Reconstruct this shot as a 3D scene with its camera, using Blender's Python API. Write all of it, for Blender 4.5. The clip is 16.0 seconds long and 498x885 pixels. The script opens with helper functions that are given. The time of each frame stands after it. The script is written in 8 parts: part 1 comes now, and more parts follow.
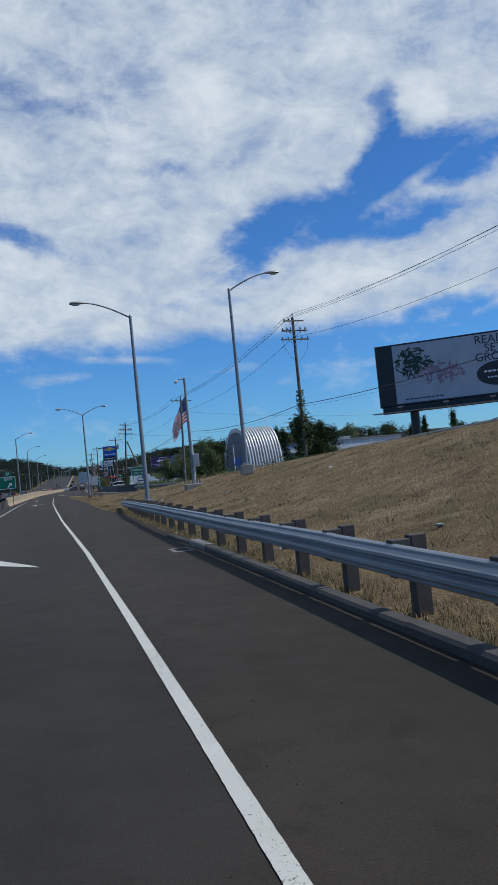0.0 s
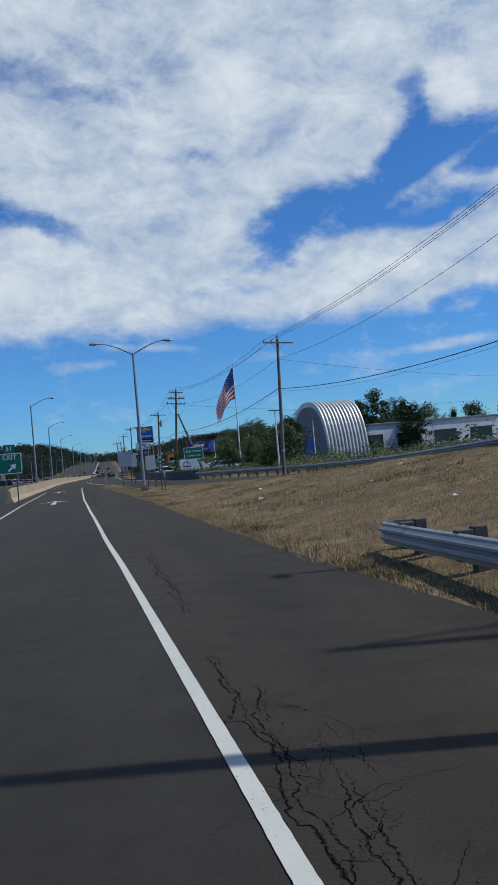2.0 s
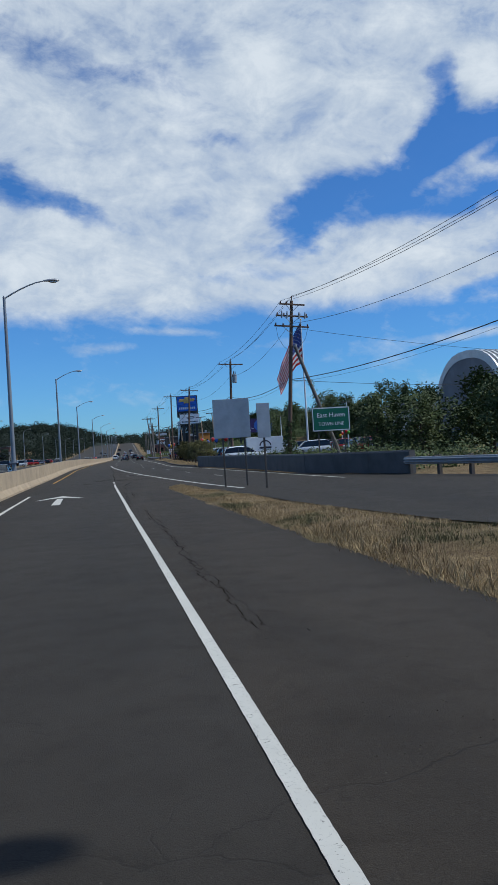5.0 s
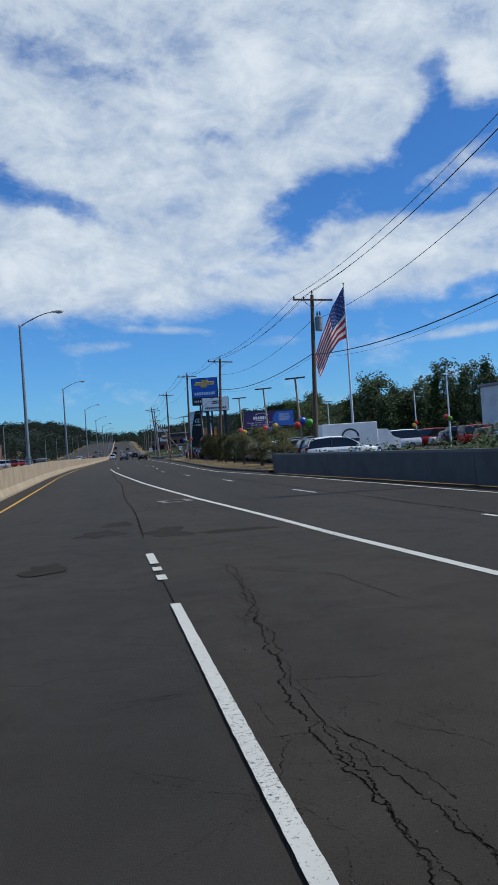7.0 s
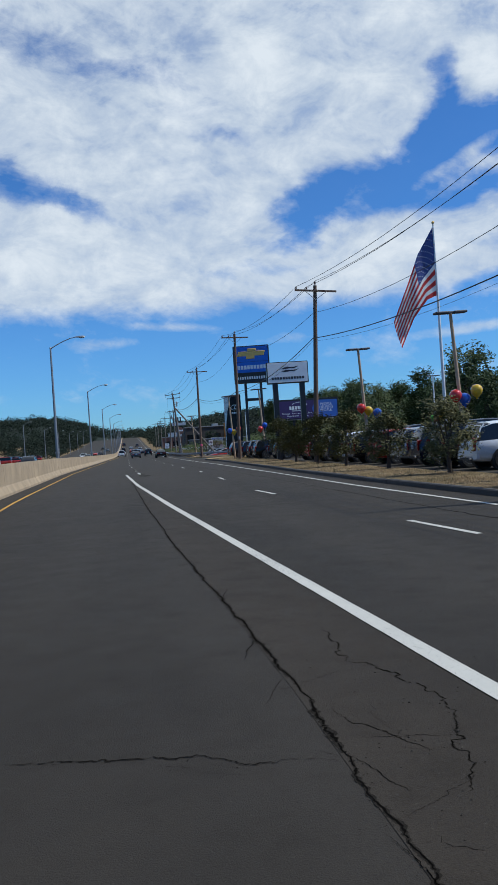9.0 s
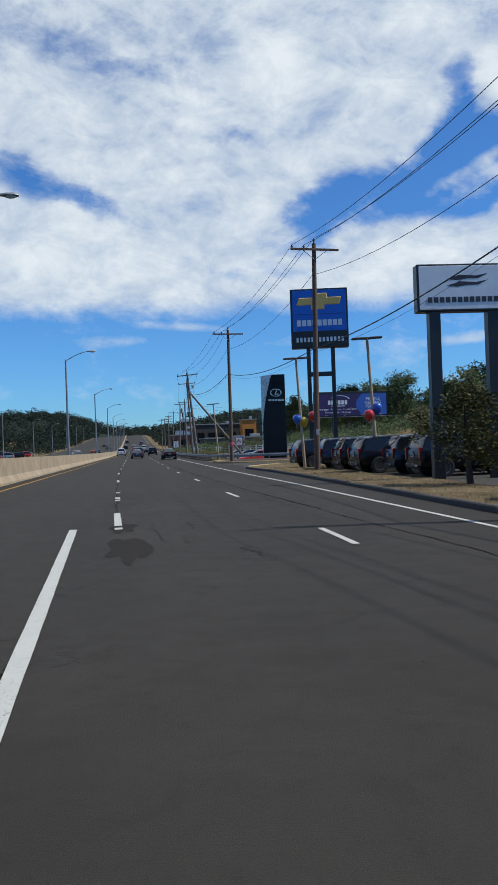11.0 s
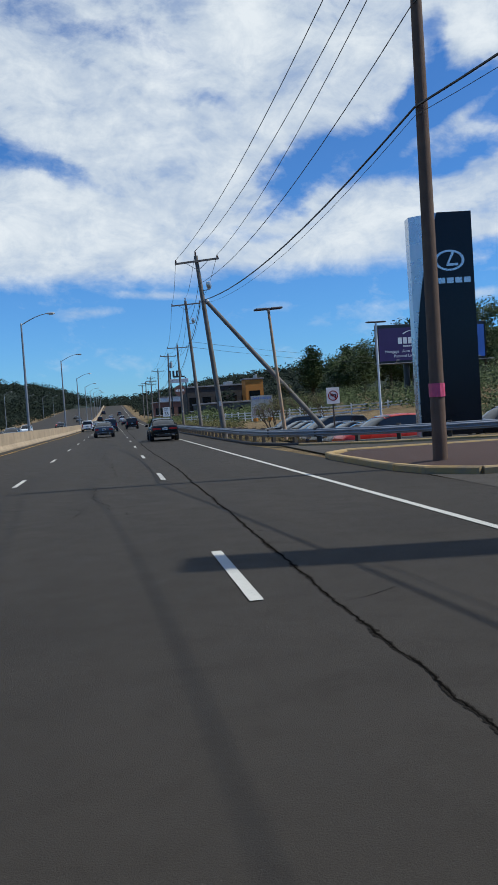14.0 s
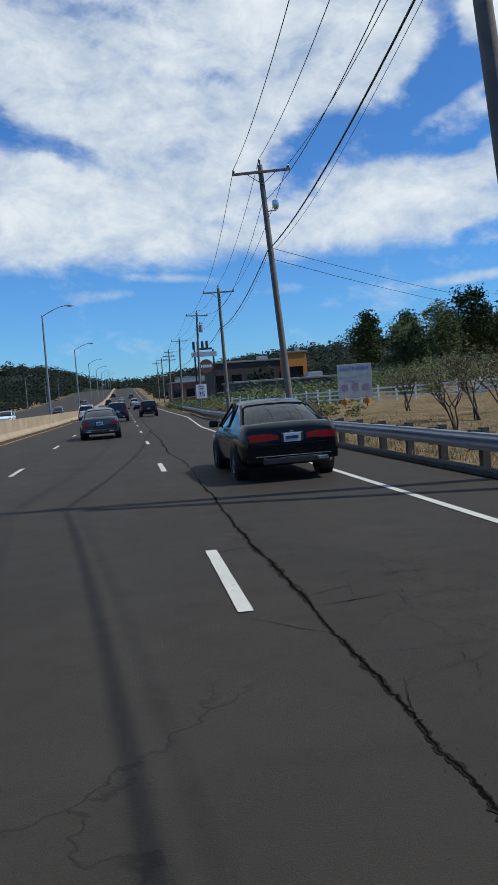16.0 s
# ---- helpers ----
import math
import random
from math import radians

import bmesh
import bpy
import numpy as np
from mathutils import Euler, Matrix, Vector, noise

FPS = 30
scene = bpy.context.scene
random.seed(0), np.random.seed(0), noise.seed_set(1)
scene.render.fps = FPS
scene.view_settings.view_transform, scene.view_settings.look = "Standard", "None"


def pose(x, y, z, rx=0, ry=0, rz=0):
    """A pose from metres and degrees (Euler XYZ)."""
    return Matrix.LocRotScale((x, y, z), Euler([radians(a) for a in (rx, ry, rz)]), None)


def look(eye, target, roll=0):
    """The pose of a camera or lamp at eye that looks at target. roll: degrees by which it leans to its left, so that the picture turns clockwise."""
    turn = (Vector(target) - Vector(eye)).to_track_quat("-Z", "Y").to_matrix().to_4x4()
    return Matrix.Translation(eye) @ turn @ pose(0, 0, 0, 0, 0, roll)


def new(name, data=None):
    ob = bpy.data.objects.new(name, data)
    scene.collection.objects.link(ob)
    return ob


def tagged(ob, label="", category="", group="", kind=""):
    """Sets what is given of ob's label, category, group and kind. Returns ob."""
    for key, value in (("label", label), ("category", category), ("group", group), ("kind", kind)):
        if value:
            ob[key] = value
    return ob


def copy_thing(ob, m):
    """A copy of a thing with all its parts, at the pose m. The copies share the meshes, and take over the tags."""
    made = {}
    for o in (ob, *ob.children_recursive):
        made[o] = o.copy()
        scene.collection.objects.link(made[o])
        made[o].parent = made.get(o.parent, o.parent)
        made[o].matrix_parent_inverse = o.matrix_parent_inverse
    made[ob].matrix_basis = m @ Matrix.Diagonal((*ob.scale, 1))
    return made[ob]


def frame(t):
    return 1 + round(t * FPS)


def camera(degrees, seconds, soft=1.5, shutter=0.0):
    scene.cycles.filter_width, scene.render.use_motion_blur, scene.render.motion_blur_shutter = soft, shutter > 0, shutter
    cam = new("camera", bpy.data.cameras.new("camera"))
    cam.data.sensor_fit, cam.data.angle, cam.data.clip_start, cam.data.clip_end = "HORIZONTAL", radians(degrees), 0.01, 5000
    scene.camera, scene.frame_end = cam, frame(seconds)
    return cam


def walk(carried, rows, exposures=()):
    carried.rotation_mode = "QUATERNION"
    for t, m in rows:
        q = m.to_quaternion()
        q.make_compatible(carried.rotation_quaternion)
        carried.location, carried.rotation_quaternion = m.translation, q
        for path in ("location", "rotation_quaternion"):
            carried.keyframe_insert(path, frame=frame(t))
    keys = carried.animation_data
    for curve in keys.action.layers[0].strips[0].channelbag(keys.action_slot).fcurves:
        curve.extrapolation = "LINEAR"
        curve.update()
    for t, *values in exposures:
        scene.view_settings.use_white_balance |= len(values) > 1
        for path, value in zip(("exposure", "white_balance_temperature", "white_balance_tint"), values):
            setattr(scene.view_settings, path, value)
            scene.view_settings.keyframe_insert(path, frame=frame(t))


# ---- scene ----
cam = camera(34.4, 16.0, 1.5, 0.0)
PATH = [
    (0, (3.842, -3.754, 1.553), (4.254, -1.798, 1.619), -5.76),
    (0.5, (3.418, 5.528, 1.550), (3.820, 7.485, 1.617), -5.80),
    (1, (2.991, 14.804, 1.549), (3.383, 16.764, 1.606), -5.71),
    (1.5, (2.559, 23.964, 1.549), (2.937, 25.927, 1.607), -5.43),
    (2, (2.121, 32.908, 1.551), (2.473, 34.876, 1.595), -5.08),
    (2.5, (1.620, 41.832, 1.552), (1.961, 43.803, 1.586), -4.87),
    (3, (1.117, 50.754, 1.550), (1.445, 52.727, 1.577), -4.14),
    (3.5, (0.673, 59.639, 1.545), (0.986, 61.614, 1.562), -3.64),
    (4, (0.294, 68.503, 1.547), (0.599, 70.479, 1.557), -3.40),
    (4.2, (0.163, 72.054, 1.549), (0.467, 74.030, 1.563), -3.39),
    (6.3, (-1.005, 109.440, 1.580), (-0.689, 111.415, 1.590), -3.94),
    (6.5, (-1.120, 113.041, 1.584), (-0.802, 115.015, 1.596), -3.95),
    (7, (-1.402, 122.098, 1.566), (-1.084, 124.073, 1.573), -3.95),
    (7.5, (-1.681, 131.291, 1.553), (-1.371, 133.267, 1.562), -3.60),
    (8, (-1.955, 140.559, 1.547), (-1.640, 142.534, 1.551), -3.61),
    (8.5, (-2.218, 149.812, 1.548), (-1.908, 151.788, 1.548), -3.71),
    (9, (-2.378, 159.027, 1.551), (-2.077, 161.004, 1.552), -3.84),
    (9.2, (-2.353, 162.662, 1.551), (-2.058, 164.641, 1.563), -3.67),
    (11.3, (-1.113, 200.349, 1.543), (-0.823, 202.328, 1.543), -1.98),
    (11.5, (-0.992, 203.985, 1.532), (-0.701, 205.964, 1.527), -1.98),
    (12, (-0.659, 213.172, 1.486), (-0.355, 215.148, 1.472), -2.33),
    (12.5, (-0.294, 222.396, 1.440), (0.028, 224.369, 1.410), -2.96),
    (13, (-0.063, 231.437, 1.484), (0.275, 233.408, 1.439), -4.07),
    (13.5, (0.141, 240.252, 1.486), (0.479, 242.222, 1.417), -3.89),
    (14, (0.334, 249.069, 1.507), (0.663, 251.040, 1.430), -3.84),
    (14.5, (0.497, 257.918, 1.503), (0.812, 259.891, 1.410), -3.88),
    (15, (0.620, 267.091, 1.526), (0.923, 269.065, 1.416), -3.83),
    (15.5, (0.658, 276.489, 1.557), (0.953, 278.464, 1.446), -4.58),
    (16, (0.674, 286.166, 1.559), (0.971, 288.140, 1.441), -4.21),
]
walk(cam, [(t, look(e, g, r)) for t, e, g, r in PATH],
     [(0, -0.22, 5960, 5), (4, -0.18, 5960, 5), (9, -0.06, 6000, 5), (11.5, 0.02, 6200, 5), (16, 0.0, 6180, 5)])

# ---------------------------------------------------------------- world and sun
SUN_AZ, SUN_EL = 100.5, 52.0          # clockwise from +y, above the horizon


class Nodes:
    """A small helper to write node trees."""

    def __init__(self, tree):
        self.t = tree
        tree.nodes.clear()

    def n(self, kind, ins=None, **props):
        nd = self.t.nodes.new(kind)
        for k, v in props.items():
            if k == "operation":
                nd.operation = v
            elif k == "blend_type":
                nd.blend_type = v
            elif k == "data_type":
                nd.data_type = v
            elif k == "feature":
                nd.feature = v
            elif k == "noise_dimensions":
                nd.noise_dimensions = v
        for k, v in (ins or {}).items():
            if isinstance(v, bpy.types.NodeSocket):
                self.t.links.new(v, nd.inputs[k])
            elif v is not None:
                nd.inputs[k].default_value = v
        return nd

    def math(self, op, a, b=0.0, c=0.0):
        return self.n("ShaderNodeMath", {0: a, 1: b, 2: c}, operation=op).outputs[0]

    def ramp(self, fac, stops):
        nd = self.t.nodes.new("ShaderNodeValToRGB")
        el = nd.color_ramp.elements
        while len(el) < len(stops):
            el.new(0.5)
        for e, (p, c) in zip(el, stops):
            e.position = p
            e.color = (*c, 1) if len(c) == 3 else c
        self.t.links.new(fac, nd.inputs[0])
        return nd.outputs[0]

    def mix(self, fac, a, b, kind="MIX"):
        nd = self.t.nodes.new("ShaderNodeMix")
        nd.data_type, nd.blend_type = "RGBA", kind
        for i, v in ((0, fac), (6, a), (7, b)):
            if isinstance(v, bpy.types.NodeSocket):
                self.t.links.new(v, nd.inputs[i])
            elif i == 0:
                nd.inputs[0].default_value = v
            else:
                nd.inputs[i].default_value = (*v, 1)
        return nd.outputs[2]

    def noise(self, vec, scale, detail=4.0, rough=0.55, dist=0.0):
        nd = self.n("ShaderNodeTexNoise", {"Scale": scale, "Detail": detail, "Roughness": rough, "Distortion": dist})
        if vec is not None:
            self.t.links.new(vec, nd.inputs["Vector"])
        return nd.outputs[0]


world = bpy.data.worlds.new("world")
scene.world = world
world.use_nodes = True
N = Nodes(world.node_tree)
sky = world.node_tree.nodes.new("ShaderNodeTexSky")
sky.sky_type, sky.sun_disc = "NISHITA", False
sky.sun_elevation, sky.sun_rotation = radians(SUN_EL), radians(SUN_AZ)
sky.air_density, sky.dust_density, sky.ozone_density = 1.0, 0.1, 3.5
gen = N.n("ShaderNodeTexCoord").outputs["Generated"]
sep = N.n("ShaderNodeSeparateXYZ", {0: gen})
dx, dy, dz = sep.outputs
az = N.math("ARCTAN2", dx, dy)                     # to the right of +y, radians
el = N.math("ARCSINE", dz)


ragged = N.n("ShaderNodeSeparateColor", {0: N.n("ShaderNodeTexNoise", {"Vector": N.n("ShaderNodeCombineXYZ", {0: az, 1: N.math("MULTIPLY", el, 1.5), 2: 0.0}).outputs[0], "Scale": 11.0, "Detail": 5.0, "Roughness": 0.52}).outputs[1]})
az_r = N.math("ADD", az, N.math("MULTIPLY", N.math("SUBTRACT", ragged.outputs[0], 0.5), radians(7.0)))
el_r = N.math("ADD", el, N.math("MULTIPLY", N.math("SUBTRACT", ragged.outputs[1], 0.5), radians(4.0)))


def blob(a, e, wa, we, turn=0.0, rough=True):
    """A soft patch of the sky round azimuth a, elevation e, in degrees: 1 in its middle, 0 at its rim and beyond."""
    ca, sa = math.cos(radians(turn)), math.sin(radians(turn))
    u, v = N.math("SUBTRACT", az_r if rough else az, radians(a)), N.math("SUBTRACT", el_r if rough else el, radians(e))
    p = N.math("ADD", N.math("MULTIPLY", u, ca / radians(wa)), N.math("MULTIPLY", v, sa / radians(wa)))
    q = N.math("SUBTRACT", N.math("MULTIPLY", v, ca / radians(we)), N.math("MULTIPLY", u, sa / radians(we)))
    r = N.math("ADD", N.math("MULTIPLY", p, p), N.math("MULTIPLY", q, q))
    return N.math("POWER", N.math("MAXIMUM", N.math("SUBTRACT", 1.0, N.math("MULTIPLY", r, 0.62)), 0.0), 1.7)


def total(items):
    out = items[0]
    for it in items[1:]:
        out = N.math("ADD", out, it)
    return out


def patches(rows, rough=True):
    return total([N.math("MULTIPLY", blob(a, e, wa, we, tn, rough), k) for a, e, wa, we, tn, k in rows])


# azimuth, elevation, half width, half height, slant, weight: gaps of blue, wisps of cirrus, heaped white clouds
holes = patches(((18.2, 16.8, 6.2, 2.0, 5, 0.85), (14.4, 16.0, 3.2, 1.5, 22, 0.7), (12.2, 14.3, 2.2, 0.7, 8, 0.4), (23.5, 18.9, 4.6, 1.7, 26, 0.85), (28.2, 19.4, 4.5, 1.9, 10, 1.0),
                 (23.4, 21.8, 1.5, 2.6, -10, 0.6), (25.5, 15.9, 4.5, 1.0, 10, 0.6), (-6.0, 18.2, 4.2, 1.2, -18, 0.62), (-1.8, 16.4, 2.8, 0.8, -22, 0.4), (7.9, 20.9, 3.0, 0.8, -12, 0.25),
                 (4.8, 22.6, 2.6, 0.7, 10, 0.18), (-4.6, 26.6, 7.0, 1.3, -14, 0.2), (2.5, 24.9, 6.0, 0.9, -14, 0.24), (9.7, 12.3, 4.0, 0.6, 0, 0.2), (27.0, 9.8, 3.0, 0.7, 12, 0.4)))
wisps = patches(((-1.8, 7.5, 3.0, 0.45, 2, 0.5), (3.6, 8.5, 3.4, 0.35, -4, 0.6), (24.3, 6.8, 4.0, 0.5, 3, 0.75), (11.8, 7.2, 2.6, 0.45, 0, 0.4), (24.6, 18.0, 4.4, 0.55, 25, 0.62), (25.6, 4.3, 3.6, 0.6, 4, 0.5), (-13.0, 5.5, 4.0, 0.5, 0, 0.4)), False)
heaps = patches(((-3.4, 13.6, 4.6, 2.5, 0, 0.8), (2.2, 19.0, 3.4, 2.0, -15, 0.7), (4.2, 22.4, 3.6, 1.2, -8, 0.5), (9.0, 17.4, 3.2, 2.0, 0, 0.75), (11.2, 26.6, 4.5, 1.5, 0, 0.6), (26.6, 23.3, 1.9, 1.9, 0, 1.2), (18.0, 12.0, 7.0, 1.5, 4, 0.55), (4.0, 12.0, 5.0, 1.7, 0, 0.4), (18.0, 23.0, 3.5, 2.2, 30, 0.5)))
along = N.math("SUBTRACT", N.math("MULTIPLY", az, 0.95), N.math("MULTIPLY", el, 0.31))
across = N.math("ADD", N.math("MULTIPLY", az, 0.31), N.math("MULTIPLY", el, 0.95))
streak = N.noise(N.n("ShaderNodeCombineXYZ", {0: N.math("MULTIPLY", along, 5.0), 1: N.math("MULTIPLY", across, 17.0), 2: 0.0}).outputs[0], 1.0, 9.0, 0.60, 0.7)
sphere = N.n("ShaderNodeCombineXYZ", {0: N.math("MULTIPLY", az, 1.0), 1: N.math("MULTIPLY", el, 1.55), 2: 0.4}).outputs[0]
puffs = N.noise(sphere, 13.0, 10.0, 0.62, 0.35)
fine = N.noise(sphere, 55.0, 7.0, 0.65, 0.6)
cover = N.math("MULTIPLY", N.math("SUBTRACT", el, radians(8.9)), 1.0 / radians(1.7))
cover = N.math("MINIMUM", N.math("MAXIMUM", cover, -0.10), 0.96)
gap = N.math("MULTIPLY", N.math("SUBTRACT", 1.0, N.math("POWER", 2.718, N.math("MULTIPLY", holes, -1.5))), 1.45)
dens = N.math("ADD", N.math("SUBTRACT", cover, gap), N.math("ADD", wisps, N.math("MULTIPLY", heaps, 0.42)))
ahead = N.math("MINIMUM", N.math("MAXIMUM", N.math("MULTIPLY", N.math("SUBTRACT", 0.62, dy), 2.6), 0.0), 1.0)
dens = N.math("SUBTRACT", dens, N.math("MULTIPLY", ahead, 1.0))          # cloud thinned overhead and behind, out of view, to cut sky fill and deepen shadows
dens = N.math("ADD", dens, N.math("MULTIPLY", N.math("SUBTRACT", streak, 0.5), 1.15))
dens = N.math("ADD", dens, N.math("MULTIPLY", N.math("SUBTRACT", puffs, 0.5), 1.35))
dens = N.math("ADD", dens, N.math("MULTIPLY", N.math("SUBTRACT", fine, 0.5), 0.45))
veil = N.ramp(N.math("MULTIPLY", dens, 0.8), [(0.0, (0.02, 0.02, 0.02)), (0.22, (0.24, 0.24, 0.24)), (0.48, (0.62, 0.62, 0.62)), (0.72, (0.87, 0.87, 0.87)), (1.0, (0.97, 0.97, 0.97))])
glow = N.math("ADD", N.math("MULTIPLY", puffs, 0.75), N.math("ADD", N.math("MULTIPLY", heaps, 0.16), N.math("ADD", N.math("MULTIPLY", streak, 0.22), N.math("MULTIPLY", fine, 0.12))))
puff = N.ramp(glow, [(0.42, (5.0, 5.65, 6.8)), (0.58, (6.6, 7.0, 7.65)), (0.75, (8.4, 8.5, 8.75))])
deep = N.mix(1.0, sky.outputs[0], (0.42, 0.78, 1.22), "MULTIPLY")
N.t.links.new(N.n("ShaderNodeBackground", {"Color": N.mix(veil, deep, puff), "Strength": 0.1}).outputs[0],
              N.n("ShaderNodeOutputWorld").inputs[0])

sun = new("sun", bpy.data.lights.new("sun", "SUN"))
sun.data.energy, sun.data.angle, sun.data.color = 3.9, radians(0.6), (1.0, 0.955, 0.88)
sun_dir = Vector((math.sin(radians(SUN_AZ)) * math.cos(radians(SUN_EL)), math.cos(radians(SUN_AZ)) * math.cos(radians(SUN_EL)), math.sin(radians(SUN_EL))))
sun.matrix_world = look(sun_dir * 60, (0, 0, 0))

# ---------------------------------------------------------------- materials
def material(name, colour, rough=0.6, metal=0.0, spots=None, scale=6.0, fine=60.0, bump=0.0, bump_scale=40.0, amount=0.25, spec=0.5, alpha=1.0, coat=0.0):
    """A plain surface with variation at two scales: broad stains and a fine grain."""
    mat = bpy.data.materials.new(name)
    mat.use_nodes = True
    n = Nodes(mat.node_tree)
    pos = n.n("ShaderNodeTexCoord").outputs["Object"]
    broad = n.noise(pos, scale, 5.0, 0.6, 0.3)
    grain = n.noise(pos, fine, 3.0, 0.6)
    dark = spots or tuple(c * (1 - amount * 1.6) for c in colour)
    light = tuple(min(1.0, c * (1 + amount * 0.5)) for c in colour)
    col = n.mix(n.ramp(broad, [(0.32, (0, 0, 0)), (0.68, (1, 1, 1))]), dark, colour)
    col = n.mix(n.math("MULTIPLY", grain, 0.55), col, light)
    b = n.n("ShaderNodeBsdfPrincipled", {"Base Color": col, "Metallic": metal, "Specular IOR Level": spec, "Alpha": alpha, "Coat Weight": coat})
    b.inputs["Roughness"].default_value = rough
    n.t.links.new(n.math("ADD", n.math("MULTIPLY", n.math("SUBTRACT", broad, 0.5), 0.25), rough), b.inputs["Roughness"])
    if bump:
        bn = n.n("ShaderNodeBump", {"Height": n.noise(pos, bump_scale, 4.0, 0.65), "Strength": bump, "Distance": 0.02})
        n.t.links.new(bn.outputs[0], b.inputs["Normal"])
    n.t.links.new(b.outputs[0], n.n("ShaderNodeOutputMaterial").inputs[0])
    return mat


def glass(name, tint, rough=0.05):
    mat = bpy.data.materials.new(name)
    mat.use_nodes = True
    n = Nodes(mat.node_tree)
    b = n.n("ShaderNodeBsdfPrincipled", {"Base Color": (*tint, 1), "Roughness": rough, "Specular IOR Level": 0.5, "Coat Weight": 0.0, "Coat Roughness": 0.03})
    n.t.links.new(b.outputs[0], n.n("ShaderNodeOutputMaterial").inputs[0])
    return mat


def asphalt(name, base=(0.0276, 0.0230, 0.0178), old=0.5):
    """Worn asphalt: aggregate grain, tyre-polished bands along the lanes, patches and stains."""
    mat = bpy.data.materials.new(name)
    mat.use_nodes = True
    n = Nodes(mat.node_tree)
    pos = n.n("ShaderNodeTexCoord").outputs["Object"]
    long_ = n.n("ShaderNodeMapping", {"Vector": pos, "Scale": (1.0, 0.045, 1.0)}).outputs[0]
    band = n.noise(long_, 0.75, 3.0, 0.5)
    stain = n.noise(pos, 0.35, 6.0, 0.62, 0.6)
    blotch = n.noise(pos, 2.3, 5.0, 0.65, 0.4)
    grain = n.ramp(n.noise(pos, 130.0, 3.0, 0.75), [(0.36, (0, 0, 0)), (0.64, (1, 1, 1))])
    pits = n.ramp(n.noise(pos, 58.0, 3.0, 0.7), [(0.34, (1, 1, 1)), (0.44, (0, 0, 0))])
    chips = n.ramp(n.noise(pos, 40.0, 3.0, 0.75), [(0.66, (0, 0, 0)), (0.71, (1, 1, 1))])
    dark = tuple(c * 0.58 for c in base)
    lite = tuple(c * 1.7 for c in base)
    col = n.mix(n.ramp(band, [(0.36, (0, 0, 0)), (0.60, (1, 1, 1))]), dark, base)
    col = n.mix(n.ramp(stain, [(0.38, (0, 0, 0)), (0.70, (old, old, old))]), col, lite)
    col = n.mix(n.ramp(blotch, [(0.54, (0, 0, 0)), (0.70, (0.6, 0.6, 0.6))]), col, dark)
    col = n.mix(n.math("MULTIPLY", grain, 0.55), col, tuple(c * 1.75 for c in base))
    col = n.mix(n.math("MULTIPLY", pits, 0.55), col, tuple(c * 0.35 for c in base))
    col = n.mix(n.math("MULTIPLY", chips, 0.55), col, (0.12, 0.105, 0.09))
    # the carriageway past the merge is an older, paler surface
    older = n.n("ShaderNodeMapRange", {"Value": n.math("ADD", n.n("ShaderNodeSeparateXYZ", {0: pos}).outputs[1], n.math("MULTIPLY", stain, 6.0)), "From Min": 186.0, "From Max": 206.0, "To Min": 0.0, "To Max": 0.26}).outputs[0]
    col = n.mix(older, col, tuple(c * 2.0 for c in base))
    # hair cracks
    warp = n.n("ShaderNodeVectorMath", {0: pos, 1: n.n("ShaderNodeVectorMath", {0: n.n("ShaderNodeTexNoise", {"Vector": pos, "Scale": 1.7, "Detail": 5.0}).outputs[1], 3: 0.9}, operation="SCALE").outputs[0]}, operation="ADD").outputs[0]
    cell = n.n("ShaderNodeTexVoronoi", {"Vector": warp, "Scale": 0.42}, feature="DISTANCE_TO_EDGE").outputs["Distance"]
    mesh_ = n.n("ShaderNodeTexVoronoi", {"Vector": warp, "Scale": 1.9}, feature="DISTANCE_TO_EDGE").outputs["Distance"]
    tired = n.ramp(n.noise(pos, 0.21, 4.0, 0.65), [(0.58, (0, 0, 0)), (0.66, (0.8, 0.8, 0.8))])
    fine_crack = n.math("MULTIPLY", n.ramp(mesh_, [(0.0, (1, 1, 1)), (0.022, (0, 0, 0))]), tired)
    crack = n.math("MAXIMUM", n.ramp(cell, [(0.0, (1, 1, 1)), (0.008, (0, 0, 0))]), fine_crack)
    where = n.ramp(n.noise(pos, 0.12, 3.0, 0.6), [(0.50, (0, 0, 0)), (0.62, (1, 1, 1))])
    col = n.mix(n.math("MULTIPLY", n.math("MULTIPLY", crack, where), 0.5), col, (0.008, 0.007, 0.006))
    b = n.n("ShaderNodeBsdfPrincipled", {"Base Color": col, "Specular IOR Level": 0.18})
    n.t.links.new(n.math("ADD", n.math("MULTIPLY", blotch, 0.25), 0.66), b.inputs["Roughness"])
    bn = n.n("ShaderNodeBump", {"Height": n.math("SUBTRACT", n.math("ADD", n.noise(pos, 110.0, 3.0, 0.7), n.math("MULTIPLY", blotch, 0.4)), n.math("MULTIPLY", n.math("MULTIPLY", crack, where), 0.8)), "Strength": 0.5, "Distance": 0.012})
    n.t.links.new(bn.outputs[0], b.inputs["Normal"])
    n.t.links.new(b.outputs[0], n.n("ShaderNodeOutputMaterial").inputs[0])
    return mat


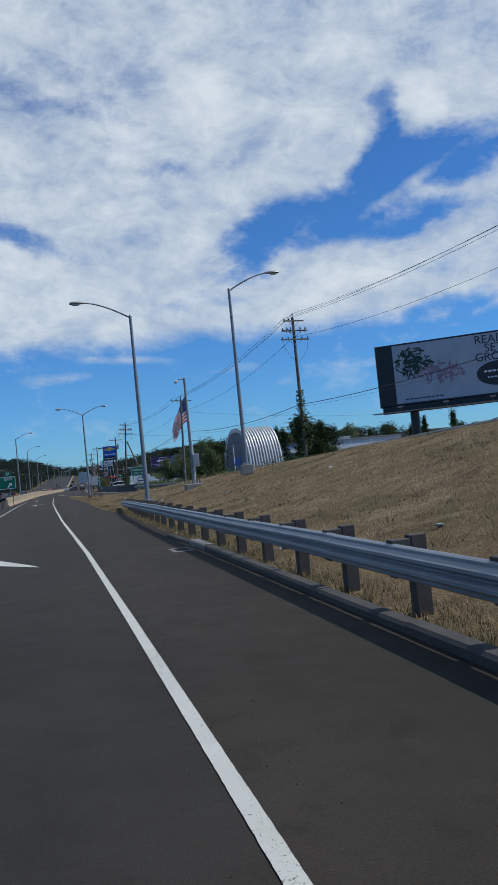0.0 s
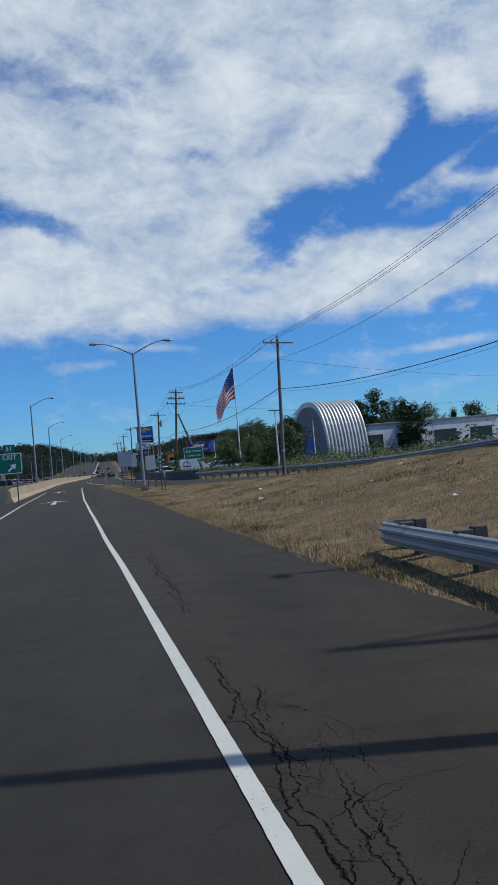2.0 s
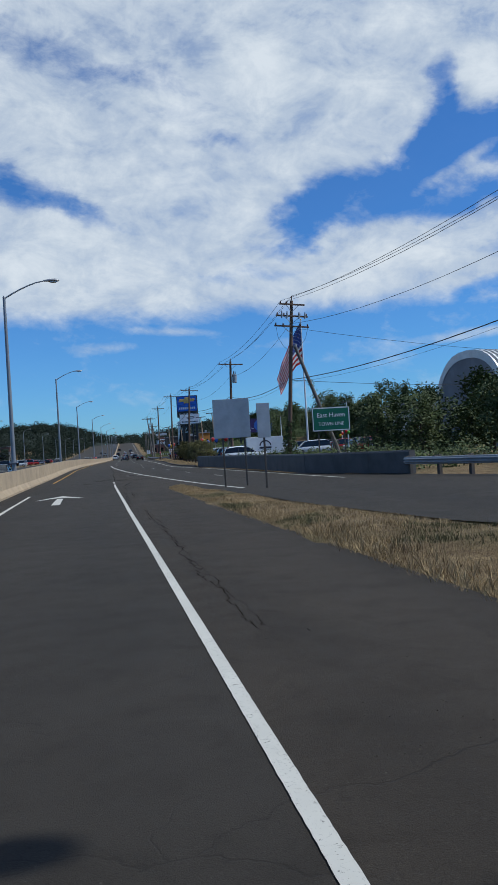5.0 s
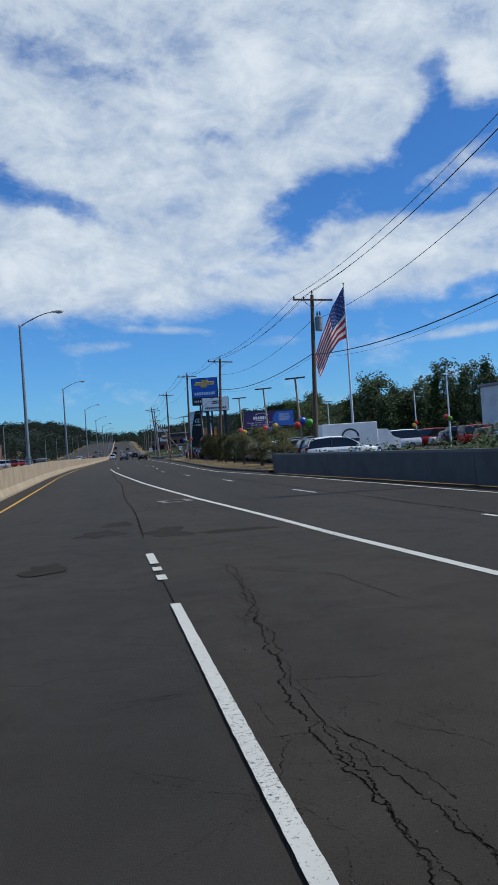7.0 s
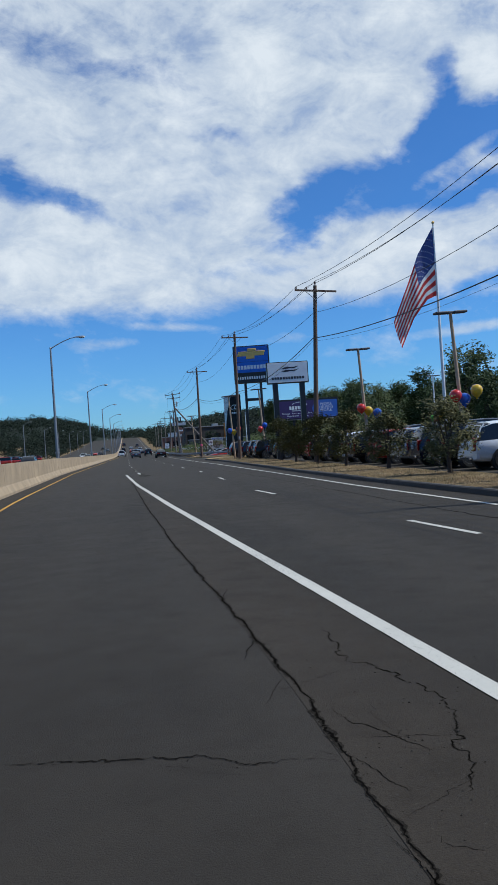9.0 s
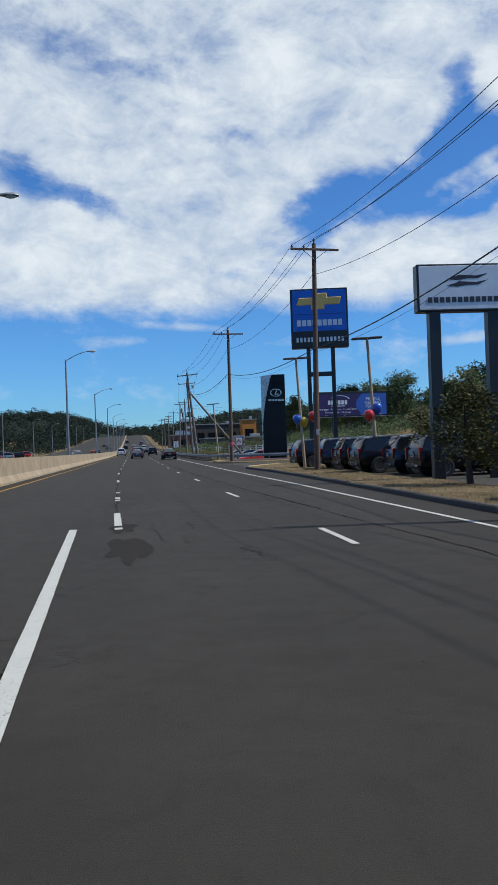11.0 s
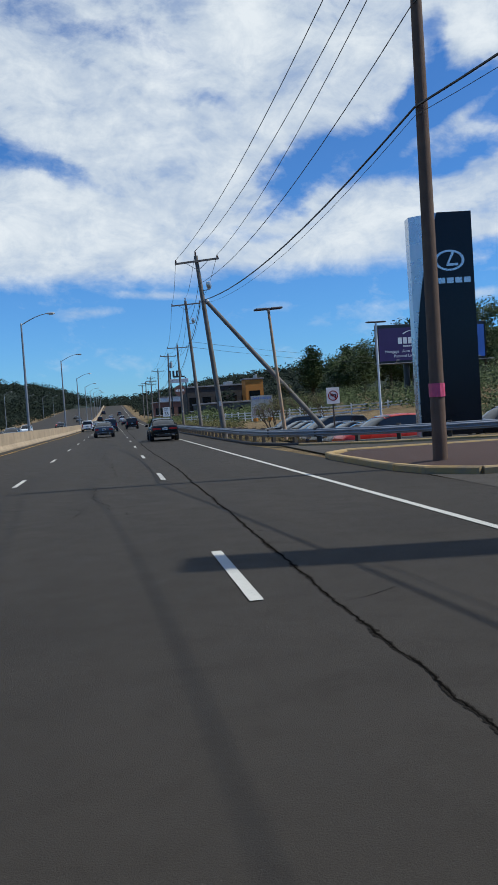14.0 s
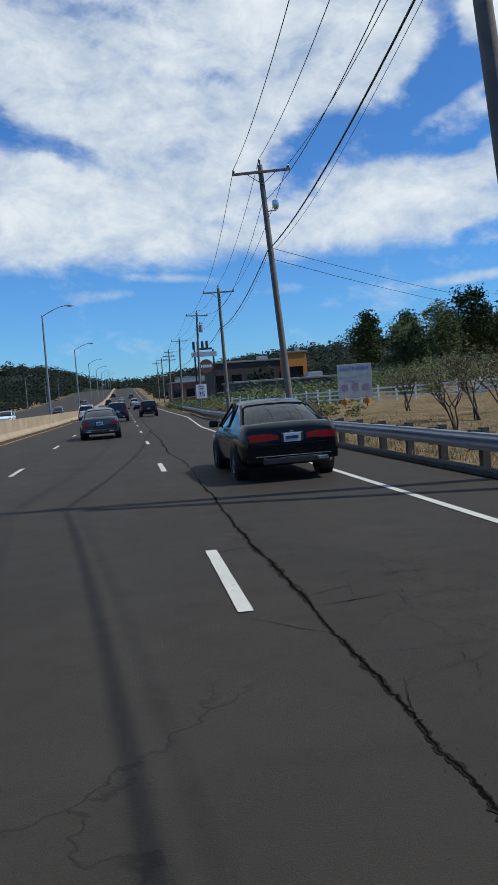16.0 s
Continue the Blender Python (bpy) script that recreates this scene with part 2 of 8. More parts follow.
def dry_ground(name):
    """Mown, sun-dried verge: straw, patches of green and bare soil."""
    mat = bpy.data.materials.new(name)
    mat.use_nodes = True
    n = Nodes(mat.node_tree)
    pos = n.n("ShaderNodeTexCoord").outputs["Object"]
    a = n.noise(pos, 0.22, 5.0, 0.6, 0.5)
    bb = n.noise(pos, 1.4, 6.0, 0.7, 0.4)
    c = n.noise(pos, 26.0, 4.0, 0.75)
    col = n.mix(n.ramp(bb, [(0.35, (0, 0, 0)), (0.65, (1, 1, 1))]), (0.165, 0.108, 0.056), (0.36, 0.262, 0.135))
    col = n.mix(n.ramp(a, [(0.48, (0, 0, 0)), (0.66, (0.75, 0.75, 0.75))]), col, (0.115, 0.104, 0.044))
    col = n.mix(n.ramp(n.noise(pos, 0.6, 5.0, 0.7, 0.8), [(0.52, (0, 0, 0)), (0.68, (0.7, 0.7, 0.7))]), col, (0.46, 0.35, 0.195))
    col = n.mix(n.ramp(c, [(0.38, (1, 1, 1)), (0.6, (0, 0, 0))]), col, (0.085, 0.057, 0.033))
    b = n.n("ShaderNodeBsdfPrincipled", {"Base Color": col, "Roughness": 0.95, "Specular IOR Level": 0.1})
    bn = n.n("ShaderNodeBump", {"Height": n.math("ADD", c, bb), "Strength": 0.9, "Distance": 0.06})
    n.t.links.new(bn.outputs[0], b.inputs["Normal"])
    n.t.links.new(b.outputs[0], n.n("ShaderNodeOutputMaterial").inputs[0])
    return mat


def leafy(name, dark, light, rough=0.6):
    """Leaves: each island of the mesh has a shade of its own."""
    mat = bpy.data.materials.new(name)
    mat.use_nodes = True
    n = Nodes(mat.node_tree)
    rnd = n.n("ShaderNodeNewGeometry").outputs["Random Per Island"]
    pos = n.n("ShaderNodeTexCoord").outputs["Object"]
    col = n.mix(rnd, dark, light)
    col = n.mix(n.ramp(n.noise(pos, 0.5, 3.0, 0.6), [(0.4, (0, 0, 0)), (0.7, (0.5, 0.5, 0.5))]), col, tuple(v * 1.5 for v in light))
    b = n.n("ShaderNodeBsdfPrincipled", {"Base Color": col, "Roughness": rough, "Specular IOR Level": 0.12})
    n.t.links.new(b.outputs[0], n.n("ShaderNodeOutputMaterial").inputs[0])
    return mat


def fabric(name, colour):
    """Thin flag cloth that lets some of the sun through."""
    mat = bpy.data.materials.new(name)
    mat.use_nodes = True
    n = Nodes(mat.node_tree)
    fold = n.noise(n.n("ShaderNodeTexCoord").outputs["Object"], 3.0, 5.0, 0.6)
    col = n.mix(fold, tuple(c * 0.8 for c in colour), tuple(min(1.0, c * 1.1) for c in colour))
    face = n.n("ShaderNodeBsdfPrincipled", {"Base Color": col, "Roughness": 0.8, "Specular IOR Level": 0.2}).outputs[0]
    thin = n.n("ShaderNodeBsdfTranslucent", {"Color": col}).outputs[0]
    both = n.n("ShaderNodeMixShader", {0: 0.45, 1: face, 2: thin}).outputs[0]
    n.t.links.new(both, n.n("ShaderNodeOutputMaterial").inputs[0])
    return mat


def road_paint(name, colour):
    """Traffic paint, worn through to the asphalt in flakes."""
    mat = bpy.data.materials.new(name)
    mat.use_nodes = True
    n = Nodes(mat.node_tree)
    pos = n.n("ShaderNodeTexCoord").outputs["Object"]
    flake = n.noise(pos, 42.0, 8.0, 0.8, 0.3)
    area = n.noise(pos, 0.25, 3.0, 0.5)
    worn = n.ramp(n.math("ADD", flake, n.math("MULTIPLY", n.math("SUBTRACT", area, 0.5), 0.30)), [(0.585, (0, 0, 0)), (0.63, (1, 1, 1))])
    col = n.mix(n.noise(pos, 2.0, 5.0, 0.6), tuple(v * 0.72 for v in colour), colour)
    col = n.mix(worn, col, (0.055, 0.05, 0.046))
    b = n.n("ShaderNodeBsdfPrincipled", {"Base Color": col, "Roughness": 0.75, "Specular IOR Level": 0.3})
    n.t.links.new(b.outputs[0], n.n("ShaderNodeOutputMaterial").inputs[0])
    return mat


M = {
    "asphalt": asphalt("asphalt"),
    "shoulder": asphalt("shoulder_asphalt", (0.0292, 0.0229, 0.0163), 0.65),
    "lot": asphalt("lot_asphalt", (0.044, 0.038, 0.031), 0.8),
    "ground": dry_ground("dry_grass_ground"),
    "white_line": road_paint("white_road_paint", (0.60, 0.575, 0.50)),
    "yellow_line": road_paint("yellow_road_paint", (0.62, 0.34, 0.05)),
    "seal": material("crack_sealant", (0.0068, 0.0060, 0.0053), 1.0, scale=3, spec=0.0),
    "crumble": material("crumbled_asphalt", (0.0250, 0.0212, 0.0170), 1.0, scale=9, fine=70, bump=0.8, bump_scale=60, spec=0.05),
    "patch": material("fresh_asphalt_patch", (0.0375, 0.0320, 0.0258), 0.95, scale=2.0, fine=90, bump=0.5, bump_scale=120, spec=0.1),
    "concrete": material("weathered_concrete", (0.40, 0.30, 0.19), 0.9, scale=0.8, fine=30, bump=0.25, bump_scale=30, amount=0.3),
    "pale_concrete": material("pale_concrete", (0.31, 0.285, 0.25), 0.9, scale=1.6, fine=40, bump=0.3, bump_scale=40, amount=0.3),
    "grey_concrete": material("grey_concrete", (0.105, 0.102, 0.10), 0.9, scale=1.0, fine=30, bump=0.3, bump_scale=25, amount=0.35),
    "iron": material("dark_cast_iron", (0.045, 0.032, 0.024), 0.7, 0.3, scale=6, fine=40, bump=0.3),
    "apron": material("worn_drain_concrete", (0.235, 0.225, 0.20), 0.9, spots=(0.11, 0.105, 0.095), scale=3.0, fine=50, bump=0.5, bump_scale=60),
    "kerb": material("tarred_kerb", (0.07, 0.062, 0.055), 0.9, scale=2.5, fine=50, bump=0.5, bump_scale=30, amount=0.4),
    "yellow_kerb": material("flaked_yellow_kerb", (0.42, 0.27, 0.09), 0.85, spots=(0.22, 0.18, 0.13), scale=3.0, fine=30, bump=0.4),
    "mulch": material("red_brown_mulch", (0.066, 0.033, 0.023), 0.95, spots=(0.03, 0.016, 0.012), scale=7, fine=40, bump=1.0, bump_scale=30),
    "galv": material("galvanised_steel", (0.30, 0.315, 0.335), 0.55, 0.45, scale=1.6, fine=50, amount=0.22),
    "galv_dull": material("dull_galvanised_steel", (0.29, 0.30, 0.315), 0.55, 0.45, scale=1.0, fine=30, amount=0.25),
    "post": material("dark_weathered_post", (0.085, 0.072, 0.06), 0.9, scale=5, fine=60, bump=0.5),
    "wood": material("brown_weathered_pole_wood", (0.155, 0.098, 0.066), 0.92, spots=(0.085, 0.05, 0.033), scale=2.2, fine=40, bump=0.6, bump_scale=22),
    "greywood": material("grey_weathered_pole_wood", (0.20, 0.175, 0.15), 0.92, spots=(0.09, 0.075, 0.06), scale=2.2, fine=40, bump=0.6, bump_scale=22),
    "cable": material("black_cable", (0.014, 0.014, 0.015), 0.6, scale=2),
    "ceramic": material("brown_ceramic_insulator", (0.12, 0.06, 0.04), 0.25, scale=9),
    "trafo": material("grey_enamelled_steel", (0.33, 0.35, 0.36), 0.45, 0.2, scale=3),
    "footing": material("rusted_steel_base", (0.17, 0.12, 0.085), 0.8, 0.1, spots=(0.09, 0.06, 0.045), scale=3.0, fine=40, bump=0.4),
    "lampgrey": material("lamp_housing_grey", (0.30, 0.31, 0.32), 0.5, 0.4, scale=5),
    "lens": glass("lamp_lens", (0.55, 0.55, 0.5), 0.3),
    "bark": material("bark", (0.075, 0.055, 0.04), 0.95, scale=4, fine=30, bump=0.9, bump_scale=14),
    "leaf": leafy("summer_leaves", (0.022, 0.036, 0.012), (0.080, 0.100, 0.034)),
    "leaf_dark": leafy("dark_leaves", (0.015, 0.028, 0.010), (0.056, 0.080, 0.026)),
    "leaf_pale": leafy("dusty_leaves", (0.040, 0.046, 0.016), (0.13, 0.115, 0.042)),
    "far_leaf": leafy("far_woods_leaves", (0.010, 0.015, 0.011), (0.022, 0.030, 0.019), 0.9),
    "straw": leafy("dry_straw", (0.18, 0.122, 0.06), (0.44, 0.325, 0.17), 0.9),
    "weed": leafy("weeds", (0.05, 0.052, 0.022), (0.17, 0.15, 0.075), 0.9),
    "black": material("black_enamel", (0.016, 0.016, 0.018), 0.38, scale=2, spec=0.5),
    "white": material("white_paint", (0.78, 0.78, 0.76), 0.5, scale=1.2, fine=20, amount=0.12),
    "sign_blue": material("blue_sign_face", (0.015, 0.135, 0.60), 0.3, scale=1.0, amount=0.1),
    "sign_gold": material("gold_sign_face", (0.86, 0.53, 0.13), 0.4, 0.0, scale=4, amount=0.12),
    "sign_green": material("green_sign_sheeting", (0.005, 0.135, 0.07), 0.45, scale=2.0, amount=0.12),
    "sign_back": material("bare_aluminium_sign_back", (0.46, 0.47, 0.48), 0.5, 0.6, scale=1.5),
    "sign_white": material("white_sign_sheeting", (0.80, 0.81, 0.80), 0.45, scale=2.0, amount=0.08),
    # white board face darkened: backlight put into the base colour, over mottled wear
    "board_dimmed": material("weathered_dimmed_board", (0.44, 0.44, 0.42), 0.7, scale=1.5, amount=0.3),
    "board_grey": material("pale_printed_vinyl", (0.46, 0.49, 0.54), 0.5, scale=0.5, amount=0.15),
    "purple": material("purple_printed_vinyl", (0.045, 0.022, 0.105), 0.45, scale=0.6, amount=0.15),
    "vinyl_blue": material("blue_printed_vinyl", (0.045, 0.13, 0.45), 0.45, scale=0.6, amount=0.1),
    "ink": material("dark_print", (0.03, 0.03, 0.04), 0.5, scale=3),
    "ink_green": material("dark_green_print", (0.02, 0.05, 0.035), 0.5, scale=3),
    "ink_pink": material("mauve_print", (0.33, 0.24, 0.30), 0.5, scale=3),
    "silver": material("brushed_silver", (0.62, 0.63, 0.65), 0.28, 0.85, scale=2.0, amount=0.12),
    "navy": material("navy_glass_panel", (0.004, 0.006, 0.012), 0.22, scale=1.0, spec=0.3),
    "rust": material("rusty_pole", (0.44, 0.35, 0.24), 0.8, 0.0, spots=(0.30, 0.115, 0.035), scale=1.0, fine=30),
    "red": fabric("red_cloth", (0.50, 0.05, 0.05)),
    "cloth_white": fabric("white_cloth", (0.80, 0.80, 0.80)),
    "cloth_blue": fabric("blue_cloth", (0.06, 0.085, 0.25)),
    "corrugated": material("galvanised_arch_sheet", (0.60, 0.61, 0.60), 0.5, 0.3, scale=0.8, fine=20, amount=0.2),
    "tyre": material("tyre_rubber", (0.016, 0.016, 0.016), 0.85, scale=8),
    "rim": material("alloy_rim", (0.42, 0.43, 0.44), 0.3, 0.8, scale=8),
    "carglass": glass("car_glass", (0.010, 0.012, 0.014)),
    "taillight": material("red_tail_lamp", (0.30, 0.006, 0.008), 0.2, scale=6, coat=0.3),
    "plate": material("pale_blue_plate", (0.45, 0.55, 0.66), 0.4, scale=6),
    "trim": material("black_plastic_trim", (0.02, 0.02, 0.021), 0.6, scale=6),
    "chrome": material("chrome_trim", (0.62, 0.63, 0.64), 0.15, 0.95, scale=6),
    "pink": material("pink_marking_tape", (0.75, 0.10, 0.20), 0.6, scale=6),
    "terracotta": material("orange_planter", (0.55, 0.22, 0.04), 0.8, scale=6),
    "roofgrey": material("grey_roof", (0.22, 0.22, 0.23), 0.8, scale=0.5),
    "brick": material("far_brick_wall", (0.20, 0.10, 0.075), 0.9, scale=0.8),
    "stucco": material("far_pale_wall", (0.74, 0.74, 0.72), 0.9, scale=0.5),
    "grit": leafy("stone_grit", (0.02, 0.017, 0.014), (0.11, 0.095, 0.075), 0.9),
    "litter": material("litter", (0.72, 0.72, 0.70), 0.7, scale=6),
}


def paint(name, colour, metal=0.35, rough=0.28):
    return material(name, colour, rough, metal, scale=1.5, fine=14, amount=0.10, coat=0.35, spec=0.4)


PAINT = {
    "slate": paint("slate_metallic_paint", (0.060, 0.072, 0.095), 0.55, 0.26),
    "darkgreen": material("black_green_paint", (0.004, 0.006, 0.007), 0.22, 0.0, scale=1.5, fine=14, amount=0.1, coat=0.12, spec=0.22),
    "navy": paint("navy_metallic_paint", (0.018, 0.026, 0.05), 0.5, 0.26),
    "black": material("black_paint", (0.006, 0.006, 0.007), 0.25, 0.0, scale=1.5, fine=14, amount=0.1, coat=0.12, spec=0.25),
    "white": paint("white_car_paint", (0.74, 0.75, 0.75), 0.0, 0.3),
    "silver": paint("silver_paint", (0.40, 0.41, 0.42), 0.7),
    "grey": paint("grey_paint", (0.12, 0.125, 0.135), 0.6),
    "red": paint("red_paint", (0.46, 0.03, 0.02), 0.2),
}


# ---------------------------------------------------------------- mesh helpers
def link(bm, name, mat, parent=None, label="", smooth=False):
    me = bpy.data.meshes.new(name)
    bm.normal_update()
    bm.to_mesh(me)
    bm.free()
    if smooth:
        me.polygons.foreach_set("use_smooth", [True] * len(me.polygons))
        me.set_sharp_from_angle(angle=radians(38))
    if mat is not None:
        me.materials.append(mat)
    ob = new(name, me)
    if parent is not None:
        ob.parent = parent
    if label:
        ob["label"] = label
    return ob


def part(name, bm, material_, parent, label="", smooth=False):
    return link(bm, name, material_, parent, label, smooth)


def structure(ob, label, category=""):
    return tagged(ob, label, category, "", "structure")


def empty(name, m, label, category, group=""):
    ob = new(name)
    ob.empty_display_size = 0.2
    ob.matrix_world = m
    return tagged(ob, label, category, group)


def raw(name, verts, faces, mat, parent=None, label="", smooth=False):
    me = bpy.data.meshes.new(name)
    me.from_pydata(verts, [], faces)
    me.update()
    if smooth:
        me.polygons.foreach_set("use_smooth", [True] * len(me.polygons))
    if mat is not None:
        me.materials.append(mat)
    ob = new(name, me)
    if parent is not None:
        ob.parent = parent
    if label:
        ob["label"] = label
    return ob


def box(bm, c, s, m=None, bev=0.0):
    """A box with its middle at c and sides s, bevelled, placed by m."""
    got = bmesh.ops.create_cube(bm, size=1.0)["verts"]
    bmesh.ops.transform(bm, matrix=Matrix.Translation(c) @ Matrix.Diagonal((*s, 1)), verts=got)
    if bev:
        edges = list({e for v in got for e in v.link_edges})
        out = bmesh.ops.bevel(bm, geom=edges, offset=bev, segments=1, affect="EDGES", profile=0.5)
        got = list({v for f in out["faces"] for v in f.verts} | {v for v in got if v.is_valid})
    if m is not None:
        bmesh.ops.transform(bm, matrix=m, verts=got)
    return bm


def tube(bm, pts, radii, n=8, caps=True):
    """A round tube along pts; radii one for all, or one for each point."""
    pts = [Vector(p) for p in pts]
    radii = radii if isinstance(radii, (list, tuple)) else [radii] * len(pts)
    side, rings = None, []
    for i, p in enumerate(pts):
        d = (pts[min(i + 1, len(pts) - 1)] - pts[max(i - 1, 0)]).normalized()
        ref = side if side is not None else (Vector((1, 0, 0)) if abs(d.x) < 0.9 else Vector((0, 1, 0)))
        side = (ref - d * ref.dot(d)).normalized()
        other = d.cross(side)
        rings.append([bm.verts.new(p + (side * math.cos(a) + other * math.sin(a)) * radii[i]) for a in (2 * math.pi * k / n for k in range(n))])
    for r, s in zip(rings, rings[1:]):
        for k in range(n):
            bm.faces.new((r[k], r[(k + 1) % n], s[(k + 1) % n], s[k]))
    if caps:
        bm.faces.new(rings[0][::-1]), bm.faces.new(rings[-1])
    return bm


def loft(bm, rings, caps=True, closed=True):
    """A skin over rings of points with as many points each."""
    made = [[bm.verts.new(p) for p in r] for r in rings]
    n = len(made[0])
    for r, s in zip(made, made[1:]):
        for k in range(n if closed else n - 1):
            bm.faces.new((r[k], r[(k + 1) % n], s[(k + 1) % n], s[k]))
    if caps and closed:
        bm.faces.new(made[0][::-1]), bm.faces.new(made[-1])
    return bm


def prism(bm, outline, y0, y1, m=None):
    """An outline in x and z, drawn out from y0 to y1."""
    a = [bm.verts.new((x, y0, z)) for x, z in outline]
    b = [bm.verts.new((x, y1, z)) for x, z in outline]
    n = len(outline)
    bm.faces.new(a), bm.faces.new(b[::-1])
    for k in range(n):
        bm.faces.new((a[k], b[k], b[(k + 1) % n], a[(k + 1) % n]))
    if m is not None:
        bmesh.ops.transform(bm, matrix=m, verts=a + b)
    bmesh.ops.recalc_face_normals(bm, faces=bm.faces)
    return bm


def letters(name, text, size, mat, parent, m, align="CENTER", squeeze=1.0, thick=0.004):
    """Writing as a mesh of its own, read along local x with z up, facing -y."""
    cu = bpy.data.curves.new(name, "FONT")
    cu.body, cu.size, cu.align_x, cu.align_y, cu.extrude = text, size, align, "CENTER", thick
    tmp = bpy.data.objects.new(name, cu)
    scene.collection.objects.link(tmp)
    me = bpy.data.meshes.new_from_object(tmp.evaluated_get(bpy.context.evaluated_depsgraph_get()))
    bpy.data.objects.remove(tmp)
    bpy.data.curves.remove(cu)
    me.transform(Matrix.Diagonal((squeeze, 1, 1, 1)))
    me.transform(Matrix.Rotation(radians(90), 4, "X"))
    me.transform(m)
    me.materials.clear()
    me.materials.append(mat)
    ob = new(name, me)
    ob.parent = parent
    return ob


def lerp(table, y):
    """A value between the rows (y, value) of a table."""
    return float(np.interp(y, [r[0] for r in table], [r[1] for r in table]))


def smooth01(t):
    t = min(1.0, max(0.0, t))
    return t * t * (3 - 2 * t)


# ---------------------------------------------------------------- the lie of the land
def bend(y):
    """How far the carriageway's axis lies to the right of x = 0: it comes in at a slant and runs straight from y = 190 on."""
    return 0.0 if y > 200 else (0.001 * (200 - y) ** 2 if y > 180 else 0.04 * (190 - y))


def road_z(y):
    """The carriageway is level, then climbs the far hill."""
    return 15.0 * smooth01((y - 400) / 650)


RAMP = [(-40, 26.0, 33.0, 3.6), (0, 21.5, 28.5, 2.85), (30, 18.6, 25.0, 2.2), (44, 17.0, 23.2, 1.75), (61, 14.8, 21.4, 1.15), (70, 13.8, 20.6, 0.75), (81, 12.2, 20.0, 0.3),
        (87, 10.0, 19.6, 0.18), (94, 7.4, 19.0, 0.08), (100, 5.4, 18.0, 0.03), (107, 4.3, 15.8, 0.0), (113, 3.7, 13.8, 0.0), (119, 2.7, 11.9, 0.0), (124, 2.0, 10.3, 0.0), (130, 1.0, 8.9, 0.0)]   # y, left, right, height


def ramp_left(y):
    return lerp([(r[0], r[1]) for r in RAMP], y)


def ramp_right(y):
    return lerp([(r[0], r[2]) for r in RAMP], y)


def ramp_z(y):
    return lerp([(r[0], r[3]) for r in RAMP], y)


GRASS_EDGE = [(-60, 9.3), (0, 6.72), (14, 6.25), (20, 6.0), (36, 5.6), (44, 5.0), (50, 4.7), (56, 4.5), (71, 4.1), (79, 3.6), (85, 3.4), (90, 3.2), (105, 2.3), (115, 1.7), (121, 1.4)]


def land(x, y):
    """Height of the ground."""
    if y > 300:
        base = road_z(y)
    else:
        base = 0.0
    if y < 122 and x > 1.0:
        e = lerp(GRASS_EDGE, y)
        if x < e:
            return -0.03
        left, right = ramp_left(y), ramp_right(y)
        if x <= left:
            t = (x - e) / max(0.5, left - e)
            z = ramp_z(y) * (0.15 * t + 0.85 * smooth01(t * 1.05)) + 0.10 * math.sin(min(1.0, t) * math.pi) - 0.02
            return z + 0.13 * noise.noise(Vector((x * 0.7, y * 0.7, 0))) * min(1.0, 4 * t * (1 - t) + 0.05)
        if x <= right:
            return ramp_z(y) - 0.05
        return ramp_z(y) - 0.05 - (ramp_z(y) + 0.2) * smooth01((x - right - 2.0) / 14.0)
    sunk = 0.85 * smooth01((x - 8.3) / 1.8) * smooth01((y - 280.5) / 3.0) * (1 - smooth01((y - 312) / 10)) * (1 - smooth01((x - 44) / 8))
    if x > 4.0 and y < 318:
        return -0.05 - sunk
    if x > 6.0 and y < 420:
        return base - 0.05 - sunk + 4.5 * smooth01((x - 20) / 42) * smooth01((y - 318) / 12)
    return base - 0.05


GX = sorted({-900, -500, -300, -180, -110, -60, -35, -20, -9, *range(-6, 0, 2), *[i * 0.75 for i in range(0, 46)], 36, 40, 46, 54, 64, 80, 110, 160, 240, 400, 700, 1000})
GY = sorted({-300, -150, -90, -60, *[-40 + 1.5 * i for i in range(0, 120)], *range(142, 276, 6), *range(276, 330, 2), *range(330, 440, 10), *range(440, 1200, 40), 1300, 1500, 2000, 3000, 4500})
verts = [(x, y, land(x, y)) for y in GY for x in GX]
w = len(GX)
faces = [(j * w + i, j * w + i + 1, (j + 1) * w + i + 1, (j + 1) * w + i) for j in range(len(GY) - 1) for i in range(w - 1)]
ground = structure(raw("ground", verts, faces, M["ground"], smooth=True), "dry straw-coloured verge and open ground", "ground")


def strip(name, ys, left, right, height, mat, cross=2, lift=0.0):
    """A sheet along the road between two edges that are functions of y."""
    vs, fs = [], []
    for y in ys:
        a, b = left(y), right(y)
        vs += [(a + (b - a) * k / cross, y, height(y) + lift) for k in range(cross + 1)]
    for j in range(len(ys) - 1):
        for k in range(cross):
            o = j * (cross + 1) + k
            fs.append((o, o + 1, o + cross + 2, o + cross + 1))
    return raw(name, vs, fs, mat, smooth=True)


def right_edge(y):
    """The right-hand edge of the asphalt."""
    if y < 120:
        return lerp(GRASS_EDGE, y) + 0.05
    return lerp([(120, 9.2), (140, 8.3), (160, 6.8), (175, 6.0), (190, 5.9), (215, 6.0), (240, 6.5), (262, 6.5), (300, 6.1), (330, 6.1), (360, 7.0), (460, 9.0)], y)


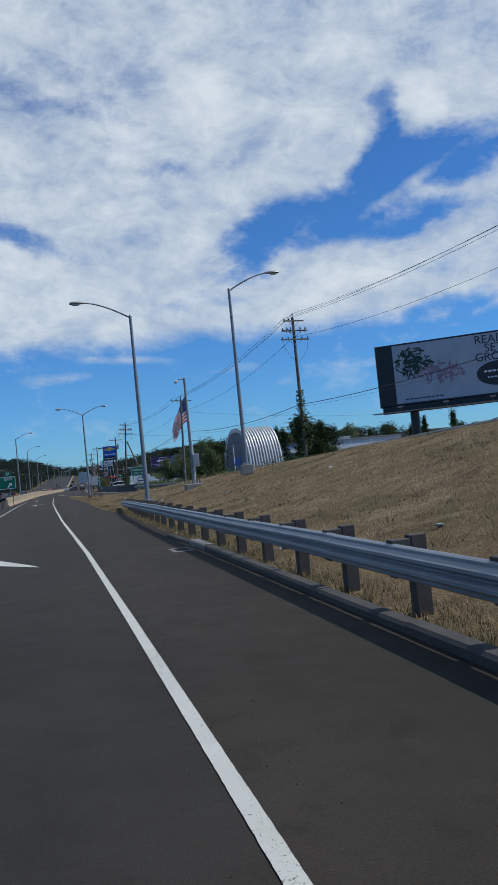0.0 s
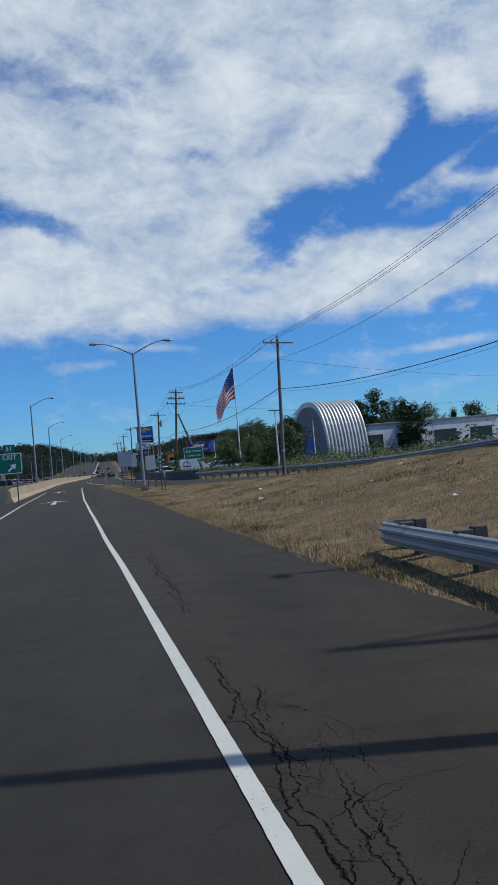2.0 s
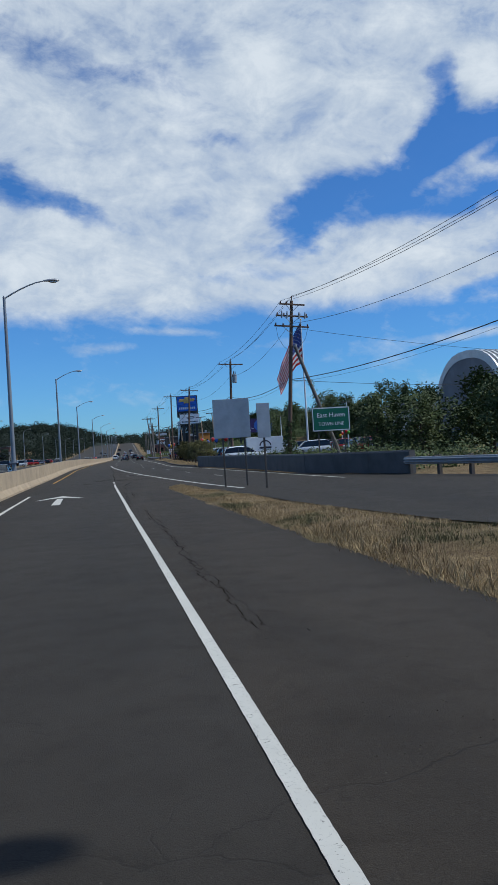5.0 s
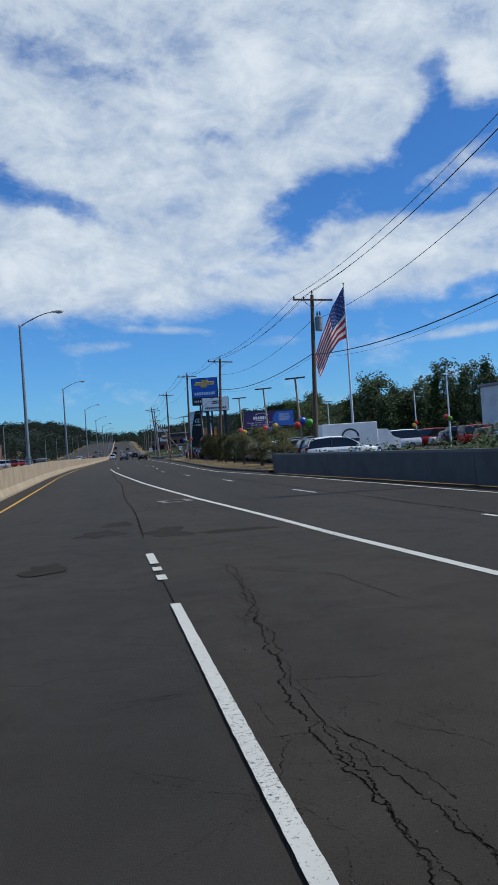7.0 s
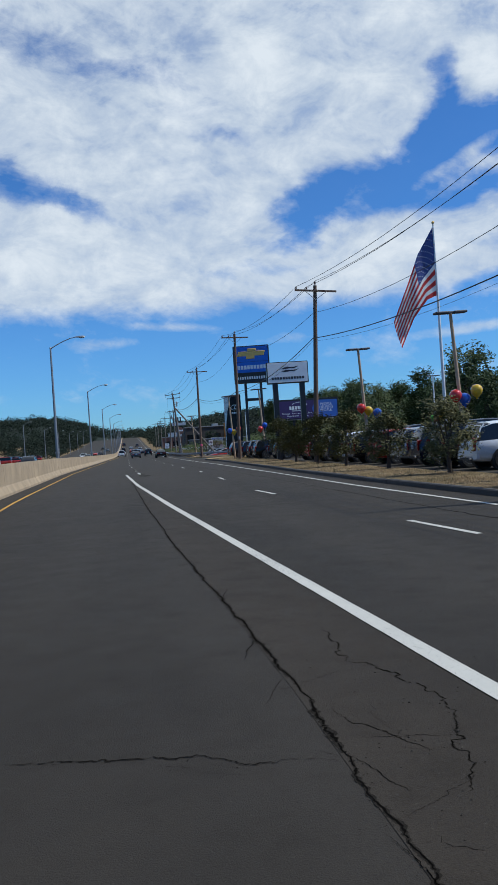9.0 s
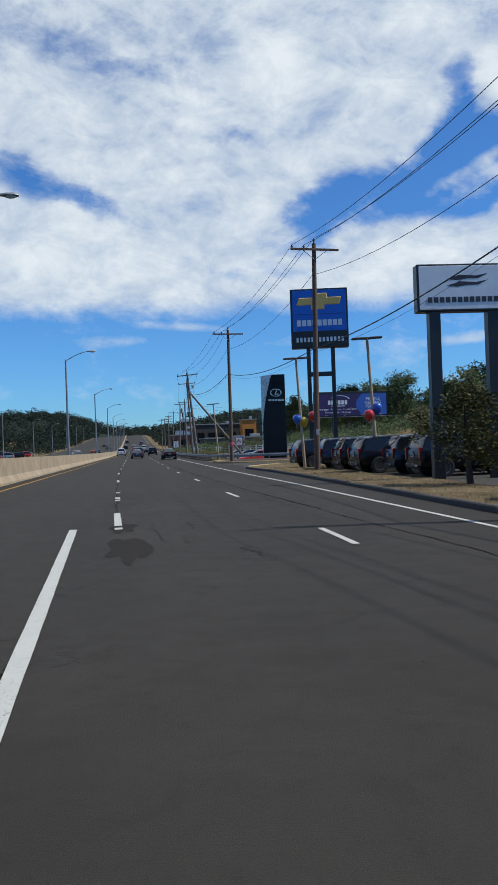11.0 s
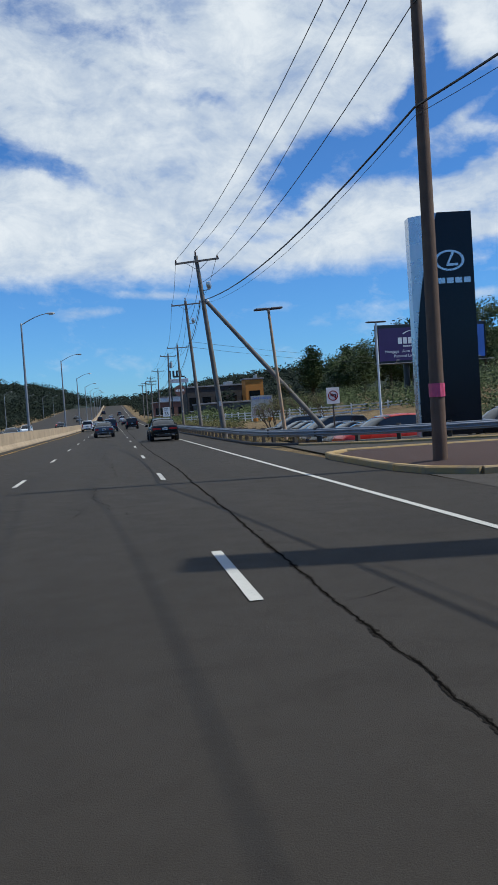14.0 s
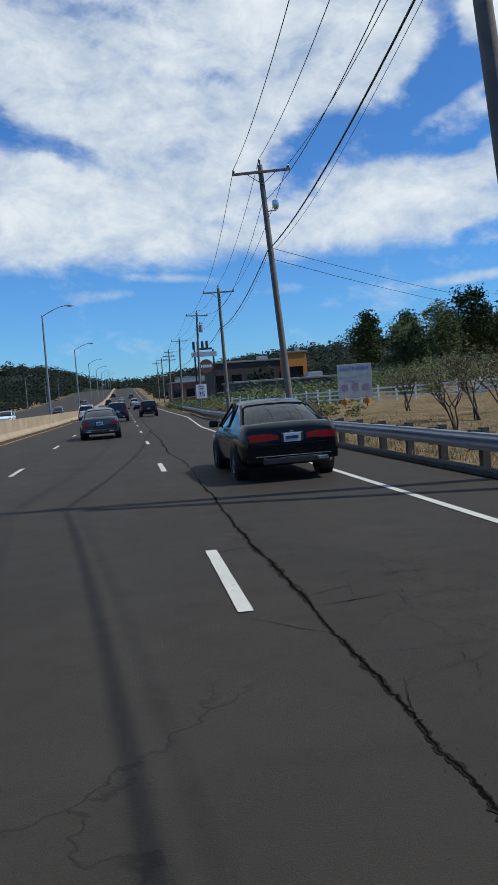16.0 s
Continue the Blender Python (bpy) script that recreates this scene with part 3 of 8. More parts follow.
YS = [-60 + 2.0 * i for i in range(0, 180)] + [300 + 10 * i for i in range(0, 120)]
road = structure(strip("road", sorted(set(YS)), lambda y: -30.0, right_edge, road_z, M["asphalt"], 6), "worn dark grey asphalt carriageway with cracks and patches", "road")
RY = [-40 + 2.0 * i for i in range(0, 85)] + [130]
structure(strip("ramp_road", RY, ramp_left, ramp_right, ramp_z, M["asphalt"], 2, 0.012), "grey asphalt slip road curving down to the carriageway", "road")


def wedge_lift(y):
    """The shoulder's asphalt lies a few millimetres proud, more so where it laps over the slip road's."""
    return 0.003 + 0.012 * smooth01((y - 108) / 6) * (1 - smooth01((y - 131) / 5))


EDGE_A = [(-40, 6.0), (-0.2, 4.46), (5.4, 4.23), (15.2, 3.8), (36, 2.70), (46.6, 2.23), (51.3, 1.99), (62.6, 1.51), (67, 1.30), (71, 1.14), (84.6, 0.55), (101, 0.0), (109, -0.28), (116.3, -0.52), (122, -0.71), (126.4, -0.85), (130.2, -0.95), (137, -1.12)]
GORE = [(117, 4.15), (119.3, 3.8), (122.2, 3.4), (127.7, 2.75), (131.2, 2.38), (134.8, 2.04), (138.3, 1.76), (143.5, 1.28), (147.4, 0.90), (150.4, 0.67), (153, 0.45), (157.3, 0.12), (163.5, -0.34), (166.4, -0.5), (172.4, -0.84), (181, -1.32), (195, -2.0), (211, -2.5)]
JOINT = EDGE_A + [(144, -1.12), (152.2, -1.36), (164.5, -1.46), (172.8, -1.76), (183, -1.98), (205, -2.3)]
wedge_right = lambda y: lerp(GRASS_EDGE, y) + 0.06 if y < 118 else lerp([(118, lerp(GRASS_EDGE, 118) + 0.06), (121.5, 3.5)], y) if y < 121.5 else lerp(GORE, y)
structure(strip("shoulder", [-40 + 1.5 * i for i in range(163)], lambda y: lerp(JOINT, y), wedge_right, wedge_lift, M["shoulder"], 4), "brown worn asphalt shoulder with crumbling cracks", "road")
structure(raw("parking_lot", [(6.9, 165, 0.006), (75, 150, 0.006), (75, 274, 0.006), (15.2, 274, 0.006), (13.6, 282, 0.006), (7.2, 282, 0.006), (6.9, 274, 0.006), (6.45, 262, 0.006), (6.5, 252, 0.006), (6.6, 236, 0.006), (6.4, 215, 0.006)], [tuple(range(11))], M["lot"]), "grey asphalt forecourt of a car dealer", "pavement")

structure(raw("parking_lot", [(10.3, 284, -0.84), (14.2, 284, -0.84), (15.6, 276.5, -0.84), (60, 276.5, -0.84), (60, 274, 0.0), (15.2, 274, 0.0), (13.6, 282, 0.0), (10.3, 282, 0.0), (60, 312, -0.84), (10.3, 312, -0.84)], [(0, 1, 2, 3, 8, 9), (2, 5, 4, 3), (1, 6, 5, 2), (0, 7, 6, 1)], M["lot"]), "lower asphalt yard behind the guard rail", "pavement")


# ---------------------------------------------------------------- road markings
def ribbon(name, pts, width, mat, z=0.004, wobble=0.0, label="", category="road marking", seed=1):
    """A painted line or a sealed crack along points (x, y)."""
    rnd = random.Random(seed)
    vs, fs = [], []
    for i, (x, y) in enumerate(pts):
        a, b = pts[max(i - 1, 0)], pts[min(i + 1, len(pts) - 1)]
        d = Vector((b[0] - a[0], b[1] - a[1], 0)).normalized()
        s = Vector((d.y, -d.x, 0)) * (width / 2 * (1 + wobble * rnd.uniform(-0.8, 1.0)))
        zz = road_z(y) + wedge_lift(y) + z
        vs += [(x - s.x, y - s.y, zz), (x + s.x, y + s.y, zz)]
        if i:
            fs.append((2 * i - 2, 2 * i - 1, 2 * i + 1, 2 * i))
    return structure(raw(name, vs, fs, mat), label, category)


def line_pts(f, y0, y1, step=3.0):
    k = max(2, int((y1 - y0) / step) + 1)
    return [(f(y0 + (y1 - y0) * i / (k - 1)), y0 + (y1 - y0) * i / (k - 1)) for i in range(k)]


BARRIER = [(92, -4.5, 0.9), (96, -4.7, 1.05), (128, -5.6, 1.1), (150, -6.1, 1.2), (190, -7.3, 1.35), (225, -7.6, 1.35), (270, -6.9, 1.2), (318, -6.3, 1.1), (358, -5.7, 1.1), (400, -5.6, 1.1), (900, -5.6, 1.1)]   # y, face, height


def barrier_x(y):
    return lerp([(r[0], r[1]) for r in BARRIER], y)


white_label = "worn white painted line on the asphalt"
edge_a = lambda y: lerp(EDGE_A, y)
ribbon("edge_line", line_pts(edge_a, -40, 130.3, 0.06), 0.10, M["white_line"], 0.004, 0.04, white_label)
for a, b in ((131.9, 132.3), (132.7, 133.05), (133.4, 134.6)):
    ribbon("edge_line", line_pts(edge_a, a, b), 0.12, M["white_line"], label=white_label)
ribbon("left_line", line_pts(lambda y: lerp(EDGE_A, y) - 3.75, -40, 122), 0.12, M["white_line"], label=white_label)
ribbon("gore_line", line_pts(lambda y: lerp(GORE, y), 117, 211, 0.4), 0.15, M["white_line"], 0.006, 0.04, label="solid white painted line where the slip road joins")
ribbon("yellow_line", line_pts(lambda y: barrier_x(y) + 0.85, 140, 900, 6), 0.11, M["yellow_line"], label="yellow painted line beside the median barrier")
RIGHT = [(60, 19.0), (95, 15.6), (110, 12.8), (120, 9.0), (128.7, 8.3), (140.4, 7.55), (157.5, 6.4), (167, 5.45), (174, 4.78), (184, 4.62), (200, 4.75), (225, 4.8), (240, 4.62), (252, 4.56), (302, 4.53), (330, 4.7), (356, 6.0), (420, 7.0), (900, 7.5)]
ribbon("edge_line", line_pts(lambda y: lerp(RIGHT, y), 120, 900, 1.0), 0.12, M["white_line"], 0.006, 0.04, label=white_label)
CENTRE = [(120, 6.6), (132.7, 5.4), (142.3, 4.6), (148, 4.2), (159.4, 3.45), (172.3, 2.45), (185, 1.65), (200, 1.9), (209.7, 2.0), (221.4, 1.72), (233.6, 1.60), (245.5, 1.415), (258, 1.34), (270, 1.44), (282, 1.39), (294, 1.42), (900, 1.42)]
for k in range(-9, 24):
    y1 = 245.6 + 12.17 * k + (0.9 if k == 2 else 0.0)
    ribbon("lane_dash", line_pts(lambda y: lerp(CENTRE, y), y1 - 2.45, y1, 0.15), 0.115, M["white_line"], 0.006, 0.03, label="white painted lane dash")
LEFTD = [(195, -1.4), (210.6, -1.62), (214.6, -1.72), (224, -1.86), (235.7, -2.05), (243.5, -2.2), (900, -2.2)]
for a, b in ((210.62, 211.0), (211.4, 214.65), (219.3, 219.9), (220.3, 221.2), (223.7, 224.2)):
    ribbon("worn_line", line_pts(lambda y: lerp(LEFTD, y), a, b, 0.08), 0.15, M["white_line"], 0.006, 0.12, label="last worn pieces of a white painted line")
for k in range(-7, 24):
    y1 = 308.7 + 12.17 * k
    if y1 > 230:
        ribbon("lane_dash", line_pts(lambda y: lerp(LEFTD, y), y1 - 2.45, y1, 0.15), 0.115, M["white_line"], 0.006, 0.03, label="white painted lane dash")


def lane_arrow(y, x):
    """A straight-ahead arrow: a shaft and a broad chevron head."""
    vs = [(-0.15, 0, 0.006), (0.15, 0, 0.006), (0.12, 4.3, 0.006), (-0.12, 4.3, 0.006)]
    top = [(-0.93, 3.65, 0.006), (-0.86, 4.0, 0.006), (0, 6.5, 0.006), (0.86, 4.0, 0.006), (0.93, 3.65, 0.006), (0.0, 5.2, 0.006)]
    vs += top
    ob = raw("lane_arrow", vs, [(0, 1, 2, 3), (4, 9, 6, 5), (9, 8, 7, 6)], M["white_line"])
    ob.matrix_world = pose(x, y, 0, 0, 0, 2.3)
    return structure(ob, "white painted arrow on the carriageway", "road marking")


lane_arrow(9.45, 2.05), lane_arrow(80.6, -1.08), lane_arrow(114.4, -2.75)


# ---------------------------------------------------------------- median barrier, walls, kerbs
def swept(bm, path, profile, heights=None):
    """A profile (offset to the right, height) swept along points (x, y, z)."""
    pts = [Vector(p) for p in path]
    rings = []
    for i, p in enumerate(pts):
        d = (pts[min(i + 1, len(pts) - 1)] - pts[max(i - 1, 0)])
        d.z = 0
        d.normalize()
        s = Vector((d.y, -d.x, 0))
        k = heights[i] if heights else 1.0
        rings.append([p + s * o + Vector((0, 0, h * k)) for o, h in profile])
    return loft(bm, rings)


JERSEY = [(0.0, 0.0), (0.0, 0.08), (-0.17, 0.32), (-0.22, 1.0), (-0.40, 1.0), (-0.45, 0.32), (-0.62, 0.08), (-0.62, 0.0)]
median = empty("median_barrier", pose(0, 0, 0), "long tan concrete median barrier, stained and sunlit", "barrier")
median["kind"] = "structure"
y = 92.0
while y < 900:
    step = 6.0 if y < 460 else 24.0
    rows = [y, y + step / 2, y + step - 0.03]
    bm = bmesh.new()
    swept(bm, [(barrier_x(v), v, road_z(v)) for v in rows], JERSEY, [lerp([(r[0], r[2]) for r in BARRIER], v) for v in rows])
    part("barrier_segment", bm, M["concrete"], median)
    y += step

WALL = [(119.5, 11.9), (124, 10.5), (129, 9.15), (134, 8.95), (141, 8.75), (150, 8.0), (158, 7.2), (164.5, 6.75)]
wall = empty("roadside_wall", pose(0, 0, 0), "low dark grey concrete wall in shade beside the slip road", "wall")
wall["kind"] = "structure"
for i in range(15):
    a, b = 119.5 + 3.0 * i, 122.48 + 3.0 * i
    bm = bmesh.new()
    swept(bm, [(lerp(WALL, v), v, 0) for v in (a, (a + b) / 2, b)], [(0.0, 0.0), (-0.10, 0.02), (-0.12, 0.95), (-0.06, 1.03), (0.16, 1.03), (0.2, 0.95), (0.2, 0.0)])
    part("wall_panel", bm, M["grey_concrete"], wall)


def kerb_line(name, pts, mat, label, height=0.15, width=0.22, piece=2.4):
    """A kerb of separate stones along points (x, y)."""
    root = empty(name, pose(0, 0, 0), label, "kerb")
    root["kind"] = "structure"
    pts = [Vector((*p, 0)) for p in pts]
    dist = [0.0]
    for a, b in zip(pts, pts[1:]):
        dist.append(dist[-1] + (b - a).length)
    at = lambda s: Vector([float(np.interp(s, dist, [p[k] for p in pts])) for k in range(3)])
    k = max(1, int(dist[-1] / piece))
    for i in range(k):
        s0, s1 = dist[-1] * i / k, dist[-1] * (i + 1) / k - 0.015
        bm = bmesh.new()
        drop = random.uniform(-0.012, 0.012)
        swept(bm, [at(s0), at((s0 + s1) / 2), at(s1)], [(-width / 2, -0.03), (-width / 2, height - 0.03 + drop), (-width / 2 + 0.03, height + drop), (width / 2 - 0.04, height + drop), (width / 2, height - 0.04 + drop), (width / 2 + 0.02, -0.03)])
        part("kerb_stone", bm, mat, root)
    return root


kerb_line("kerb", [(7.0, -14), (6.62, 0), (6.5, 4), (6.38, 8), (6.22, 12.5)], M["kerb"], "dark tar-stained kerb under the guard rail", 0.10, 0.2)
kerb_line("kerb", [(6.24, 12.6), (6.18, 14.3)], M["apron"], "pale concrete kerb stone at the gutter inlet", 0.115, 0.25)
kerb_line("kerb", [(6.16, 14.4), (5.95, 17.5)], M["kerb"], "dark tar-stained kerb beyond the gutter inlet", 0.07, 0.2)
kerb_line("kerb", [(6.55, 166), (5.75, 176), (5.6, 186), (5.75, 200), (6.0, 212), (6.2, 222), (6.4, 232), (6.35, 240), (6.1, 245.2), (6.12, 247.2)], M["kerb"], "worn kerb with dirt along the dealer's verge", 0.13, 0.2)
kerb_line("kerb", [(6.14, 247.25), (6.5, 249.0), (7.3, 250.6), (9.0, 252.4), (12, 254.6), (18, 258.0)], M["yellow_kerb"], "flaking yellow kerb round the nose of the verge", 0.13, 0.2, 1.2)
kerb_line("island_kerb", [(20, 264.2), (12, 263.7), (7.6, 263.4), (6.7, 264.2), (6.4, 266), (6.4, 272), (7.2, 273.2), (12, 272.4), (20, 271)], M["yellow_kerb"], "flaking yellow kerb round a mulched island", 0.15, 0.22)
kerb_line("kerb", [(30, 275.0), (22, 275.3), (14, 276.2), (10.0, 278.2), (7.8, 281.0), (6.7, 284.5), (6.5, 290), (6.4, 300), (6.3, 330), (6.6, 350), (7.6, 372)], M["kerb"], "worn kerb under the roadside guard rail", 0.08, 0.2, 3.0)
kerb_line("driveway_kerb", [(30, 274.6), (22, 274.9), (14, 275.8), (9.9, 277.7), (7.6, 280.4)], M["yellow_kerb"], "faded yellow kerb edge of the driveway", 0.10, 0.18)


def sheet(name, outline, mat, label, category, z=0.06, lumps=0.0):
    """A low mound with this outline (x, y)."""
    bm = bmesh.new()
    cx, cy = sum(p[0] for p in outline) / len(outline), sum(p[1] for p in outline) / len(outline)
    rings = [[(cx + (px - cx) * f, cy + (py - cy) * f, z + h) for px, py in outline] for f, h in ((1.0, -0.04), (0.93, 0.02), (0.6, 0.05 + lumps), (0.2, 0.06 + lumps))]
    loft(bm, rings, caps=False)
    bm.faces.new([v for v in bm.verts][-len(outline):])
    bmesh.ops.recalc_face_normals(bm, faces=bm.faces)
    return structure(link(bm, name, mat, smooth=True), label, category)


sheet("mulch_bed", [(19.9, 264.4), (12, 263.9), (7.7, 263.6), (6.9, 264.4), (6.6, 266), (6.6, 271.8), (7.3, 273.0), (12, 272.2), (19.9, 270.8)], M["mulch"], "bed of red-brown mulch on the island", "ground", 0.10, 0.06)
VERGE_R = [(166, 6.7, 9.4), (176, 5.9, 8.9), (186, 5.75, 8.8), (200, 5.9, 9.0), (212, 6.15, 9.2), (222, 6.35, 9.3), (232, 6.55, 9.4), (240, 6.5, 9.6), (245.2, 6.25, 12.5), (247.2, 6.25, 15.0), (249.0, 6.65, 16.5), (250.6, 7.45, 17.0), (252.4, 9.15, 17.5), (254.6, 12.1, 18.0)]
structure(strip("verge", [166 + 1.5 * i for i in range(60)], lambda y: lerp([(r[0], r[1]) for r in VERGE_R], y), lambda y: lerp([(r[0], r[2]) for r in VERGE_R], y), lambda y: 0.09 + 0.03 * math.sin(y), M["ground"], 4), "dry grass strip between the kerb and the parked cars", "ground")
sheet("sign_verge", [(9.6, 246.5), (11.5, 244.8), (18, 247.0), (22, 251), (20, 257.5), (15, 256.0), (12.4, 254.4), (9.6, 252.4), (8.0, 250.2)], M["ground"], "dry grass mound under the tall sign", "ground", 0.10, 0.15)


# ---------------------------------------------------------------- guard rails
WBEAM = [(0.0, 0.0), (0.028, 0.02), (0.03, 0.05), (0.085, 0.085), (0.085, 0.115), (0.03, 0.15), (0.03, 0.165), (0.085, 0.20), (0.085, 0.23), (0.03, 0.265), (0.028, 0.295), (0.0, 0.315)]
WBEAM_PROFILE = WBEAM + [(o - 0.012, h) for o, h in WBEAM[::-1]]


def guard_rail(pts, side, label, top=0.69, post_step=1.9, flare=False):
    """A steel W-beam on posts with blocks; side: +1 where traffic is to the right of its direction, -1 to the left."""
    root = empty("guard_rail", pose(*pts[0]), label, "guard rail", "guard rails")
    inv = root.matrix_world.inverted()
    pts = [Vector(p) for p in pts]
    dist = [0.0]
    for a, b in zip(pts, pts[1:]):
        dist.append(dist[-1] + (b - a).length)
    at = lambda s: Vector([float(np.interp(s, dist, [p[k] for p in pts])) for k in range(3)])
    total_len, k = dist[-1], 0
    s = 0.0
    while s < total_len - 0.2:
        e = min(s + 3.81, total_len)
        bm = bmesh.new()
        n = max(2, int((e - s) / 0.95) + 1)
        path = [at(s + (e - s + 0.05) * i / (n - 1)) + Vector((0, 0, top - 0.315 + 0.006 * (k % 2))) for i in range(n)]
        swept(bm, path, [(o * side, h) for o, h in (WBEAM_PROFILE if side > 0 else WBEAM_PROFILE[::-1])])
        bmesh.ops.transform(bm, matrix=inv, verts=bm.verts)
        part("rail_beam", bm, M["galv"], root, "", True)
        s, k = e, k + 1
    if flare:
        p, d = pts[-1], (pts[-1] - pts[-2]).normalized()
        sd = Vector((d.y, -d.x, 0)) * side
        bm = bmesh.new()
        arc = [p + d * (0.22 * math.sin(a)) - sd * (0.22 * (1 - math.cos(a))) + Vector((0, 0, top - 0.315)) for a in (math.pi * i / 8 for i in range(9))]
        swept(bm, arc, [(0, 0.0), (0, 0.315), (-0.015, 0.315), (-0.015, 0.0)])
        bmesh.ops.transform(bm, matrix=inv, verts=bm.verts)
        part("end_terminal", bm, M["galv"], root, "rounded rail end")
    s = 0.4
    while s < total_len:
        p, q = at(s), at(min(s + 0.2, total_len))
        d = (q - p)
        ang = math.degrees(math.atan2(-d.x, d.y))
        m = inv @ Matrix.Translation(p) @ pose(0, 0, 0, 0, 0, ang)
        for nm, c, sz, mt in (("post", (-0.27 * side, 0, top / 2 - 0.10), (0.16, 0.15, top + 0.32), M["post"]), ("block", (-0.09 * side, 0, top - 0.15), (0.19, 0.15, 0.36), M["post"])):
            bm = bmesh.new()
            box(bm, c, sz, m, 0.008)
            part(nm, bm, mt, root)
        s += post_step
    return root


guard_rail([(7.1, -14, 0), (6.7, 1, 0), (6.55, 6, 0), (6.3, 13, 0), (6.04, 22, 0), (5.96, 26, -0.02), (5.84, 34, -0.08), (5.86, 39, -0.15), (6.0, 44.1, -0.24)], -1, "weathered steel guard rail on dark posts above the kerb", 0.72, 1.9, True)
guard_rail([(ramp_right(v) - 0.3, v, ramp_z(v)) for v in (-20, 0, 20, 35, 44, 52, 61, 70, 78, 84, 90, 95, 100, 104, 108, 112, 116, 119.3)], -1, "grey steel guard rail along the outside of the slip road", 0.75, 1.9)
guard_rail([(28, 275.4, 0), (22, 275.7, 0), (14.2, 276.6, 0), (10.3, 278.6, 0), (8.2, 281.3, 0), (7.1, 284.7, 0), (6.85, 290, 0), (6.7, 300, 0), (6.6, 330, 0), (6.9, 350, 0), (7.9, 372, 0), (9.0, 410, 0.1), (9.6, 450, 0.6)], -1, "steel guard rail curving from the driveway along the road", 0.62, 1.9)


# ---------------------------------------------------------------- street lamps
def cobra_arm(bm, x0, z0, reach, rise):
    """A curved arm from the pole's top to the head."""
    pts = [(x0 + reach * f, 0, z0 + rise * (1 - (1 - f) ** 1.45)) for f in (0.0, 0.2, 0.4, 0.6, 0.8, 1.0)]
    return tube(bm, pts, [0.045, 0.042, 0.04, 0.036, 0.033, 0.03], 6)


def lamp_head(root, x, z, way):
    bm = bmesh.new()
    n = 10
    rings = []
    for f, wy, hz in ((0.0, 0.05, 0.05), (0.12, 0.09, 0.07), (0.4, 0.15, 0.10), (0.7, 0.165, 0.11), (0.88, 0.12, 0.085), (0.95, 0.05, 0.04)):
        rings.append([(x + way * f * 0.85, wy * math.cos(a), z + hz * (math.sin(a) if math.sin(a) > 0 else 0.45 * math.sin(a))) for a in (2 * math.pi * k / n for k in range(n))])
    loft(bm, rings)
    bmesh.ops.recalc_face_normals(bm, faces=bm.faces)
    head = part("lamp_head", bm, M["lampgrey"], root, "grey cobra-head luminaire", True)
    bm = bmesh.new()
    bmesh.ops.create_uvsphere(bm, u_segments=8, v_segments=5, radius=1.0)
    bmesh.ops.transform(bm, matrix=Matrix.Translation((x + way * 0.5, 0, z - 0.05)) @ Matrix.Diagonal((0.22, 0.12, 0.06, 1)), verts=bm.verts)
    part("lens", bm, M["lens"], head)


def street_lamp(x, y, z, height, arms, label, base="plinth", turn=0.0, r=0.115):
    """arms: reach of each arm, to the right if positive."""
    root = empty("street_lamp", pose(x, y, z, 0, 0, turn), label, "street lamp", "street lamps")
    bm = bmesh.new()
    tube(bm, [(0, 0, 0.0), (0, 0, height * 0.5), (0, 0, height)], [r, r * 0.82, r * 0.62], 12)
    tube(bm, [(0, 0, height), (0, 0, height + 0.1)], [r * 0.72, r * 0.4], 10)
    part("pole", bm, M["galv_dull"], root, "", True)
    if base == "plinth":
        bm = bmesh.new()
        box(bm, (0, 0, 0.16), (0.62, 0.62, 0.5), None, 0.03)
        part("foundation", bm, M["pale_concrete"], root, "concrete foundation block")
    bm = bmesh.new()
    if base == "transformer":
        loft(bm, [[(sx * w_, sy * w_, h) for sx, sy in ((-1, -1), (1, -1), (1, 1), (-1, 1))] for w_, h in ((0.22, 0), (0.2, 0.4), (0.15, 0.52))])
    else:
        box(bm, (0, 0, 0.44), (0.36, 0.36, 0.05), None, 0.008)
        for sx in (-1, 1):
            for sy in (-1, 1):
                tube(bm, [(sx * 0.14, sy * 0.14, 0.44), (sx * 0.14, sy * 0.14, 0.55)], 0.022, 6)
    part("base_plate", bm, M["footing"] if base == "transformer" else M["galv_dull"], root)
    for reach in arms:
        bm = bmesh.new()
        cobra_arm(bm, 0, height - 0.05, reach, 0.85)
        part("arm", bm, M["galv_dull"], root)
        lamp_head(root, reach, height + 0.80, 1 if reach > 0 else -1)
    return root


steel = "tall steel street lamp with cobra head"
street_lamp(6.9, 36.3, 0.15, 9.55, [-2.1], steel + " beside the rail")
street_lamp(12.27, 37.5, 1.40, 9.65, [2.0], steel + " up on the bank")
street_lamp(4.51, 88.1, -0.02, 9.5, [-2.1, 2.0], "tall steel street lamp with two opposite arms", "transformer")
for y in (128.7, 175.0, 225.4, 272.0, 318.5, 361.0, 407.0, 454.0, 500.0, 550.0, 600.0, 660.0, 720.0):
    h = lerp([(r[0], r[2]) for r in BARRIER], y)
    street_lamp(barrier_x(y) - 0.31, y, road_z(y) + h - 0.02, 8.9, [2.0], steel + " on the median barrier", "plate")
for y in (210, 262, 314, 366, 418, 470, 530, 590, 650):
    street_lamp(-27.5, y, road_z(y), 9.6, [1.4], steel + " across the far carriageway", "plate")


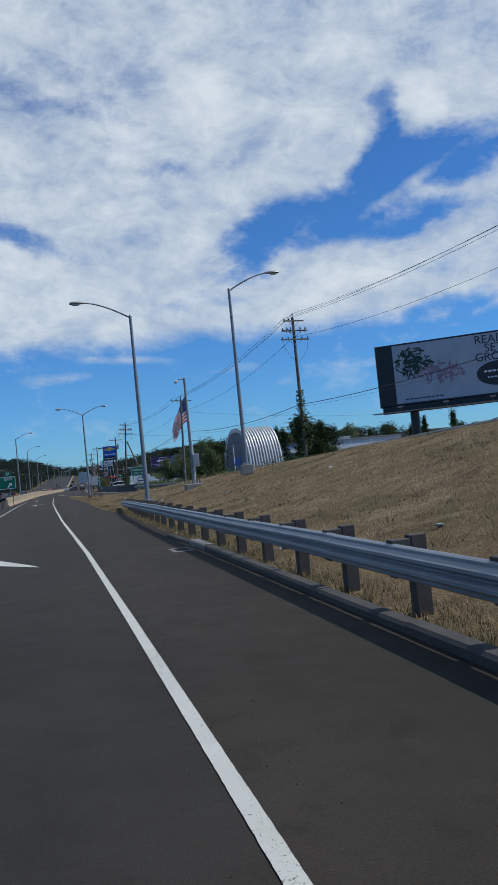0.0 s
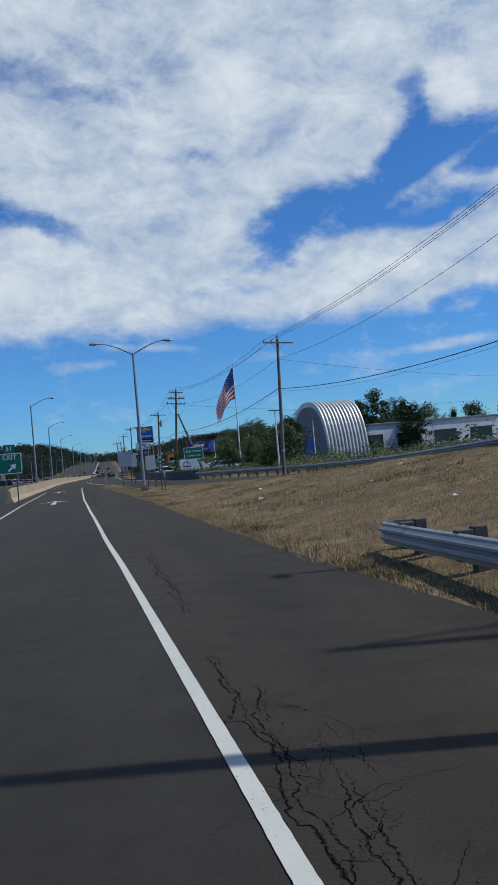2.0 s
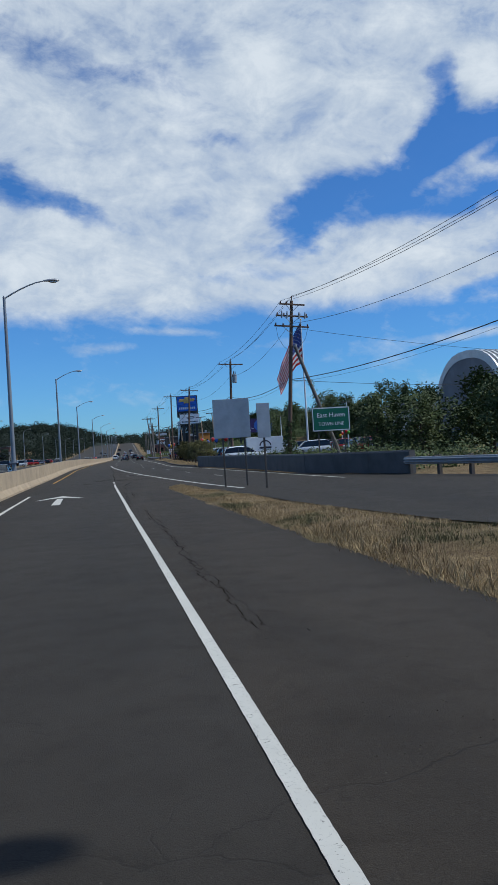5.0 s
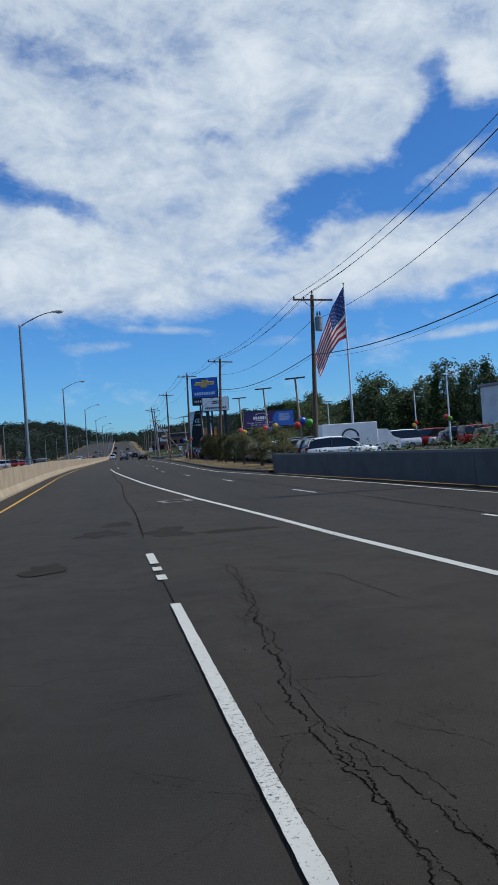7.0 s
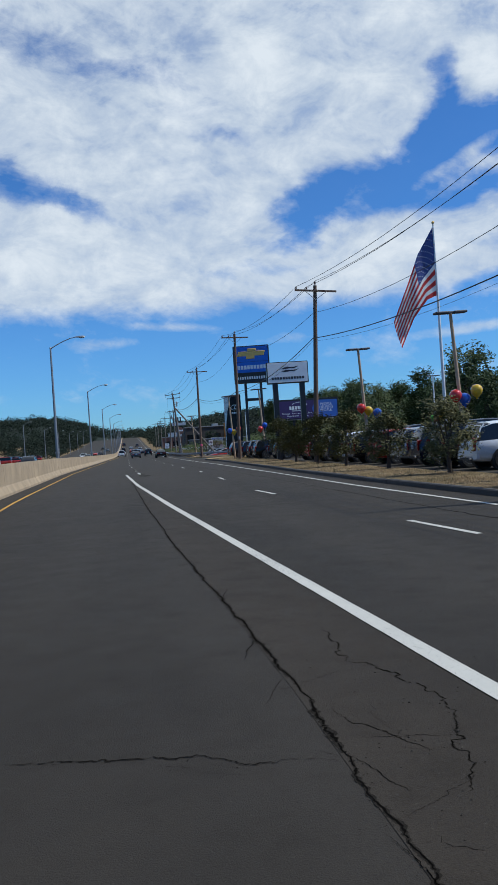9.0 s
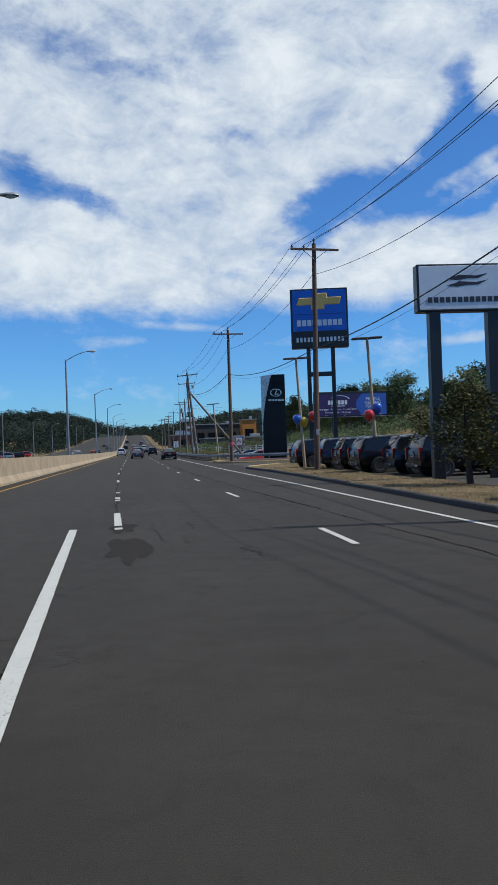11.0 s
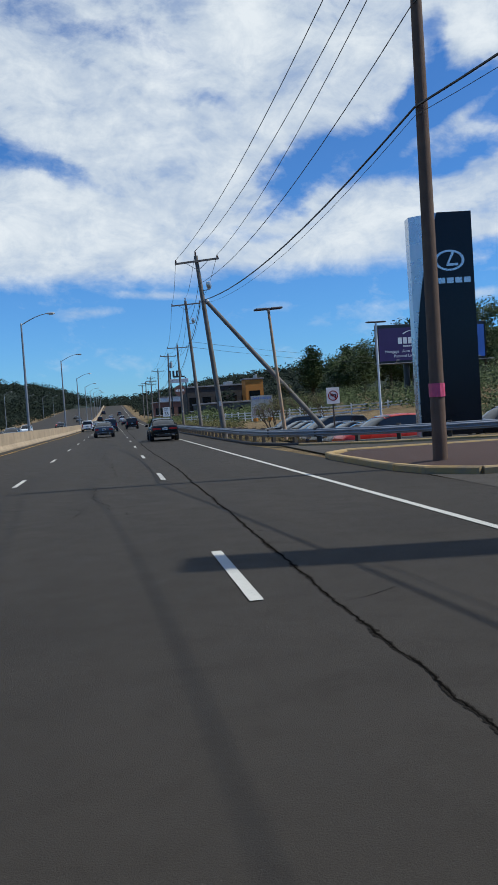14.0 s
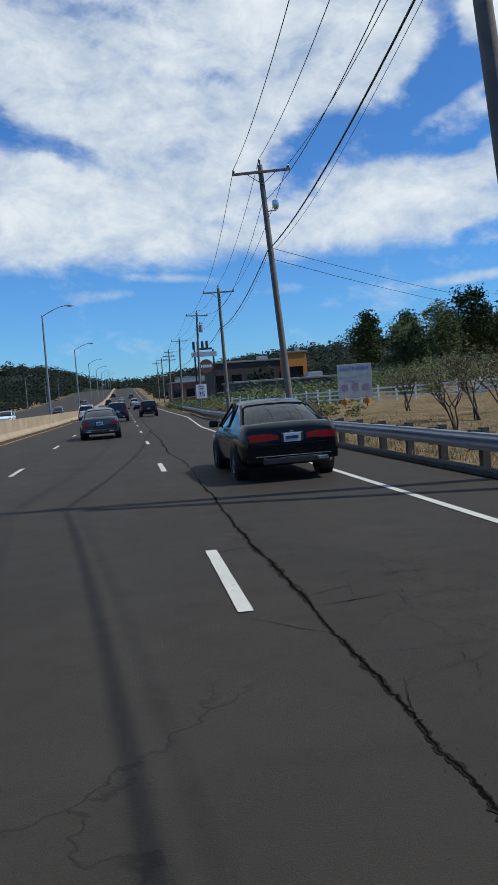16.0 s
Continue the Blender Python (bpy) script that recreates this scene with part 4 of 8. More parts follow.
# ---------------------------------------------------------------- utility poles and wires
POLES = [  # x, y, ground, height above it, kind, lean of the top in x
    (31.5, 16.0, 3.0, 11.5, "plain", 0.0), (22.6, 62.4, 1.0, 13.1, "double", 0.05), (16.6, 98.6, 0.0, 11.5, "plain", 0.45), (11.45, 143.6, 0.0, 12.1, "double", 0.9),
    (11.2, 173.2, 0.0, 11.1, "trafo", 0.45), (9.25, 208.0, 0.0, 11.1, "plain", 0.65), (8.6, 237.6, 0.0, 12.35, "plain", 0.25), (7.45, 266.0, 0.0, 11.8, "plain", 0.05),
    (7.0, 297.6, 0.0, 11.1, "bell", -1.05), (8.35, 323.0, 0.0, 12.0, "bell", -0.7), (9.5, 355.0, 0.0, 10.8, "plain", -0.15), (9.9, 385.0, 0.0, 12.0, "trafo", 0.35), (10.1, 420.0, 0.0, 11.6, "plain", 0.35),
    (10.4, 455.0, 0.4, 11.5, "double", 0.2), (10.8, 492.0, 1.0, 11.3, "plain", 0.0), (11.2, 530.0, 2.0, 11.3, "plain", 0.0)]
TOPS = []
CABLE_Z = (8.5, 6.6, 7.3, 6.3, 7.2, 7.8, 6.6, 7.9, 8.4, 8.1, 7.4, 7.6, 7.4, 7.6, 8.0, 9.0)      # height of the telephone cables on each pole


def utility_pole(i):
    x, y, g, h, kind, lean = POLES[i]
    a, b = POLES[max(i - 1, 0)], POLES[min(i + 1, len(POLES) - 1)]
    ang = math.degrees(math.atan2(-(b[0] - a[0]), b[1] - a[1]))
    mat = M["greywood"] if i > 7 or i < 3 else M["wood"]
    root = empty("utility_pole", pose(x, y, g, 0, math.degrees(math.atan2(lean, h)), 0) @ pose(0, 0, 0, 0, 0, ang), "weathered wooden utility pole with a crossarm and wires", "utility pole", "utility poles")
    bm = bmesh.new()
    tube(bm, [(0, 0, -0.3), (0, 0, h * 0.35), (0, 0, h * 0.7), (0, 0, h)], [0.17, 0.155, 0.135, 0.115], 10)
    part("pole", bm, mat, root, "", True)
    arms = [(h - 0.35, 1.34)] if kind != "double" else [(h - 0.3, 0.95), (h - 1.15, 1.2), (h - 1.9, 1.3)]
    pins = []
    for k, (z, half) in enumerate(arms):
        bm = bmesh.new()
        box(bm, (0, -0.15, z), (2 * half, 0.09, 0.115), None, 0.008)
        part("crossarm", bm, mat, root)
        for sx in (-1, 1):
            bm = bmesh.new()
            tube(bm, [(sx * half * 0.55, -0.17, z), (0.0, -0.13, z - 0.55)], 0.018, 5)
            part("brace", bm, M["galv_dull"], root)
        spots_ = ((-half + 0.08, -half * 0.45, 0.0) if i < 8 else (-half + 0.08, 0.0, half - 0.08)) if k == 0 else (-half + 0.1, -half * 0.5, half * 0.5, half - 0.1)
        for px in spots_:
            bm = bmesh.new()
            zp = z + (0.42 if px == 0.0 else 0.0)
            tube(bm, [(px, -0.15 if px else 0, zp + 0.02 - (0.1 if px == 0.0 else 0.0)), (px, -0.15 if px else 0, zp + 0.12), (px, -0.15 if px else 0, zp + 0.17), (px, -0.15 if px else 0, zp + 0.22)], [0.02, 0.06, 0.05, 0.03], 8)
            part("insulator", bm, M["ceramic"], root)
        if k == 0:
            pins = [(px, -0.15 if px else 0, z + (0.64 if px == 0.0 else 0.22)) for px in spots_]
    if kind == "double":
        for px in (-0.8, -0.4, 0.5, 0.95):
            bm = bmesh.new()
            tube(bm, [(px, -0.28, h - 1.35), (px, -0.28, h - 1.05), (px, -0.28, h - 0.85)], [0.05, 0.07, 0.04], 8)
            part("fuse_cutout", bm, M["trafo"], root)
        for sx in (-1, 1):
            bm = bmesh.new()
            tube(bm, [(sx * 1.2, -0.2, h - 1.9), (sx * 1.05, -0.2, h - 2.7), (sx * 0.6, -0.2, h - 3.4), (0.1, -0.2, h - 3.9)], 0.012, 5)
            part("jumper_cable", bm, M["cable"], root)
    if kind == "trafo":
        bm = bmesh.new()
        tube(bm, [(0.42, 0, h - 2.35), (0.42, 0, h - 2.3), (0.42, 0, h - 1.45), (0.42, 0, h - 1.38)], [0.2, 0.25, 0.25, 0.16], 14)
        can = part("transformer_can", bm, M["trafo"], root, "grey transformer can", True)
        for px in (0.32, 0.5):
            bm = bmesh.new()
            tube(bm, [(px, 0, h - 1.4), (px, 0, h - 1.25), (px, 0, h - 1.05)], [0.05, 0.06, 0.02], 8)
            part("bushing", bm, M["ceramic"], can)
    if kind == "bell":
        bm = bmesh.new()
        tube(bm, [(0.1, 0, h - 2.1), (0.5, 0, h - 2.1)], 0.025, 6)
        bracket = part("lamp_bracket", bm, M["galv_dull"], root)
        bm = bmesh.new()
        tube(bm, [(0.5, 0, h - 2.05), (0.5, 0, h - 1.85), (0.5, 0, h - 1.65), (0.5, 0, h - 1.6)], [0.10, 0.17, 0.15, 0.06], 10)
        part("area_lamp", bm, M["silver"], bracket, "small round area lamp", True)
    if kind in ("plain", "bell") and i % 2 == 0:
        bm = bmesh.new()
        box(bm, (0.0, -0.19, 2.1), (0.16, 0.02, 0.30), None, 0.004)
        part("pole_tag", bm, M["sign_back"], root)
    m = root.matrix_world
    TOPS.append([m @ Vector(p) for p in pins] + [m @ Vector((-0.1, 0, h - 1.7)), m @ Vector((-0.16, 0, CABLE_Z[i] - g)), m @ Vector((-0.16, 0, CABLE_Z[i] - g - 0.18))])
    if i == 7:
        bm = bmesh.new()
        tube(bm, [(0, 0, 1.55), (0, 0, 1.85)], 0.178, 12, False)
        part("tape_band", bm, M["pink"], root, "pink marking tape band")
    if i in (1, 3):
        vs, fs = [], []
        rnd = random.Random(40 + i)
        for k in range(900):
            t = rnd.random() ** 1.3
            a, r = rnd.uniform(0, 6.28), 0.18 + rnd.random() * (0.55 * (1 - t) + 0.12)
            c = Vector((r * math.cos(a), r * math.sin(a), 0.3 + t * (6.5 if i == 1 else 3.0)))
            u = Vector((rnd.uniform(-1, 1), rnd.uniform(-1, 1), rnd.uniform(-1, 1))).normalized() * 0.10
            v = u.orthogonal().normalized() * 0.07
            o = len(vs)
            vs += [c - u, c + v, c + u, c - v]
            fs.append((o, o + 1, o + 2, o + 3))
        raw("ivy", vs, fs, M["leaf_dark"], root, "dark ivy climbing the pole")
    return root


for i in range(len(POLES)):
    utility_pole(i)


def leaf_cloud(rnd, centres, per, size, out_v, out_f, flat=0.8):
    for c, r in centres:
        for _ in range(per):
            d = Vector((rnd.gauss(0, 1), rnd.gauss(0, 1), rnd.gauss(0, flat)))
            d = d.normalized() * r * (0.25 + 0.9 * rnd.random() ** 0.8)
            p = c + d
            s = size * rnd.uniform(0.6, 1.4)
            u = Vector((rnd.uniform(-1, 1), rnd.uniform(-1, 1), rnd.uniform(-.6, .6))).normalized()
            v = (u.orthogonal() + d.normalized() * rnd.uniform(-.6, .6)).normalized()
            o = len(out_v)
            out_v += [p - u * s, p + v * s * .55, p + u * s, p - v * s * .55]
            out_f.append((o, o + 1, o + 2, o + 3))


def push_brace(top, foot, label, ivy=False):
    root = empty("push_brace", pose(*foot), label, "utility pole")
    bm = bmesh.new()
    v = Vector(top) - Vector(foot)
    tube(bm, [-v * 0.03, v * 0.5, v], [0.16, 0.14, 0.12], 10)
    part("brace_pole", bm, M["greywood"], root, "", True)
    bm = bmesh.new()
    tube(bm, [v * 0.985, v * 1.0 + Vector((0, 0, 0.02))], [0.15, 0.15], 10)
    part("brace_band", bm, M["galv_dull"], root)
    if ivy:
        rnd = random.Random(int(foot[1]))
        vs, fs = [], []
        leaf_cloud(rnd, [(v * rnd.uniform(*ivy) + Vector((rnd.uniform(-.15, .15), 0, rnd.uniform(-.25, .05))), .22) for _ in range(14)], 60, .05, vs, fs)
        raw("ivy", vs, fs, M["leaf_pale"], root, "dry vines hanging on the brace")
    return root


push_brace((6.35, 297.3, 8.3), (12.6, 294.5, 0.0), "grey wooden push brace with a clump of dry vine", (0.30, 0.38))
push_brace((12.35, 143.5, 8.8), (15.4, 143.2, 0.0), "dark leaning push brace hung with vines", (0.1, 0.75))


def wire(a, b, sag, r, name="power_line", label="thin black overhead wire", seg=14):
    bm = bmesh.new()
    pts = [a.lerp(b, f) - Vector((0, 0, sag * 4 * f * (1 - f))) for f in (i / seg for i in range(seg + 1))]
    tube(bm, pts, r, 5)
    return tagged(link(bm, name, M["cable"]), label, "overhead wire", "overhead wires")


for i in range(len(POLES) - 1):
    for k in range(6):
        a, b = TOPS[i][k], TOPS[i + 1][k]
        span = (b - a).length
        if k < 3:
            wire(a, b, 0.022 * span, 0.013)
        elif k == 3:
            wire(a, b, 0.028 * span, 0.013)
        else:
            wire(a, b, (0.024 if i == 7 else 0.020) * span + 0.1 * (k - 4), 0.026 if k == 4 else 0.007, "telephone_cable", "thick black telephone cable slung between poles")
# lines that cross behind towards the dealer's yard
wire(TOPS[3][4], Vector((60, 165, 7.2)), 0.9, 0.016)
wire(TOPS[3][3] + Vector((0.2, 0, -0.3)), Vector((62, 160, 8.3)), 1.0, 0.014)
wire(TOPS[2][3], Vector((75, 130, 9.0)), 1.2, 0.012)
wire(TOPS[9][4] + Vector((0, 0, 0.2)), Vector((70, 390, 9.5)), 1.2, 0.014)
wire(TOPS[9][4] - Vector((0, 0, 0.3)), Vector((70, 392, 8.6)), 1.2, 0.014)


# ---------------------------------------------------------------- road furniture: signs
def bars(root, name, m, width, height, count, mat, gap=0.25, depth=0.012):
    """A row of plain bars where there is writing that is not reproduced."""
    step = width / count
    for k in range(count):
        bm = bmesh.new()
        box(bm, (-width / 2 + step * (k + 0.5), 0, 0), (step * (1 - gap), depth, height), m)
        part(name, bm, mat, root)


def post_sign(name, x, y, z, w, h, face, back, legs, label, turn=0.0, ground=0.0, category="road sign", border=True):
    """A flat sign on posts, facing -y."""
    root = empty(name, pose(x, y, ground, 0, 0, turn), label, category)
    bm = bmesh.new()
    box(bm, (0, 0, z + h / 2 - ground), (w, 0.02, h), None, 0.004)
    part("sign_panel", bm, back, root)
    bm = bmesh.new()
    box(bm, (0, -0.013, z + h / 2 - ground), (w - 0.02, 0.006, h - 0.02))
    part("sign_face", bm, face, root)
    if border:
        t = 0.02 * max(1.0, w)
        for c, s in (((0, -0.018, z + h - 0.05 - ground), (w - 0.1, 0.004, t)), ((0, -0.018, z + 0.05 - ground), (w - 0.1, 0.004, t)), ((-w / 2 + 0.05, -0.018, z + h / 2 - ground), (t, 0.004, h - 0.1)), ((w / 2 - 0.05, -0.018, z + h / 2 - ground), (t, 0.004, h - 0.1))):
            bm = bmesh.new()
            box(bm, c, s)
            part("border", bm, M["sign_white"], root)
    for lx in legs:
        bm = bmesh.new()
        box(bm, (lx, 0.05, (z + h * 0.8 - ground) / 2 - 0.1), (0.07, 0.06, z + h * 0.8 - ground + 0.2), None, 0.006)
        part("post", bm, M["post"], root)
    return root


town = post_sign("town_sign", 13.55, 139.0, 2.35, 2.6, 1.6, M["sign_green"], M["sign_back"], (-0.9, 0.9), "green road sign with white place name on posts")
letters("lettering", "East Haven", 0.44, M["sign_white"], town, Matrix.Translation((0, -0.024, 3.42)))
letters("lettering", "TOWN LINE", 0.32, M["sign_white"], town, Matrix.Translation((0, -0.024, 2.82)))

exit_sign = post_sign("exit_sign", -4.15, 86.0, 2.0, 2.0, 1.35, M["sign_green"], M["sign_back"], (-0.6, 0.6), "green exit sign with a white slanting arrow")
letters("lettering", "EXIT", 0.44, M["sign_white"], exit_sign, Matrix.Translation((0.25, -0.024, 3.06)))
bm = bmesh.new()
prism(bm, [(-0.30, -0.06), (0.05, -0.06), (0.05, -0.22), (0.36, 0.0), (0.05, 0.22), (0.05, 0.06), (-0.30, 0.06)], -0.03, -0.018, Matrix.Translation((0.35, 0, 2.4)) @ Matrix.Rotation(radians(-42), 4, "Y"))
part("arrow", bm, M["sign_white"], exit_sign)
bm = bmesh.new()
box(bm, (0.25, 0, 3.63), (0.75, 0.02, 0.5), None, 0.004)
tab = part("number_tab", bm, M["sign_green"], exit_sign)
letters("lettering", "51", 0.40, M["sign_white"], tab, Matrix.Translation((0.25, -0.018, 3.63)))

mile = post_sign("mile_marker", 5.62, 86.6, 1.25, 0.30, 1.15, M["sign_green"], M["sign_back"], (0.0,), "narrow green mile marker on a thin post", border=False)
for k, ch in enumerate("M496"):
    letters("lettering", ch, 0.27, M["sign_white"], mile, Matrix.Translation((0, -0.024, 2.24 - 0.27 * k)))
post_sign("small_sign", 5.83, 86.4, 0.95, 0.10, 0.3, M["sign_back"], M["sign_back"], (0.0,), "slim steel delineator post in the grass", border=False, category="marker post")
for x, y, z, w, h, legs, rot in ((5.3, 92.6, 1.5, 0.75, 1.05, (-0.25, 0.3), 8), (4.1, 119.0, 2.0, 1.5, 1.6, (-0.4, 0.5), -3), (4.9, 116.0, 1.9, 0.5, 1.3, (0.0,), 4)):
    post_sign("road_sign", x, y, z, w, h, M["sign_back"], M["sign_back"], legs, "back of a bare aluminium road sign on posts", rot, border=False)

limit = post_sign("speed_sign", 7.5, 357.5, 1.55, 0.95, 1.25, M["sign_white"], M["sign_back"], (0.0,), "white speed limit sign beside the rail", border=False)
letters("lettering", "SPEED", 0.21, M["ink"], limit, Matrix.Translation((0, -0.024, 2.62)))
letters("lettering", "LIMIT", 0.21, M["ink"], limit, Matrix.Translation((0, -0.024, 2.40)))
letters("lettering", "35", 0.62, M["ink"], limit, Matrix.Translation((0, -0.024, 1.92)))

noturn = post_sign("turn_sign", 10.95, 287.0, 1.6, 0.66, 0.8, M["sign_white"], M["sign_back"], (0.0,), "white no-left-turn sign with a red ring", border=False)
ring = [(0.25 * math.cos(a), 0.25 * math.sin(a)) for a in (2 * math.pi * k / 24 for k in range(24))]
vs = [(px * f, -0.022, 2.0 + pz * f) for f in (1.0, 0.82) for px, pz in ring]
raw("ring", vs, [(k, (k + 1) % 24, 24 + (k + 1) % 24, 24 + k) for k in range(24)], M["taillight"], noturn)
bm = bmesh.new()
prism(bm, [(0.10, -0.15), (0.16, -0.15), (0.16, 0.07), (-0.02, 0.07), (-0.02, 0.13), (-0.16, 0.04), (-0.02, -0.05), (-0.02, 0.01), (0.10, 0.01)], -0.026, -0.02, Matrix.Translation((0, 0, 2.0)))
part("arrow", bm, M["ink"], noturn)
bm = bmesh.new()
box(bm, (0, -0.03, 0), (0.47, 0.004, 0.045), Matrix.Translation((0, 0, 2.0)) @ Matrix.Rotation(radians(45), 4, "Y"))
part("slash", bm, M["taillight"], noturn)

board = post_sign("welcome_sign", 18.85, 348.2, 0.75, 2.75, 2.65, M["board_dimmed"], M["white"], (-0.9, 0.9), "weathered white town notice board on posts, face darkened as backlit", -4, 0.2, "notice board", False)
letters("lettering", "EAST HAVEN", 0.40, M["sign_blue"], board, Matrix.Translation((0, -0.024, 2.86)))
for k, (bx, bz, bw, bh, tilt) in enumerate(((-0.75, 2.25, 0.8, 0.16, 8), (0.5, 2.38, 1.3, 0.20, 12), (-0.2, 1.95, 0.6, 0.22, -12), (0.75, 1.9, 0.6, 0.14, 8), (-0.85, 1.35, 0.5, 0.5, 0), (0.0, 1.4, 0.5, 0.55, 0), (0.85, 1.35, 0.5, 0.45, 0))):
    bm = bmesh.new()
    box(bm, (0, -0.022, 0), (bw, 0.006, bh), Matrix.Translation((bx, 0, bz)) @ Matrix.Rotation(radians(-tilt), 4, "Y"))
    part("printed_patch", bm, M["ink_pink"] if bz < 1.6 else M["sign_back"], board)
for sx in (-0.9, 0.9):
    root = empty("planter", board.matrix_world @ pose(sx, -0.1, 0), "orange half barrel planter under the notice board", "planter", "planters")
    bm = bmesh.new()
    tube(bm, [(0, 0, 0), (0, 0, 0.25), (0, 0, 0.42)], [0.26, 0.31, 0.29], 14)
    part("tub", bm, M["terracotta"], root, "", True)


# ---------------------------------------------------------------- billboards and dealer signs
def billboard(x, y, z, w, h, turn, label, ground, posts):
    root = empty("billboard", pose(x, y, ground, 0, 0, turn), label, "billboard")
    zz = z - ground
    bm = bmesh.new()
    box(bm, (0, 0.45, zz + h / 2), (w, 0.8, h), None, 0.03)
    part("cabinet", bm, M["black"], root)
    for sx in (-1, 1):
        bm = bmesh.new()
        box(bm, (sx * (w / 2 + 0.02), 0.45, zz + h / 2), (0.06, 0.95, h + 0.1), None, 0.01)
        part("side_trim", bm, M["pale_concrete"] if sx < 0 else M["black"], root)
    bm = bmesh.new()
    box(bm, (0, 0.3, zz - 0.32), (w * 0.98, 0.5, 0.6), None, 0.02)
    part("apron", bm, M["black"], root)
    bm = bmesh.new()
    box(bm, (0, -0.55, zz - 0.55), (w + 1.2, 0.9, 0.07), None, 0.01)
    part("catwalk", bm, M["galv_dull"], root)
    for px in posts:
        bm = bmesh.new()
        tube(bm, [(px, 0.5, -0.5), (px, 0.5, zz - 0.3)], 0.38, 14)
        part("column", bm, M["black"], root, "", True)
    for k in range(4):
        bm = bmesh.new()
        lx = -w * 0.375 + w * 0.25 * k
        tube(bm, [(lx, 0, zz - 0.55), (lx, -1.2, zz - 0.4), (lx, -1.5, zz - 0.25)], 0.03, 6)
        box(bm, (lx, -1.6, zz - 0.2), (0.45, 0.2, 0.12), None, 0.02)
        part("floodlight", bm, M["lampgrey"], root)
    return root


bb = billboard(35.42, 56.95, 5.6, 14.6, 5.2, -30, "large billboard with a faded plant advertisement", 1.4, (-4.6, 2.6))
bm = bmesh.new()
box(bm, (0.7, 0.03, 4.2 + 2.6), (13.2, 0.04, 4.9))
face = part("poster", bm, M["board_grey"], bb, "pale grey printed poster")
rnd = random.Random(5)
vs, fs = [], []
for k in range(260):
    a, r = rnd.uniform(0, 6.28), rnd.random() ** 0.7
    dark_ = k < 150
    cx, cz, sx, sz = (-4.2, 7.6, 1.5, 1.3) if dark_ else (-2.0, 6.6, 1.9, 0.9)
    px, pz, L, t = cx + sx * r * math.cos(a), cz + sz * r * math.sin(a), rnd.uniform(0.3, 0.8), rnd.uniform(0, 6.28)
    o = len(vs)
    dxx, dzz = math.cos(t) * L / 2, math.sin(t) * L / 2
    vs += [(px - dxx, 0.004 - 0.00004 * k, pz - dzz), (px + dzz * 0.3, 0.004 - 0.00004 * k, pz - dxx * 0.3), (px + dxx, 0.004 - 0.00004 * k, pz + dzz), (px - dzz * 0.3, 0.004 - 0.00004 * k, pz + dxx * 0.3)]
    fs.append((o, o + 1, o + 2, o + 3))
raw("plant_print", vs[:600], fs[:150], M["ink_green"], face, "dark green printed foliage")
raw("flower_print", vs[600:], [tuple(i - 600 for i in f) for f in fs[150:]], M["ink_pink"], face, "mauve printed flowers")
for k, t_ in enumerate(("READY.", "SET.", "GROW!")):
    letters("lettering", t_, 0.95, M["ink"], face, Matrix.Translation((2.4, 0.0, 8.75 - 0.72 * k)))
bm = bmesh.new()
prism(bm, [(1.75 * math.cos(a), 1.0 * math.sin(a)) for a in (2 * math.pi * k / 28 for k in range(28))], -0.02, 0.006, Matrix.Translation((2.5, 0, 5.95)))
oval = part("oval_panel", bm, M["ink"], face, "dark oval panel")
for k, (bw, bz) in enumerate(((2.4, 6.15), (1.9, 5.65))):
    bars(oval, "text_bar", Matrix.Translation((2.5, -0.03, bz)), bw, 0.16 - 0.05 * k, 7, M["sign_white"])
bars(face, "text_bar", Matrix.Translation((-3.6, -0.004, 4.65)), 3.2, 0.10, 9, M["ink"])

cx = billboard(40.9, 346.0, 6.8, 14.6, 4.35, 2, "billboard with a purple and blue printed poster", 1.0, (-3.5, 3.5))
bm = bmesh.new()
box(bm, (0, 0.03, 5.5 + 2.17), (14.3, 0.04, 4.1))
face = part("poster", bm, M["purple"], cx, "purple printed poster")
bm = bmesh.new()
arc = [(7.13, -2.04), (7.13, 2.04), (2.3, 2.04)] + [(2.3 - 1.35 * math.sin(math.pi * k / 12), 2.04 - 4.08 * k / 12) for k in range(1, 12)] + [(1.6, -2.04)]
prism(bm, arc, -0.006, 0.006, Matrix.Translation((0, 0, 7.67)))
part("blue_field", bm, M["vinyl_blue"], face, "blue printed field")
for k, t_ in enumerate(("PEOPLE", "HELPING", "PEOPLE.")):
    letters("lettering", t_, 0.85, M["sign_white"], face, Matrix.Translation((4.4, -0.014, 8.65 - 0.72 * k)))
bars(face, "text_bar", Matrix.Translation((-2.7, 0.0, 8.1)), 4.0, 0.8, 6, M["sign_white"])
bm = bmesh.new()
loft(bm, [[(-2.2 + 2.0 * math.cos(a) * f, -0.004, 8.55 + 0.9 * math.sin(a) * f) for a in (math.pi * (0.05 + 0.8 * k / 14) for k in range(15))] for f in (1.0, 0.9)], caps=False, closed=False)
part("swoosh", bm, M["sign_white"], face)
bars(face, "text_bar", Matrix.Translation((-2.6, 0.0, 7.4)), 2.8, 0.18, 11, M["sign_white"])
letters("lettering", "Mortgage   Auto Loan   Home Equity", 0.50, M["sign_white"], face, Matrix.Translation((-2.7, 0.0, 6.78)))
letters("lettering", "Personal Loan   Checking", 0.50, M["sign_white"], face, Matrix.Translation((-2.7, 0.0, 6.2)))

